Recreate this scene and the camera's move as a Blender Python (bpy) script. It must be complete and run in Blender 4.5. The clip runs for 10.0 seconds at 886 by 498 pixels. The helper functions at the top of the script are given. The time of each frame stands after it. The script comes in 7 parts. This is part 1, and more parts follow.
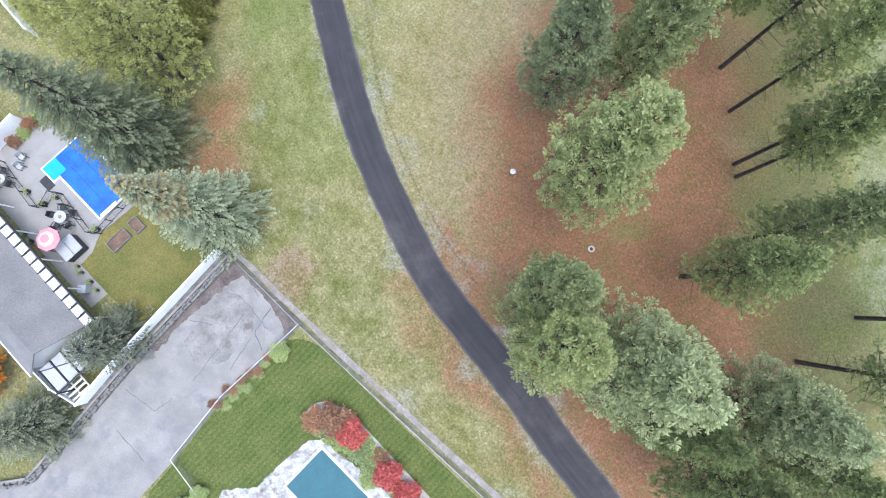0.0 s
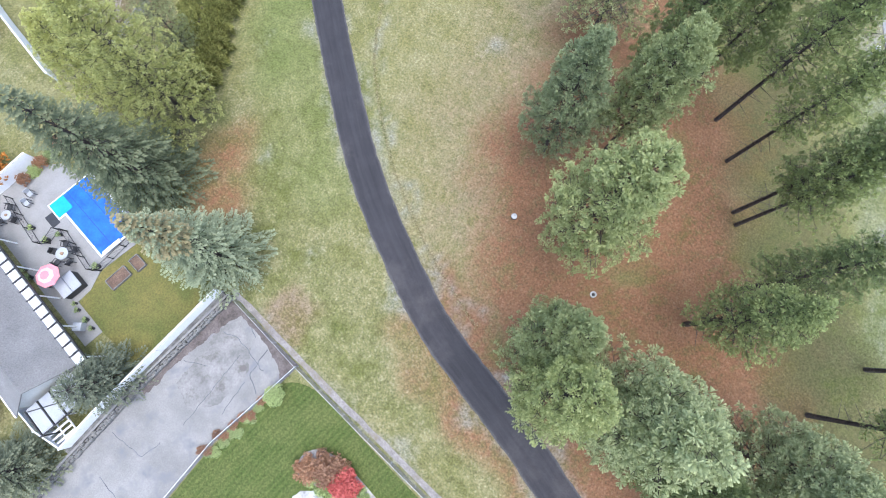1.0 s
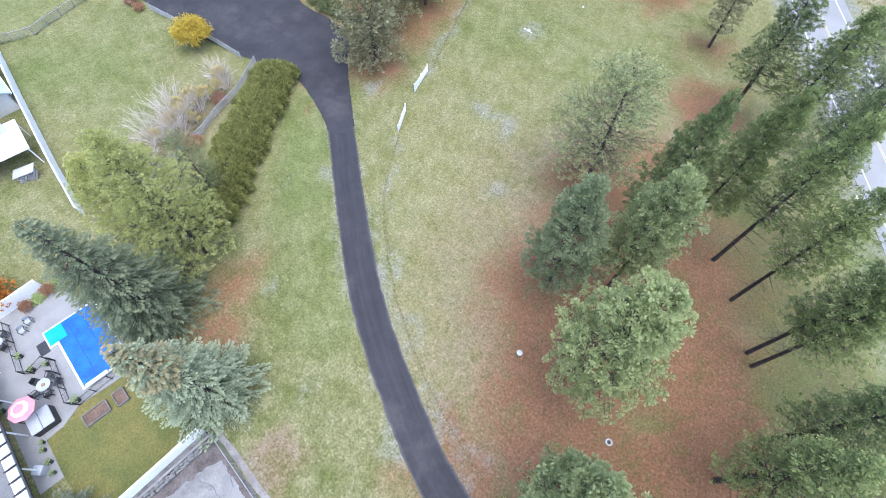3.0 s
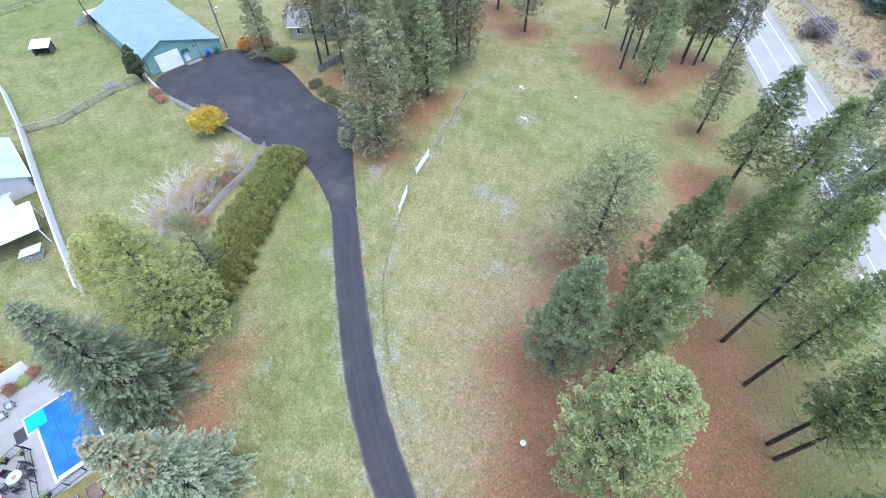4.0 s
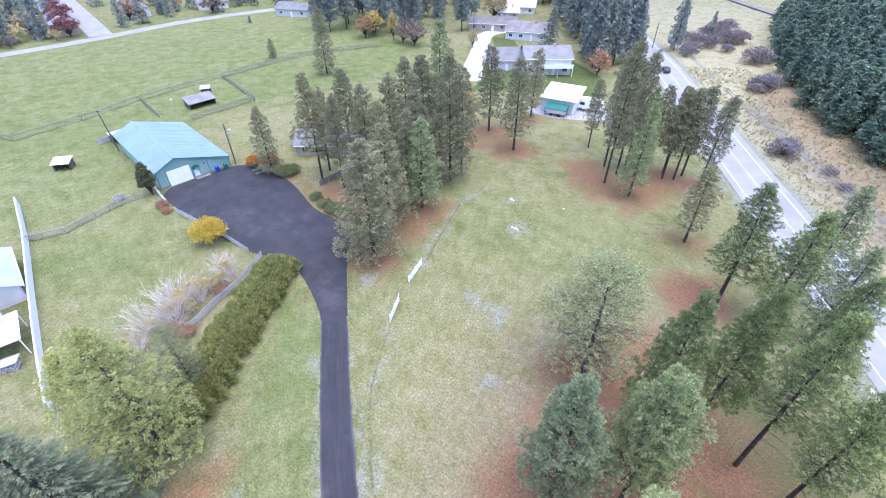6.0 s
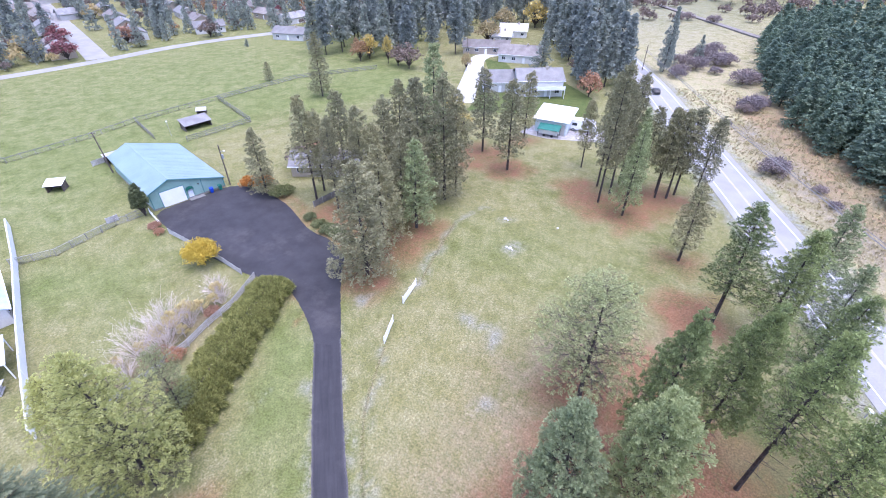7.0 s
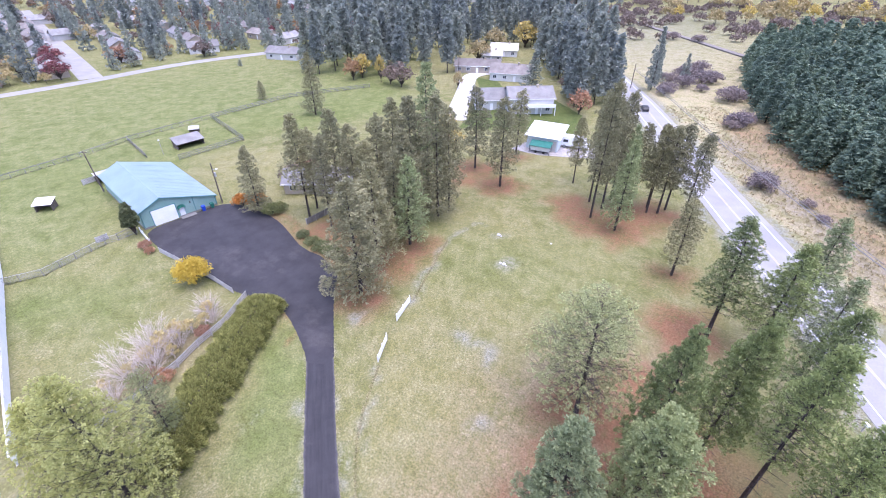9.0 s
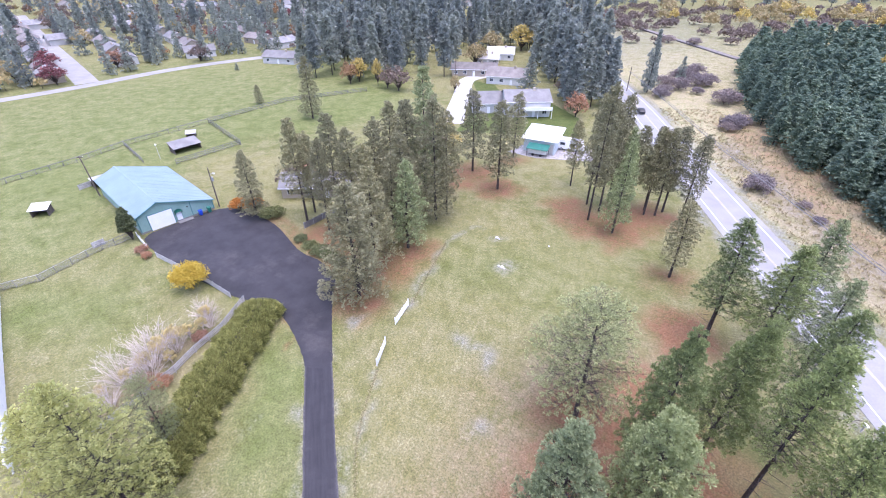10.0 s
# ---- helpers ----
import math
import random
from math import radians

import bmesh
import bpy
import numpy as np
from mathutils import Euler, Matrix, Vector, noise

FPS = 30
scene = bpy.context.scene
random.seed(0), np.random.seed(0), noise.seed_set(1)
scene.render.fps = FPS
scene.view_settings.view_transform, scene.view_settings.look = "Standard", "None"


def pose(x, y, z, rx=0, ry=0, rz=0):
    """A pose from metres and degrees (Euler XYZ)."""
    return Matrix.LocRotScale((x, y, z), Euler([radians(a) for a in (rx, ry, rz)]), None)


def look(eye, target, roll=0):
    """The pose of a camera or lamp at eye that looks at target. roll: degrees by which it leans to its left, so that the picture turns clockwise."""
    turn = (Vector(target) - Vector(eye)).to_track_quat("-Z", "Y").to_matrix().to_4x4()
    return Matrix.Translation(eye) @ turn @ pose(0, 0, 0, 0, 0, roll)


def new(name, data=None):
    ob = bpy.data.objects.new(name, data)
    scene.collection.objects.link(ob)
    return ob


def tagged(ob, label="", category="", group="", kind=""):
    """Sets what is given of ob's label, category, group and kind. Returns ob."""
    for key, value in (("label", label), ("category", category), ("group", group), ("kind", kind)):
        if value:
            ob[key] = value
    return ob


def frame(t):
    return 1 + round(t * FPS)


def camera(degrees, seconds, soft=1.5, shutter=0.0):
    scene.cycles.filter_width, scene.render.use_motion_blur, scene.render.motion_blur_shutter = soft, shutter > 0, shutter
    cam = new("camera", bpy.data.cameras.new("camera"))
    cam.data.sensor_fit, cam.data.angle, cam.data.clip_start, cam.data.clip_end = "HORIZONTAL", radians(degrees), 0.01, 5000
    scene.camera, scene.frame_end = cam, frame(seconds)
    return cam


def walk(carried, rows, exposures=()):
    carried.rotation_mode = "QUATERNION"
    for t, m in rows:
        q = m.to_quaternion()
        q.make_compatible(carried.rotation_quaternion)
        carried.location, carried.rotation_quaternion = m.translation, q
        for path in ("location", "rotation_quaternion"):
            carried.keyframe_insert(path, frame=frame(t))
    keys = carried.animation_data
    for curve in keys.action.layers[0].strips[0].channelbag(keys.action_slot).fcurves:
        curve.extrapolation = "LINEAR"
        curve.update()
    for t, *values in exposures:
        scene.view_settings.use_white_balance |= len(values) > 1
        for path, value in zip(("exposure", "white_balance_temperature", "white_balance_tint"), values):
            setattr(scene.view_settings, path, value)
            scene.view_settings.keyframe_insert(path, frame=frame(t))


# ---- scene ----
cam = camera(89.2, 10.0, 1.0)
PATH = [
    (0, (-0.318, 0.431, 44.154), (-0.318, 0.682, 41.968), 0.9),
    (0.5, (-0.387, 0.453, 44.14), (-0.388, 0.76, 41.962), 1.2),
    (1, (-0.419, 0.491, 44.073), (-0.425, 0.947, 41.92), 1.1),
    (1.5, (-0.46, 0.624, 43.938), (-0.476, 1.257, 41.832), 0.8),
    (2, (-0.556, 0.692, 43.789), (-0.575, 1.469, 41.731), 0.9),
    (2.5, (-0.646, 0.682, 43.669), (-0.672, 1.593, 41.666), 1),
    (4, (0.013, 1.574, 43.617), (-0.068, 2.93, 41.888), -0.3),
    (4.5, (0.315, 1.838, 43.728), (0.221, 3.328, 42.112), -0.4),
    (5, (0.608, 2.079, 43.91), (0.507, 3.666, 42.391), -0.4),
    (5.5, (0.86, 2.294, 44.031), (0.757, 3.953, 42.59), -0.3),
    (7, (1.209, 2.79, 44.048), (1.129, 4.556, 42.74), -0.1),
    (7.5, (1.239, 2.851, 44.042), (1.164, 4.635, 42.757), -0.1),
    (8, (1.218, 2.869, 44.037), (1.154, 4.666, 42.77), -0.1),
    (8.5, (1.203, 2.939, 44.019), (1.149, 4.745, 42.765), -0.1),
    (9, (1.187, 2.963, 44.011), (1.137, 4.777, 42.766), -0),
    (9.5, (1.156, 3.005, 44.003), (1.111, 4.824, 42.766), -0.1),
    (10, (1.076, 3.011, 44.015), (1.038, 4.833, 42.783), -0.1),
]
walk(cam, [(t, look(eye, target, roll)) for t, eye, target, roll in PATH], [(0.0, 1.51, 5950, 8), (2.5, 1.55, 5700, 9), (5.5, 1.68, 5300, 16), (7.0, 1.71, 5500, 25), (10.0, 1.71, 5750, 27)])

# ---- world and light: a bright overcast autumn day ----
world = bpy.data.worlds.new("sky")
scene.world = world
world.use_nodes = True
wn = world.node_tree.nodes
sky = wn.new("ShaderNodeTexSky")
sky.sky_type = "NISHITA"
sky.sun_disc = False
sky.sun_elevation, sky.sun_rotation = radians(80), radians(140)
sky.air_density, sky.dust_density, sky.ozone_density = 1.0, 3.0, 1.0
wn["Background"].inputs["Strength"].default_value = 0.15
world.node_tree.links.new(sky.outputs[0], wn["Background"].inputs["Color"])
sun_data = bpy.data.lights.new("sun", "SUN")
sun_data.energy, sun_data.angle, sun_data.color = 1.0, radians(90), (1.0, 0.97, 0.93)
sun = new("sun", sun_data)
sun.matrix_world = look((10, -12, 90), (0, 0, 0))


# ---- materials ----
def nodes_of(name):
    m = bpy.data.materials.new(name)
    m.use_nodes = True
    t = m.node_tree
    return m, t.nodes, t.links, t.nodes["Principled BSDF"]


def mixed(n, l, fac, a, b, blend="MIX"):
    """A colour mix node; fac, a and b are sockets or values."""
    x = n.new("ShaderNodeMix")
    x.data_type, x.blend_type = "RGBA", blend
    for sock, v in ((x.inputs[0], fac), (x.inputs[6], a), (x.inputs[7], b)):
        if isinstance(v, (int, float)):
            sock.default_value = v
        elif isinstance(v, tuple):
            sock.default_value = (*v, 1)
        else:
            l.new(v, sock)
    return x.outputs[2]


def noise_of(n, l, vec, scale, detail=4.0, lo=0.35, hi=0.65, rough=0.55):
    """Noise stretched to 0..1 between lo and hi."""
    x = n.new("ShaderNodeTexNoise")
    x.inputs["Scale"].default_value, x.inputs["Detail"].default_value = scale, detail
    x.inputs["Roughness"].default_value = rough
    l.new(vec, x.inputs["Vector"])
    r = n.new("ShaderNodeMapRange")
    r.inputs["From Min"].default_value, r.inputs["From Max"].default_value = lo, hi
    l.new(x.outputs["Fac"], r.inputs["Value"])
    return r.outputs[0]


def attr_of(n, name):
    a = n.new("ShaderNodeAttribute")
    a.attribute_name = name
    return a.outputs["Fac"]


def value_op(n, l, op, a, b):
    x = n.new("ShaderNodeMath")
    x.operation = op
    for sock, v in zip(x.inputs, (a, b)):
        if isinstance(v, (int, float)):
            sock.default_value = v
        else:
            l.new(v, sock)
    return x.outputs[0]


def relief(n, l, p, height, strength, distance):
    b = n.new("ShaderNodeBump")
    b.inputs["Strength"].default_value, b.inputs["Distance"].default_value = strength, distance
    l.new(height, b.inputs["Height"])
    l.new(b.outputs[0], p.inputs["Normal"])


def surface(name, c1, c2, scale=0.6, fine=9.0, rough=0.85, bump=0.3, dist=0.01, metal=0.0, grain=0.35, stain=None, stain_scale=0.25, vary=0.0):
    """A worn two-scale surface: c1 and c2 mixed by broad noise, a fine grain, and stains with their own shape."""
    m, n, l, p = nodes_of(name)
    mp = n.new("ShaderNodeMapping")
    mp.inputs["Rotation"].default_value, mp.inputs["Location"].default_value = (0.5, 0.35, 0.6), (1.7, 2.3, 0.37)
    l.new(n.new("ShaderNodeTexCoord").outputs["Object"], mp.inputs["Vector"])
    co = mp.outputs[0]
    col = mixed(n, l, noise_of(n, l, co, scale), c1, c2)
    g = noise_of(n, l, co, fine, 5.0, 0.3, 0.7)
    dark = tuple(v * (1 - grain) for v in (1.0, 1.0, 1.0))
    col = mixed(n, l, 1.0, col, mixed(n, l, g, dark, (1.0 + grain * 0.4,) * 3), "MULTIPLY")
    if stain:
        col = mixed(n, l, noise_of(n, l, co, stain_scale, 6.0, 0.52, 0.66, 0.65), col, stain)
    if vary:
        oi = n.new("ShaderNodeObjectInfo").outputs["Random"]
        col = mixed(n, l, oi, col, mixed(n, l, 1.0, col, (1 - vary,) * 3, "MULTIPLY"))
    l.new(col, p.inputs["Base Color"])
    p.inputs["Roughness"].default_value, p.inputs["Metallic"].default_value = rough, metal
    relief(n, l, p, g, bump, dist)
    return m


def foliage(name, c1, c2, c3, rough=0.7, trans=0.25):
    """Leaves: colour varies from clump to clump and from plant to plant, with shade painted in through tint; thin
    leaves let light through.
    """
    m, n, l, p = nodes_of(name)
    oi = n.new("ShaderNodeObjectInfo").outputs["Random"]
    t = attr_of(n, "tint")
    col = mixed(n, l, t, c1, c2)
    r = n.new("ShaderNodeNewGeometry").outputs["Random Per Island"]
    col = mixed(n, l, value_op(n, l, "MULTIPLY", r, 0.55), col, c3)
    col = mixed(n, l, 1.0, col, mixed(n, l, oi, (0.78, 0.8, 0.82), (1.12, 1.1, 1.0)), "MULTIPLY")
    l.new(col, p.inputs["Base Color"])
    p.inputs["Roughness"].default_value = rough
    p.inputs["Specular IOR Level"].default_value = 0.25
    tr = n.new("ShaderNodeBsdfTranslucent")
    l.new(col, tr.inputs["Color"])
    mx = n.new("ShaderNodeMixShader")
    mx.inputs[0].default_value = trans
    l.new(p.outputs[0], mx.inputs[1])
    l.new(tr.outputs[0], mx.inputs[2])
    l.new(mx.outputs[0], n["Material Output"].inputs["Surface"])
    return m


def tilted(n, l):
    """Ground position, turned off the noise lattice."""
    mp = n.new("ShaderNodeMapping")
    mp.inputs["Rotation"].default_value = (0.5, 0.35, 0.6)
    mp.inputs["Location"].default_value = (3.3, 7.7, 1.37)
    l.new(n.new("ShaderNodeNewGeometry").outputs["Position"], mp.inputs["Vector"])
    return mp.outputs[0]


def ground_material():
    """Autumn turf: green and straw grass, rust needle litter under the pines, dry meadow, bare grit."""
    m, n, l, p = nodes_of("turf")
    co = tilted(n, l)
    broad = noise_of(n, l, co, 0.05, 4.0, 0.38, 0.62)
    mid = noise_of(n, l, co, 0.33, 5.0, 0.34, 0.66, 0.62)
    tuft = noise_of(n, l, co, 1.3, 6.0, 0.34, 0.66, 0.7)
    fine = noise_of(n, l, co, 5.0, 5.0, 0.3, 0.7, 0.75)
    straw = noise_of(n, l, co, 3.6, 3.0, 0.53, 0.66, 0.6)
    speck = noise_of(n, l, co, 4.4, 2.0, 0.40, 0.30, 0.6)
    grass = mixed(n, l, broad, (0.117, 0.125, 0.041), (0.172, 0.161, 0.067))
    grass = mixed(n, l, value_op(n, l, "MULTIPLY", mid, 0.75), grass, (0.225, 0.203, 0.112))
    grass = mixed(n, l, value_op(n, l, "MULTIPLY", straw, value_op(n, l, "ADD", value_op(n, l, "MULTIPLY", mid, 0.45), 0.14)), grass, (0.34, 0.315, 0.20))
    lush = mixed(n, l, mid, (0.099, 0.126, 0.038), (0.155, 0.172, 0.066))
    col = mixed(n, l, attr_of(n, "lush"), grass, lush)

    def edged(name, soft):
        k = value_op(n, l, "MULTIPLY", value_op(n, l, "ADD", value_op(n, l, "SUBTRACT", tuft, 0.5), value_op(n, l, "SUBTRACT", mid, 0.5)), soft * 1.8)
        a = value_op(n, l, "MULTIPLY", attr_of(n, name), value_op(n, l, "ADD", k, 1.0))
        a.node.use_clamp = True
        return a

    dry = mixed(n, l, mid, (0.245, 0.185, 0.122), (0.198, 0.162, 0.098))
    dry = mixed(n, l, value_op(n, l, "MULTIPLY", straw, 0.28), dry, (0.38, 0.32, 0.235))
    col = mixed(n, l, edged("dry", 0.6), col, dry)
    hay = mixed(n, l, tuft, (0.40, 0.365, 0.225), (0.31, 0.275, 0.165))
    col = mixed(n, l, edged("hay", 0.7), col, mixed(n, l, value_op(n, l, "MULTIPLY", mid, 0.35), hay, (0.25, 0.20, 0.155)))
    needle = mixed(n, l, mid, (0.190, 0.092, 0.048), (0.235, 0.126, 0.072))
    needle = mixed(n, l, value_op(n, l, "MULTIPLY", tuft, 0.4), needle, (0.135, 0.075, 0.05))
    needle = mixed(n, l, value_op(n, l, "MULTIPLY", straw, 0.3), needle, (0.31, 0.20, 0.14))
    col = mixed(n, l, edged("litter", 0.38), col, needle)
    # olive undergrowth, its colour darkened to hold the shade of the canopy
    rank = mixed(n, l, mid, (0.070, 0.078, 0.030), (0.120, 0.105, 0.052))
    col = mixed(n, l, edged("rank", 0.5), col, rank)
    grit = mixed(n, l, fine, (0.155, 0.155, 0.135), (0.265, 0.265, 0.235))
    col = mixed(n, l, edged("grit", 0.8), col, grit)
    col = mixed(n, l, value_op(n, l, "MULTIPLY", speck, 0.4), col, (0.06, 0.068, 0.034))
    col = mixed(n, l, 1.0, col, mixed(n, l, fine, (0.52, 0.55, 0.50), (1.44, 1.42, 1.39)), "MULTIPLY")
    col = mixed(n, l, 1.0, col, mixed(n, l, tuft, (0.83, 0.86, 0.82), (1.16, 1.15, 1.15)), "MULTIPLY")
    l.new(col, p.inputs["Base Color"])
    p.inputs["Roughness"].default_value = 0.95
    p.inputs["Specular IOR Level"].default_value = 0.1
    relief(n, l, p, value_op(n, l, "ADD", fine, value_op(n, l, "MULTIPLY", tuft, 1.5)), 0.45, 0.06)
    return m


def lawn_material(stripe):
    """Mown lawn with mower stripes along the direction stripe (degrees)."""
    m, n, l, p = nodes_of("mown_lawn")
    co = n.new("ShaderNodeNewGeometry").outputs["Position"]
    mp = n.new("ShaderNodeMapping")
    mp.inputs["Rotation"].default_value[2] = radians(-stripe)
    l.new(co, mp.inputs["Vector"])
    w = n.new("ShaderNodeTexWave")
    w.bands_direction = "Y"
    w.inputs["Scale"].default_value, w.inputs["Distortion"].default_value = 0.6, 0.8
    w.inputs["Detail Scale"].default_value = 0.6
    l.new(mp.outputs[0], w.inputs["Vector"])
    co = tilted(n, l)
    mid = noise_of(n, l, co, 0.5, 5.0)
    fine = noise_of(n, l, co, 6.0, 6.0, 0.3, 0.7)
    col = mixed(n, l, w.outputs["Fac"], (0.064, 0.091, 0.026), (0.088, 0.112, 0.034))
    col = mixed(n, l, value_op(n, l, "MULTIPLY", mid, 0.4), col, (0.14, 0.148, 0.055))
    col = mixed(n, l, 1.0, col, mixed(n, l, fine, (0.6, 0.6, 0.6), (1.25, 1.25, 1.2)), "MULTIPLY")
    l.new(col, p.inputs["Base Color"])
    p.inputs["Roughness"].default_value = 0.95
    p.inputs["Specular IOR Level"].default_value = 0.1
    relief(n, l, p, fine, 0.5, 0.04)
    return m


M_GROUND = ground_material()
def drive_material(streaks):
    """Dark asphalt with faint streaks that run along the drive, scuffed patches and pale crumbled edges."""
    m, n, l, p = nodes_of("drive_asphalt" if streaks else "yard_asphalt")
    co = tilted(n, l)
    cv = n.new("ShaderNodeCombineXYZ")
    l.new(value_op(n, l, "MULTIPLY", attr_of(n, "across"), 1.7), cv.inputs[0])
    l.new(value_op(n, l, "MULTIPLY", attr_of(n, "along"), 0.09), cv.inputs[1])
    cv.inputs[2].default_value = 0.43
    streak = noise_of(n, l, cv.outputs[0], 1.6, 4.0, 0.36, 0.66) if streaks else noise_of(n, l, co, 0.35, 5.0, 0.36, 0.66)
    fine = noise_of(n, l, co, 12.0, 4.0, 0.3, 0.7, 0.7)
    broad = noise_of(n, l, co, 0.5, 5.0, 0.4, 0.7)
    col = mixed(n, l, streak, (0.018, 0.017, 0.0205), (0.032, 0.0305, 0.035))
    col = mixed(n, l, value_op(n, l, "MULTIPLY", broad, 0.4), col, (0.050, 0.046, 0.052))
    scuff = noise_of(n, l, co, 0.16, 7.0, 0.55, 0.72, 0.68)
    col = mixed(n, l, value_op(n, l, "MULTIPLY", scuff, 0.55), col, (0.085, 0.076, 0.074))
    edge = n.new("ShaderNodeMapRange")
    edge.inputs["From Min"].default_value, edge.inputs["From Max"].default_value = 0.86, 1.0
    wob = value_op(n, l, "ADD", value_op(n, l, "ABSOLUTE", attr_of(n, "side"), 0.0), value_op(n, l, "MULTIPLY", value_op(n, l, "SUBTRACT", fine, 0.5), 0.1))
    l.new(wob, edge.inputs["Value"])
    col = mixed(n, l, value_op(n, l, "MULTIPLY", edge.outputs[0], 0.5), col, (0.15, 0.14, 0.135))
    col = mixed(n, l, 1.0, col, mixed(n, l, fine, (0.66, 0.66, 0.66), (1.2, 1.2, 1.2)), "MULTIPLY")
    l.new(col, p.inputs["Base Color"])
    p.inputs["Roughness"].default_value = 0.8
    relief(n, l, p, fine, 0.4, 0.012)
    return m


M_DRIVE, M_ASPHALT = drive_material(True), drive_material(False)
M_HIGHWAY = surface("worn_asphalt", (0.235, 0.23, 0.222), (0.29, 0.284, 0.274), 0.2, 6.0, 0.75, 0.2, 0.01, grain=0.15)
M_STREET = surface("street_asphalt", (0.23, 0.222, 0.208), (0.29, 0.28, 0.262), 0.2, 6.0, 0.8, 0.2, 0.01, grain=0.15)
M_CONCRETE = surface("concrete", (0.185, 0.179, 0.17), (0.252, 0.243, 0.231), 0.35, 8.0, 0.8, 0.25, 0.008, grain=0.16, stain=(0.16, 0.16, 0.17), stain_scale=0.5)
M_PALECONCRETE = surface("new_concrete", (0.43, 0.415, 0.39), (0.53, 0.515, 0.485), 0.35, 8.0, 0.8, 0.2, 0.006, grain=0.12, stain=(0.33, 0.33, 0.33), stain_scale=0.5)
M_PATIO = surface("patio_concrete", (0.225, 0.218, 0.21), (0.275, 0.267, 0.257), 0.5, 8.0, 0.8, 0.2, 0.006, grain=0.12)
M_GRIT = surface("gravel", (0.28, 0.26, 0.25), (0.42, 0.40, 0.39), 1.2, 7.0, 0.95, 0.6, 0.03, grain=0.4)
M_PALEGRIT = surface("pale_gravel", (0.21, 0.19, 0.18), (0.31, 0.285, 0.27), 1.0, 8.0, 0.95, 0.6, 0.03, grain=0.35, stain=(0.20, 0.17, 0.13), stain_scale=0.7)
M_RAILBED = surface("brown_ballast", (0.15, 0.13, 0.115), (0.22, 0.195, 0.175), 0.8, 7.0, 0.95, 0.5, 0.03, grain=0.3)
M_DIRT = surface("garden_soil", (0.11, 0.07, 0.05), (0.2, 0.13, 0.09), 1.2, 7.0, 0.95, 0.6, 0.03, grain=0.4)
M_BARK = surface("bark", (0.035, 0.03, 0.03), (0.085, 0.062, 0.055), 3.0, 14.0, 0.95, 0.7, 0.03, grain=0.5)
M_GREYTWIG = surface("grey_twig", (0.53, 0.455, 0.395), (0.68, 0.60, 0.52), 2.0, 9.0, 0.9, 0.3, 0.005)
M_BARETWIG = surface("purple_twig", (0.11, 0.085, 0.085), (0.19, 0.155, 0.15), 2.0, 9.0, 0.9, 0.3, 0.005)
M_WHITE = surface("white_paint", (0.84, 0.84, 0.86), (0.77, 0.78, 0.80), 0.5, 6.0, 0.55, 0.1, 0.004, grain=0.08)
M_GREYWOOD = surface("weathered_wood", (0.33, 0.32, 0.31), (0.46, 0.45, 0.44), 1.5, 12.0, 0.9, 0.4, 0.006)
M_FENCEGREY = surface("old_fence_wood", (0.15, 0.148, 0.14), (0.23, 0.225, 0.215), 1.5, 12.0, 0.9, 0.4, 0.006)
M_WIRE = surface("dull_wire", (0.16, 0.16, 0.16), (0.22, 0.22, 0.22), 1.0, 9.0, 0.6, 0.1, 0.002)
M_DARKWOOD = surface("dark_wood", (0.08, 0.065, 0.055), (0.15, 0.12, 0.10), 1.5, 12.0, 0.9, 0.4, 0.006)
M_BROWNWOOD = surface("brown_wood", (0.24, 0.15, 0.09), (0.33, 0.22, 0.14), 1.5, 12.0, 0.85, 0.4, 0.006)
M_BARNROOF = surface("teal_roof_metal", (0.19, 0.258, 0.275), (0.225, 0.298, 0.315), 0.3, 5.0, 0.45, 0.1, 0.004, metal=0.1, grain=0.08)
M_BARNWALL = surface("sage_siding", (0.21, 0.34, 0.30), (0.26, 0.39, 0.35), 0.4, 5.0, 0.6, 0.1, 0.004, grain=0.08)
M_BARNTRIM = surface("teal_trim", (0.09, 0.22, 0.22), (0.11, 0.25, 0.25), 0.5, 6.0, 0.5, 0.1, 0.003, grain=0.08)
M_GREYROOF = surface("grey_shingle", (0.205, 0.198, 0.195), (0.27, 0.262, 0.255), 0.5, 7.0, 0.9, 0.4, 0.01, grain=0.22, vary=0.25)
M_NEARROOF = surface("weathered_shingle", (0.175, 0.17, 0.168), (0.225, 0.219, 0.215), 0.4, 9.0, 0.9, 0.5, 0.012, grain=0.25)
M_BROWNROOF = surface("brown_shingle", (0.175, 0.155, 0.142), (0.255, 0.23, 0.21), 0.5, 7.0, 0.9, 0.4, 0.01, grain=0.22, vary=0.3)
M_PALEROOF = surface("pale_metal_roof", (0.36, 0.35, 0.34), (0.5, 0.49, 0.475), 0.4, 6.0, 0.5, 0.1, 0.004, grain=0.08, vary=0.2)
M_BLUEROOF = surface("blue_grey_roof", (0.30, 0.36, 0.42), (0.38, 0.44, 0.50), 0.4, 6.0, 0.6, 0.2, 0.006, grain=0.12)
M_HOUSEWALL = surface("pale_siding", (0.60, 0.59, 0.57), (0.70, 0.69, 0.67), 0.4, 6.0, 0.7, 0.1, 0.004, grain=0.1, vary=0.35)
M_TANWALL = surface("tan_siding", (0.42, 0.36, 0.29), (0.50, 0.44, 0.36), 0.4, 6.0, 0.7, 0.1, 0.004, grain=0.1, vary=0.3)
M_GLASS = surface("window_glass", (0.03, 0.035, 0.045), (0.06, 0.065, 0.08), 0.8, 3.0, 0.12, 0.0, 0.001, grain=0.1)
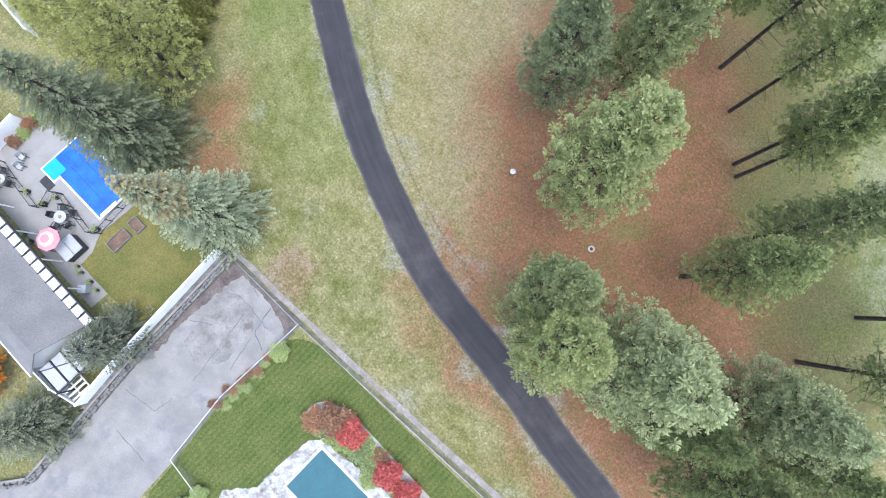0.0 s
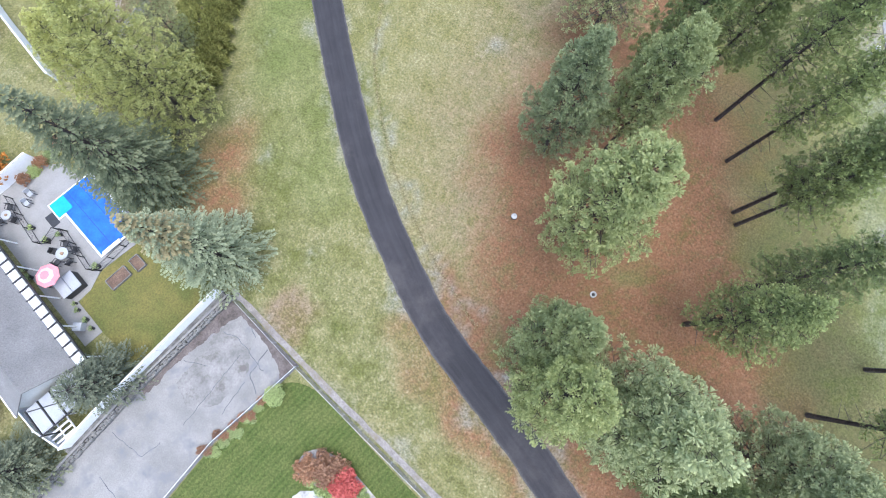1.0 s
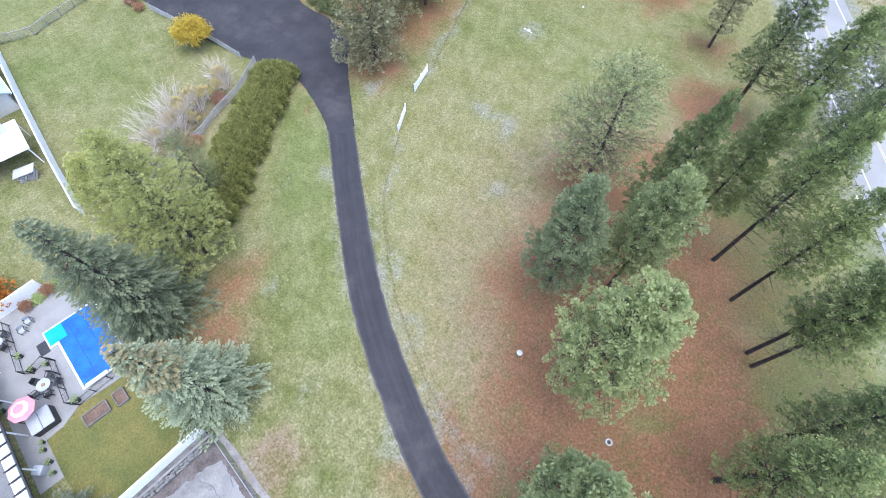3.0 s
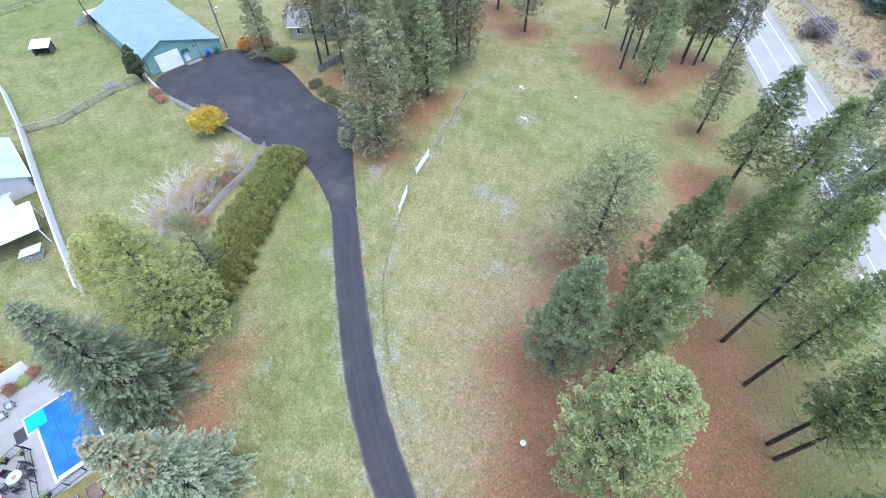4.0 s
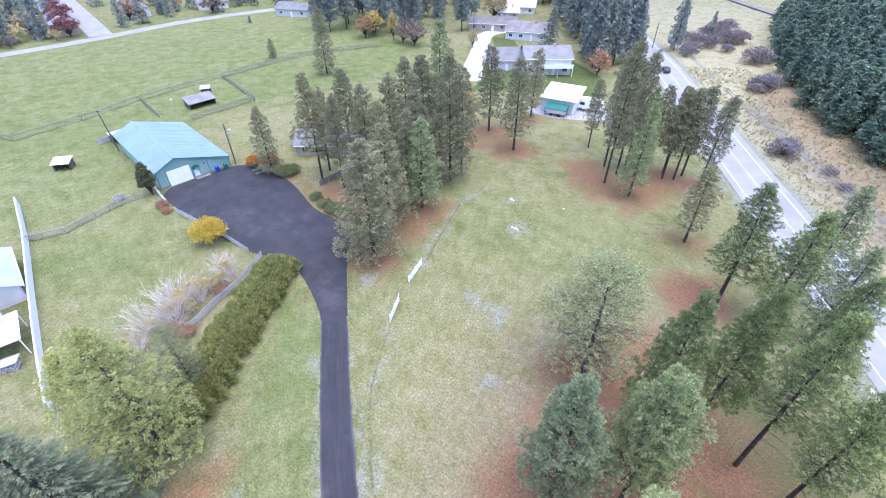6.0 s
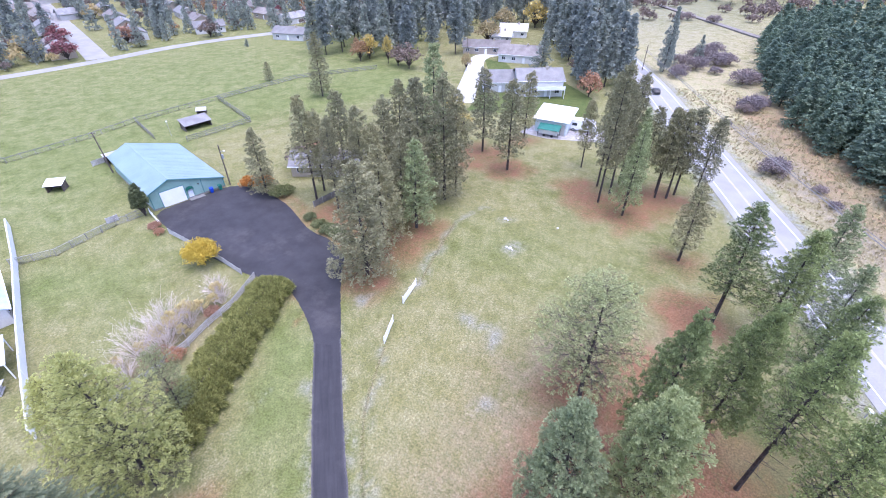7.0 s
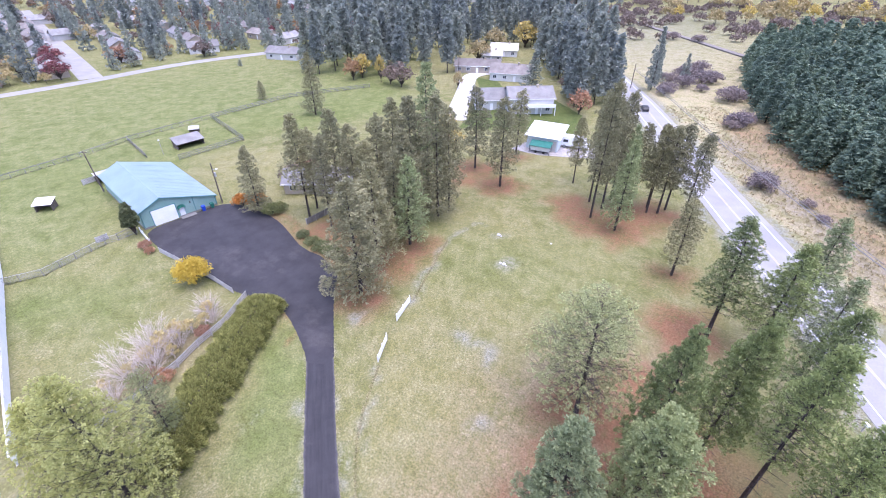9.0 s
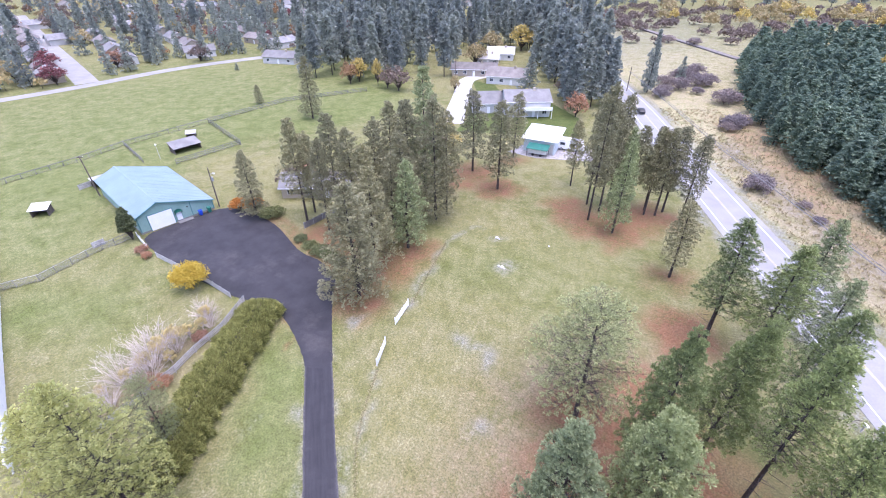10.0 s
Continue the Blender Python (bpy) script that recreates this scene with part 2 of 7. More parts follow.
M_BLACK = surface("black_metal", (0.02, 0.02, 0.022), (0.035, 0.035, 0.04), 1.0, 9.0, 0.5, 0.1, 0.002)
M_STEEL = surface("galvanised_steel", (0.42, 0.43, 0.45), (0.52, 0.53, 0.55), 1.0, 9.0, 0.45, 0.1, 0.002, metal=0.6)
M_STONE = surface("pale_rock", (0.45, 0.445, 0.435), (0.60, 0.595, 0.585), 0.8, 6.0, 0.9, 0.5, 0.03, grain=0.2, stain=(0.3, 0.28, 0.25), stain_scale=0.6)
M_ROCKEDGE = surface("rock_edging", (0.24, 0.235, 0.225), (0.52, 0.515, 0.50), 1.4, 5.0, 0.9, 0.6, 0.05, grain=0.3, stain=(0.14, 0.125, 0.11), stain_scale=1.3)
M_WALLSTONE = surface("wall_stone", (0.09, 0.086, 0.08), (0.2, 0.195, 0.185), 1.5, 9.0, 0.9, 0.6, 0.03, grain=0.4)
M_BLUECOVER = surface("blue_pool_cover", (0.006, 0.085, 0.42), (0.015, 0.14, 0.52), 0.8, 5.0, 0.35, 0.3, 0.02, grain=0.2)
M_TEALCOVER = surface("teal_pool_cover", (0.012, 0.08, 0.105), (0.016, 0.098, 0.125), 0.8, 5.0, 0.6, 0.2, 0.01, grain=0.1)
M_AQUA = surface("aqua_step", (0.02, 0.33, 0.55), (0.03, 0.37, 0.58), 0.8, 5.0, 0.2, 0.1, 0.005, grain=0.08)
M_PINK = surface("pink_canvas", (0.72, 0.215, 0.245), (0.78, 0.27, 0.29), 0.8, 8.0, 0.8, 0.1, 0.003, grain=0.08)
M_PINKPALE = surface("pale_pink_canvas", (0.8, 0.4, 0.42), (0.82, 0.45, 0.46), 0.8, 8.0, 0.8, 0.1, 0.003, grain=0.08)
M_BLUEPLASTIC = surface("blue_plastic", (0.01, 0.05, 0.42), (0.015, 0.07, 0.5), 1.0, 8.0, 0.4, 0.1, 0.002, grain=0.1)
M_GREENPLASTIC = surface("green_plastic", (0.01, 0.12, 0.09), (0.02, 0.16, 0.12), 1.0, 8.0, 0.4, 0.1, 0.002, grain=0.1)
M_VINYL = surface("hot_tub_vinyl", (0.33, 0.345, 0.37), (0.38, 0.395, 0.42), 1.0, 8.0, 0.6, 0.1, 0.004, grain=0.08)
M_YELLOWPAINT = surface("yellow_road_paint", (0.52, 0.42, 0.20), (0.58, 0.49, 0.27), 1.0, 8.0, 0.7, 0.1, 0.002, grain=0.2)
M_LAWN = lawn_material(48)
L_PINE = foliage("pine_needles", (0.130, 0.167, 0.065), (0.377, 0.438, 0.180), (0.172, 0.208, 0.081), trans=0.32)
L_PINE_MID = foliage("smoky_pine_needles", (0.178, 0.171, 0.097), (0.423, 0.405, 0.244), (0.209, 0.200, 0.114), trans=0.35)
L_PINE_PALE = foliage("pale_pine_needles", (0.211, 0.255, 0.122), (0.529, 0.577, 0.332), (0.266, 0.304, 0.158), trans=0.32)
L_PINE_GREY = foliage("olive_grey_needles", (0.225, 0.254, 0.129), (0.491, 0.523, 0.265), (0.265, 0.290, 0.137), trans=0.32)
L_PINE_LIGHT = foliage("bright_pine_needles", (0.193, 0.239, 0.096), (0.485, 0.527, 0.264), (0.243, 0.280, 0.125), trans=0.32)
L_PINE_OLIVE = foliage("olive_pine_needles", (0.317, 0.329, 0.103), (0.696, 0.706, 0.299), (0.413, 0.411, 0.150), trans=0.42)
# needle colour lifted and blued to hold some distance haze
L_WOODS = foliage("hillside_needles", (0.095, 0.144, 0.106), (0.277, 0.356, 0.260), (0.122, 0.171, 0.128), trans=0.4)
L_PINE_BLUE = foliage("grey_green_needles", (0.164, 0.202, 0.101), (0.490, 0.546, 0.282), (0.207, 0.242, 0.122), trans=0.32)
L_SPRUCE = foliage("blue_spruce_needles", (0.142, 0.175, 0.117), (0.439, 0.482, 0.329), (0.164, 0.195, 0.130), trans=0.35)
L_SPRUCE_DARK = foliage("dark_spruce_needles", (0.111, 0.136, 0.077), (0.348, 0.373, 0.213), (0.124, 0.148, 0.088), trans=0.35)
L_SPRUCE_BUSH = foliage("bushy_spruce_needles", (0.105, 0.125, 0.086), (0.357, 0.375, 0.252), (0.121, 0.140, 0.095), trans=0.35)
L_BLEACHED = foliage("bleached_needles", (0.243, 0.213, 0.119), (0.387, 0.336, 0.203), (0.198, 0.180, 0.105))
# paler and bluer than the near pines: haze mixed into the needle colour
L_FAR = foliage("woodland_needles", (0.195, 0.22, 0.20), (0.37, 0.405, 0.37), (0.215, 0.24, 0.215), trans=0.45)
# dark end stands for the shaded gaps between hedge sprays
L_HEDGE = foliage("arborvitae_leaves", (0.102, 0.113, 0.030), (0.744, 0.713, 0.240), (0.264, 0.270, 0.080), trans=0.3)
L_JUNIPER = foliage("juniper_leaves", (0.115, 0.135, 0.06), (0.27, 0.29, 0.13), (0.12, 0.135, 0.06), trans=0.35)
L_ARBOR = foliage("dark_arborvitae_leaves", (0.075, 0.095, 0.045), (0.22, 0.245, 0.115), (0.085, 0.10, 0.05), trans=0.4)
L_YELLOW = foliage("yellow_leaves", (0.616, 0.439, 0.054), (0.739, 0.561, 0.096), (0.470, 0.317, 0.036))
L_FADED_YELLOW = foliage("faded_yellow_leaves", (0.46, 0.36, 0.11), (0.58, 0.47, 0.18), (0.36, 0.28, 0.10))
L_FADED_ORANGE = foliage("faded_orange_leaves", (0.34, 0.20, 0.10), (0.42, 0.27, 0.15), (0.28, 0.17, 0.10))
L_MAROON = foliage("maroon_leaves", (0.20, 0.075, 0.08), (0.28, 0.115, 0.12), (0.16, 0.07, 0.075))
L_GOLD = foliage("pale_gold_leaves", (0.37, 0.30, 0.15), (0.47, 0.39, 0.21), (0.29, 0.235, 0.13))
L_STRAWLEAF = foliage("straw_yellow_leaves", (0.52, 0.42, 0.16), (0.66, 0.56, 0.28), (0.42, 0.33, 0.14))
L_RED = foliage("crimson_leaves", (0.468, 0.098, 0.100), (0.676, 0.195, 0.181), (0.338, 0.078, 0.075))
L_RUST = foliage("russet_leaves", (0.351, 0.186, 0.113), (0.479, 0.300, 0.198), (0.265, 0.132, 0.086))
L_ORANGE = foliage("orange_leaves", (0.52, 0.20, 0.035), (0.62, 0.28, 0.06), (0.40, 0.14, 0.03))
L_PALEGREEN = foliage("pale_ground_cover", (0.308, 0.392, 0.154), (0.532, 0.616, 0.308), (0.210, 0.266, 0.112))
L_PURPLE = foliage("purple_twigs", (0.20, 0.165, 0.165), (0.34, 0.29, 0.285), (0.17, 0.135, 0.135))
L_DRYBRUSH = foliage("dry_brush", (0.17, 0.13, 0.115), (0.26, 0.21, 0.18), (0.12, 0.095, 0.09))
L_WEEDS = foliage("rank_grass", (0.176, 0.175, 0.098), (0.297, 0.287, 0.156), (0.135, 0.133, 0.078))
L_DRYGRASS = foliage("dry_grass", (0.36, 0.315, 0.195), (0.47, 0.42, 0.27), (0.29, 0.245, 0.155))


# ---- builders ----
def part(name, bm, material, parent=None, label=""):
    me = bpy.data.meshes.new(name)
    bm.to_mesh(me)
    bm.free()
    me.materials.append(material)
    ob = new(name, me)
    ob.parent = parent
    return tagged(ob, label) if label else ob


def shared(name, me, parent, m=Matrix()):
    ob = new(name, me)
    ob.parent = parent
    ob.matrix_basis = m
    return ob


def thing(name, m, label, category, group="", kind=""):
    ob = new(name)
    ob.matrix_world = m
    return tagged(ob, label, category, group, kind)


def mesh_from(name, verts, faces, material, tint=None):
    me = bpy.data.meshes.new(name)
    me.from_pydata(np.asarray(verts).tolist(), [], np.asarray(faces).tolist() if not isinstance(faces, list) else faces)
    me.materials.append(material)
    if tint is not None:
        me.attributes.new("tint", "FLOAT", "POINT").data.foreach_set("value", np.asarray(tint, dtype=np.float32))
    return me


def box(bm, x0, x1, y0, y1, z0, z1, bevel=0.0):
    v = bmesh.ops.create_cube(bm, size=1.0, matrix=Matrix.Translation(((x0 + x1) / 2, (y0 + y1) / 2, (z0 + z1) / 2)) @ Matrix.Diagonal((x1 - x0, y1 - y0, z1 - z0, 1)))["verts"]
    if bevel:
        e = list({e for q in v for e in q.link_edges})
        bmesh.ops.bevel(bm, geom=e, offset=bevel, segments=1, affect="EDGES")
    return bm


def boxed(x0, x1, y0, y1, z0, z1, bevel=0.0):
    return box(bmesh.new(), x0, x1, y0, y1, z0, z1, bevel)


def rod(bm, a, b, r0, r1=None, sides=6):
    a, b = Vector(a), Vector(b)
    d = b - a
    m = Matrix.Translation((a + b) / 2) @ d.to_track_quat("Z", "Y").to_matrix().to_4x4()
    bmesh.ops.create_cone(bm, cap_ends=True, segments=sides, radius1=r0, radius2=r0 if r1 is None else r1, depth=d.length, matrix=m)
    return bm


def prism(pts, z0, z1):
    """An outline in plan, raised from z0 to z1."""
    bm = bmesh.new()
    lo = [bm.verts.new((x, y, z0)) for x, y in pts]
    hi = [bm.verts.new((x, y, z1)) for x, y in pts]
    bm.faces.new(hi)
    bm.faces.new(lo[::-1])
    k = len(pts)
    for i in range(k):
        bm.faces.new((lo[i], lo[(i + 1) % k], hi[(i + 1) % k], hi[i]))
    bmesh.ops.recalc_face_normals(bm, faces=bm.faces)
    return bm


def rounded(pts, closed=True, times=3):
    """Corner cutting, for soft kerbs and bends."""
    p = [Vector(q) for q in pts]
    for _ in range(times):
        out = [] if closed else [p[0]]
        k = len(p) if closed else len(p) - 1
        for i in range(k):
            a, b = p[i], p[(i + 1) % len(p)]
            out += [a * 0.75 + b * 0.25, a * 0.25 + b * 0.75]
        p = out if closed else out + [p[-1]]
    return p


def ribbon(line, width, z0, z1, wobble=0.0, seed=0):
    """A road bed along a smoothed centre line; width is one number or one per point."""
    ws = width if isinstance(width, list) else [width] * len(line)
    p = rounded([(x, y, w) for (x, y), w in zip(line, ws)], closed=False)
    rng = random.Random(seed)
    fine = []
    for a, b in zip(p, p[1:]):
        k = max(1, int((b - a).length / 1.2)) if wobble else 1
        fine += [a.lerp(b, i / k) for i in range(k)]
    p = fine + [p[-1]]
    bm = bmesh.new()
    rows = []
    for i, q in enumerate(p):
        d = (p[min(i + 1, len(p) - 1)] - p[max(i - 1, 0)]).to_2d().normalized()
        s = Vector((-d.y, d.x))
        wl, wr = q.z / 2 + rng.uniform(-wobble, wobble), q.z / 2 + rng.uniform(-wobble, wobble)
        c = q.to_2d()
        rows.append([bm.verts.new((*(c + s * wl), z0)), bm.verts.new((*(c + s * wl), z1)), bm.verts.new((*(c - s * wr), z1)), bm.verts.new((*(c - s * wr), z0))])
    for a, b in zip(rows, rows[1:]):
        for i in range(3):
            bm.faces.new((a[i], a[i + 1], b[i + 1], b[i]))
    bm.faces.new(rows[0][::-1])
    bm.faces.new(rows[-1])
    bmesh.ops.recalc_face_normals(bm, faces=bm.faces)
    return bm


def streaked_ribbon(name, line, width, z0, z1, material, columns=8, seed=1):
    """A road bed whose surface knows its place across and along the road."""
    p = rounded([(x, y, w) for (x, y), w in zip(line, width)], closed=False)
    rng = random.Random(seed)
    fine = []
    for a, b in zip(p, p[1:]):
        k = max(1, int((b - a).to_2d().length / 0.8))
        fine += [a.lerp(b, i / k) for i in range(k)]
    p = fine + [p[-1]]
    V, F, across, along_, side = [], [], [], [], []
    run = 0.0
    n = columns + 3
    for i, q in enumerate(p):
        d = (p[min(i + 1, len(p) - 1)] - p[max(i - 1, 0)]).to_2d().normalized()
        s = Vector((-d.y, d.x))
        run += (q - p[i - 1]).to_2d().length if i else 0.0
        for j in range(-1, columns + 2):
            f = max(0, min(columns, j)) / columns * 2 - 1
            r = f * q.z / 2 + (rng.uniform(-0.07, 0.07) if abs(f) == 1 else 0.0)
            c = q.to_2d() + s * r
            V.append((c.x, c.y, z0 if j in (-1, columns + 1) else z1))
            across.append(r)
            along_.append(run)
            side.append(f)
        if i:
            for j in range(n - 1):
                a = (i - 1) * n + j
                F.append((a, a + n, a + n + 1, a + 1))
    me = mesh_from(name, V, F, material)
    for key, vals in (("across", across), ("along", along_), ("side", side)):
        me.attributes.new(key, "FLOAT", "POINT").data.foreach_set("value", np.array(vals, dtype=np.float32))
    return new(name, me)


def ragged(points, amp, seed):
    """An outline broken up into uneven bays."""
    out = []
    for i, a in enumerate(points):
        a, b = Vector(a), Vector(points[(i + 1) % len(points)])
        k = max(1, int((b - a).length / 0.14))
        for j in range(k):
            p = a.lerp(b, j / k)
            q = Vector((p.x * 1.5, p.y * 1.5, seed))
            out.append((p.x + amp * (noise.noise(q) + 0.6 * noise.noise(q * 3)), p.y + amp * (noise.noise(q + Vector((9, 4, 0))) + 0.6 * noise.noise(q * 3 + Vector((5, 5, 0))))))
    return out


# ---- ground ----
def axis(lo, hi, step, reach):
    far = [reach * f for f in (0.06, 0.09, 0.14, 0.22, 0.35, 0.6, 1.0)]
    return np.array([lo - f for f in far[::-1]] + list(np.arange(lo, hi, step)) + [hi + f for f in far])


def near(X, Y, pts, radius, soft):
    """1 close to any of the points, fading to 0 beyond the radius."""
    out = np.zeros_like(X)
    for x, y, k in pts:
        d = np.hypot(X - x, Y - y)
        out = np.maximum(out, np.clip((radius * k + soft - d) / (2 * soft), 0, 1))
    return out


def along(X, Y, line, half, soft):
    """1 within half of a line in plan, fading to 0."""
    best = np.full_like(X, 1e9)
    for (x0, y0), (x1, y1) in zip(line, line[1:]):
        dx, dy = x1 - x0, y1 - y0
        t = np.clip(((X - x0) * dx + (Y - y0) * dy) / (dx * dx + dy * dy), 0, 1)
        best = np.minimum(best, np.hypot(X - x0 - t * dx, Y - y0 - t * dy))
    return np.clip((half + soft - best) / (2 * soft), 0, 1)


DRIVE = [(34.0, -46.0), (24.0, -31.0), (14.65, -17.6), (11.1, -13.5), (7.5, -8.4), (3.15, -3.2), (-1.35, 2.2), (-4.3, 7.8), (-7.2, 13.5), (-9.55, 19.4), (-11.3, 25.5), (-12.8, 31.0), (-14.1, 36.0), (-15.45, 41.5), (-16.1, 43.2)]
DRIVE_WIDTH = [3.4] * 15
HIGHWAY = [(40.0, -260.0), (45.5, -80.0), (50.5, 0.0), (53.2, 42.0), (55.6, 75.0), (59.9, 128.0), (62.2, 152.0), (62.8, 180.0), (63.5, 215.0), (67.0, 260.0), (73.0, 330.0), (80.0, 400.0)]
SUBURB_ROAD = [(-420.0, 30.0), (-250.0, 95.0), (-172.0, 138.0), (-140.0, 172.0), (-121.0, 203.0), (-97.0, 224.0), (-60.0, 250.0), (0.0, 300.0)]
SIDE_STREET = [(-140.0, 180.0), (-158.0, 199.0), (-182.0, 224.0), (-240.0, 284.0), (-330.0, 380.0)]
CUL_DE_SAC = [(1.0, 135.0), (2.5, 150.0), (5.0, 168.0), (5.5, 184.0), (10.0, 193.0), (30.0, 199.0)]

xs, ys = axis(-100, 80, 0.75, 3000), axis(-36, 150, 0.75, 3000)
GX, GY = np.meshgrid(xs, ys)
wig = 1.2 * np.sin(GX * 0.9 + 1.3 * np.sin(GY * 0.5)) + 1.2 * np.sin(GY * 0.8 + 1.7 * np.sin(GX * 0.4))
X, Y = GX + wig * 0.5, GY + wig * 0.5
PINE_SHADE = [(11.5, 11.0, 1.5), (9.0, 20.0, 1.1), (16.0, 21.0, 1.5), (17.3, 24.3, 1.2), (22.0, 14.0, 1.5), (24.9, 28.0, 1.1), (28.7, 23.0, 1.1), (24.0, 4.0, 1.4), (16.0, 3.0, 1.4), (7.5, 5.0, 0.9), (12.0, -4.0, 1.4), (6.0, -3.0, 0.7), (25.0, -8.0, 1.5), (20.0, -13.0, 1.5), (27.0, 14.0, 0.7), (15.3, 34.8, 0.75), (11.5, 28.5, 0.5), (8.5, 24.5, 0.45), (20.0, 32.0, 0.7), (24.0, 38.0, 0.8), (33.0, 48.0, 0.9), (30.0, -7.0, 0.9), (29.0, 1.0, 0.8)]
PINE_GROVE = [(35.7, 60.7, 0.6), (30.7, 74.2, 1.1), (27.3, 78.4, 1.1), (36.0, 79.0, 1.2), (40.5, 80.0, 1.0), (24.0, 84.0, 0.8), (11.0, 92.0, 1.0), (6.0, 100.0, 1.1), (4.0, 94.0, 0.7), (16.0, 108.0, 0.6), (-12.3, 53.6, 0.75), (-14.8, 52.5, 0.4), (-9.0, 62.0, 0.9), (-5.6, 67.0, 0.8), (-22.0, 72.0, 0.9), (-14.0, 68.0, 0.9), (-23.5, 19.0, 0.5), (-24.0, 13.5, 0.6)]
litter = near(X, Y, PINE_SHADE, 5.4, 2.2) * 1.0 + near(X, Y, PINE_GROVE, 5.0, 2.0) * 0.8
left_verge = along(X, Y, [(10.0, -17.5), (4.5, -9.0), (0.0, -3.0), (-3.2, 2.0)], 1.5, 1.6) * 0.8
right_verge = along(X, Y, [(17.5, -17.0), (10.0, -8.0), (5.0, -2.0), (1.5, 2.5), (-0.2, 6.0)], 2.2, 1.8) * 0.9
yard_edge = along(X, Y, [(-16.6, 51.0), (-16.4, 58.0), (-19.6, 64.4), (-24.6, 67.2), (-28.0, 71.6), (-31.0, 75.6), (-35.0, 78.9)], 0.7, 0.9) * 0.75
hedge_foot = along(X, Y, [(-29.0, 53.8), (-24.0, 52.6), (-21.6, 49.0), (-20.4, 45.0)], 0.35, 0.45) * 0.9
brown = near(X, Y, [(-15.2, 2.3, 1.0)], 2.6, 0.5) * 0.52
woods_foot = along(X, Y, [(76.5, 20.0), (74.5, 77.0), (77.0, 92.0), (79.5, 114.0), (87.0, 153.0), (117.0, 214.0)], 4.5, 2.5) * 0.5
scrub = along(X, Y, [(71.0, 20.0), (69.5, 60.0), (70.5, 90.0), (74.0, 118.0)], 4.0, 3.0)
# olive ground cover, with the pines' shade painted into its tone
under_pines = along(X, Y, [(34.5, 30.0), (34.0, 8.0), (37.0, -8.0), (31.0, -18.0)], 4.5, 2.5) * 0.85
litter = np.clip(np.maximum.reduce([yard_edge, brown, scrub * 0.45, woods_foot, litter, left_verge, right_verge, hedge_foot]), 0, 1)
litter *= 1 - 0.75 * near(X, Y, [(18.0, 8.0, 1.0)], 1.5, 1.4)
dry = np.clip(near(X, Y, [(4.0, 14.0, 1.0), (6.0, 20.0, 1.0), (9.0, 28.0, 1.1), (15.0, 30.0, 1.0), (6.0, 8.0, 0.8), (18.0, 40.0, 1.0), (10.0, 36.0, 0.8), (1.0, 24.0, 0.5)], 6.5, 5.0) * 0.8 + near(X, Y, [(-36.0, 41.0, 1.0), (-37.5, 37.0, 1.0), (-34.5, 45.0, 0.8)], 3.6, 2.0) * 0.7
              + along(X, Y, [(30.0, 45.0), (24.0, 36.0)], 3.0, 3.0) * 0.5, 0, 0.8)
meadow = along(X, Y, [(74.0, 60.0), (74.0, 130.0), (92.0, 190.0), (118.0, 235.0), (160.0, 300.0), (205.0, 330.0)], 13.0, 4.0)
meadow = np.maximum(meadow, along(X, Y, [(110.0, 235.0), (150.0, 310.0), (240.0, 290.0)], 26.0, 6.0))
pasture = near(X, Y, [(-95.0, 130.0, 4.0), (-120.0, 130.0, 5.0), (-70.0, 170.0, 4.0), (-100.0, 165.0, 4.0), (-85.0, 70.0, 2.0)], 8.0, 8.0)
hay = np.maximum(meadow, pasture * 0.08)
verge = along(X, Y, [(42.0, 0.0), (42.6, 14.0), (46.2, 33.0)], 0.8, 0.8)
lush = np.clip(along(X, Y, [(-22.0, 44.0), (-20.0, 30.0)], 3.0, 2.0) * 0.5 + near(X, Y, [(-95.0, 100.0, 4.0), (-110.0, 150.0, 8.0), (-60.0, 170.0, 6.0), (-62.0, 60.0, 2.0), (4.0, 66.0, 1.4), (20.0, 62.0, 1.6)], 8.0, 6.0) * 0.3 + near(X, Y, [(-95.0, 100.0, 4.0), (-110.0, 150.0, 8.0), (-60.0, 170.0, 6.0), (-85.0, 75.0, 2.6)], 8.0, 6.0) * 0.5 + along(X, Y, [(43.0, 0.0), (44.5, 30.0)], 3.0, 2.5) * 0.7 + along(X, Y, [(-13.0, 16.0), (-15.5, 28.0), (-18.0, 40.0)], 3.5, 3.0) * 0.55 + along(X, Y, [(-42.0, 40.0), (-50.0, 52.0), (-60.0, 50.0)], 4.0, 5.0) * 0.5 + near(X, Y, [(18.0, 8.0, 1.0)], 1.8, 1.2) * 0.8, 0, 1)
grit = along(X, Y, DRIVE[2:14], 1.95, 0.35) * 0.42
grit = np.maximum(grit, along(X, Y, [(2.8, 2.2), (-0.6, 7.0), (-3.6, 12.5), (-6.2, 18.5), (-8.0, 25.0), (-8.6, 31.0), (-8.3, 36.0), (-7.8, 41.0)], 0.22, 0.35) * 0.55)
grit = np.maximum(grit, along(X, Y, [(-5.0, 53.0), (-3.0, 60.0), (0.2, 70.0), (4.5, 75.0), (6.5, 74.5)], 0.35, 0.5) * 0.6)
grit = np.maximum(grit, near(X, Y, [(3.2, 47.0, 1.0), (5.6, 42.5, 0.9), (4.4, 44.8, 0.7), (4.6, 33.0, 0.5), (9.6, 62.9, 1.1), (9.4, 71.8, 0.9)], 1.2, 1.1) * 0.62)
grit = np.maximum(grit, near(X, Y, [(-18.5, 19.7, 0.5), (-13.4, 8.9, 0.5), (-18.0, 20.9, 0.3), (-12.6, 49.6, 1.2), (-22.0, 31.5, 0.6), (-21.0, 33.2, 0.4)], 0.9, 0.5) * 0.7)
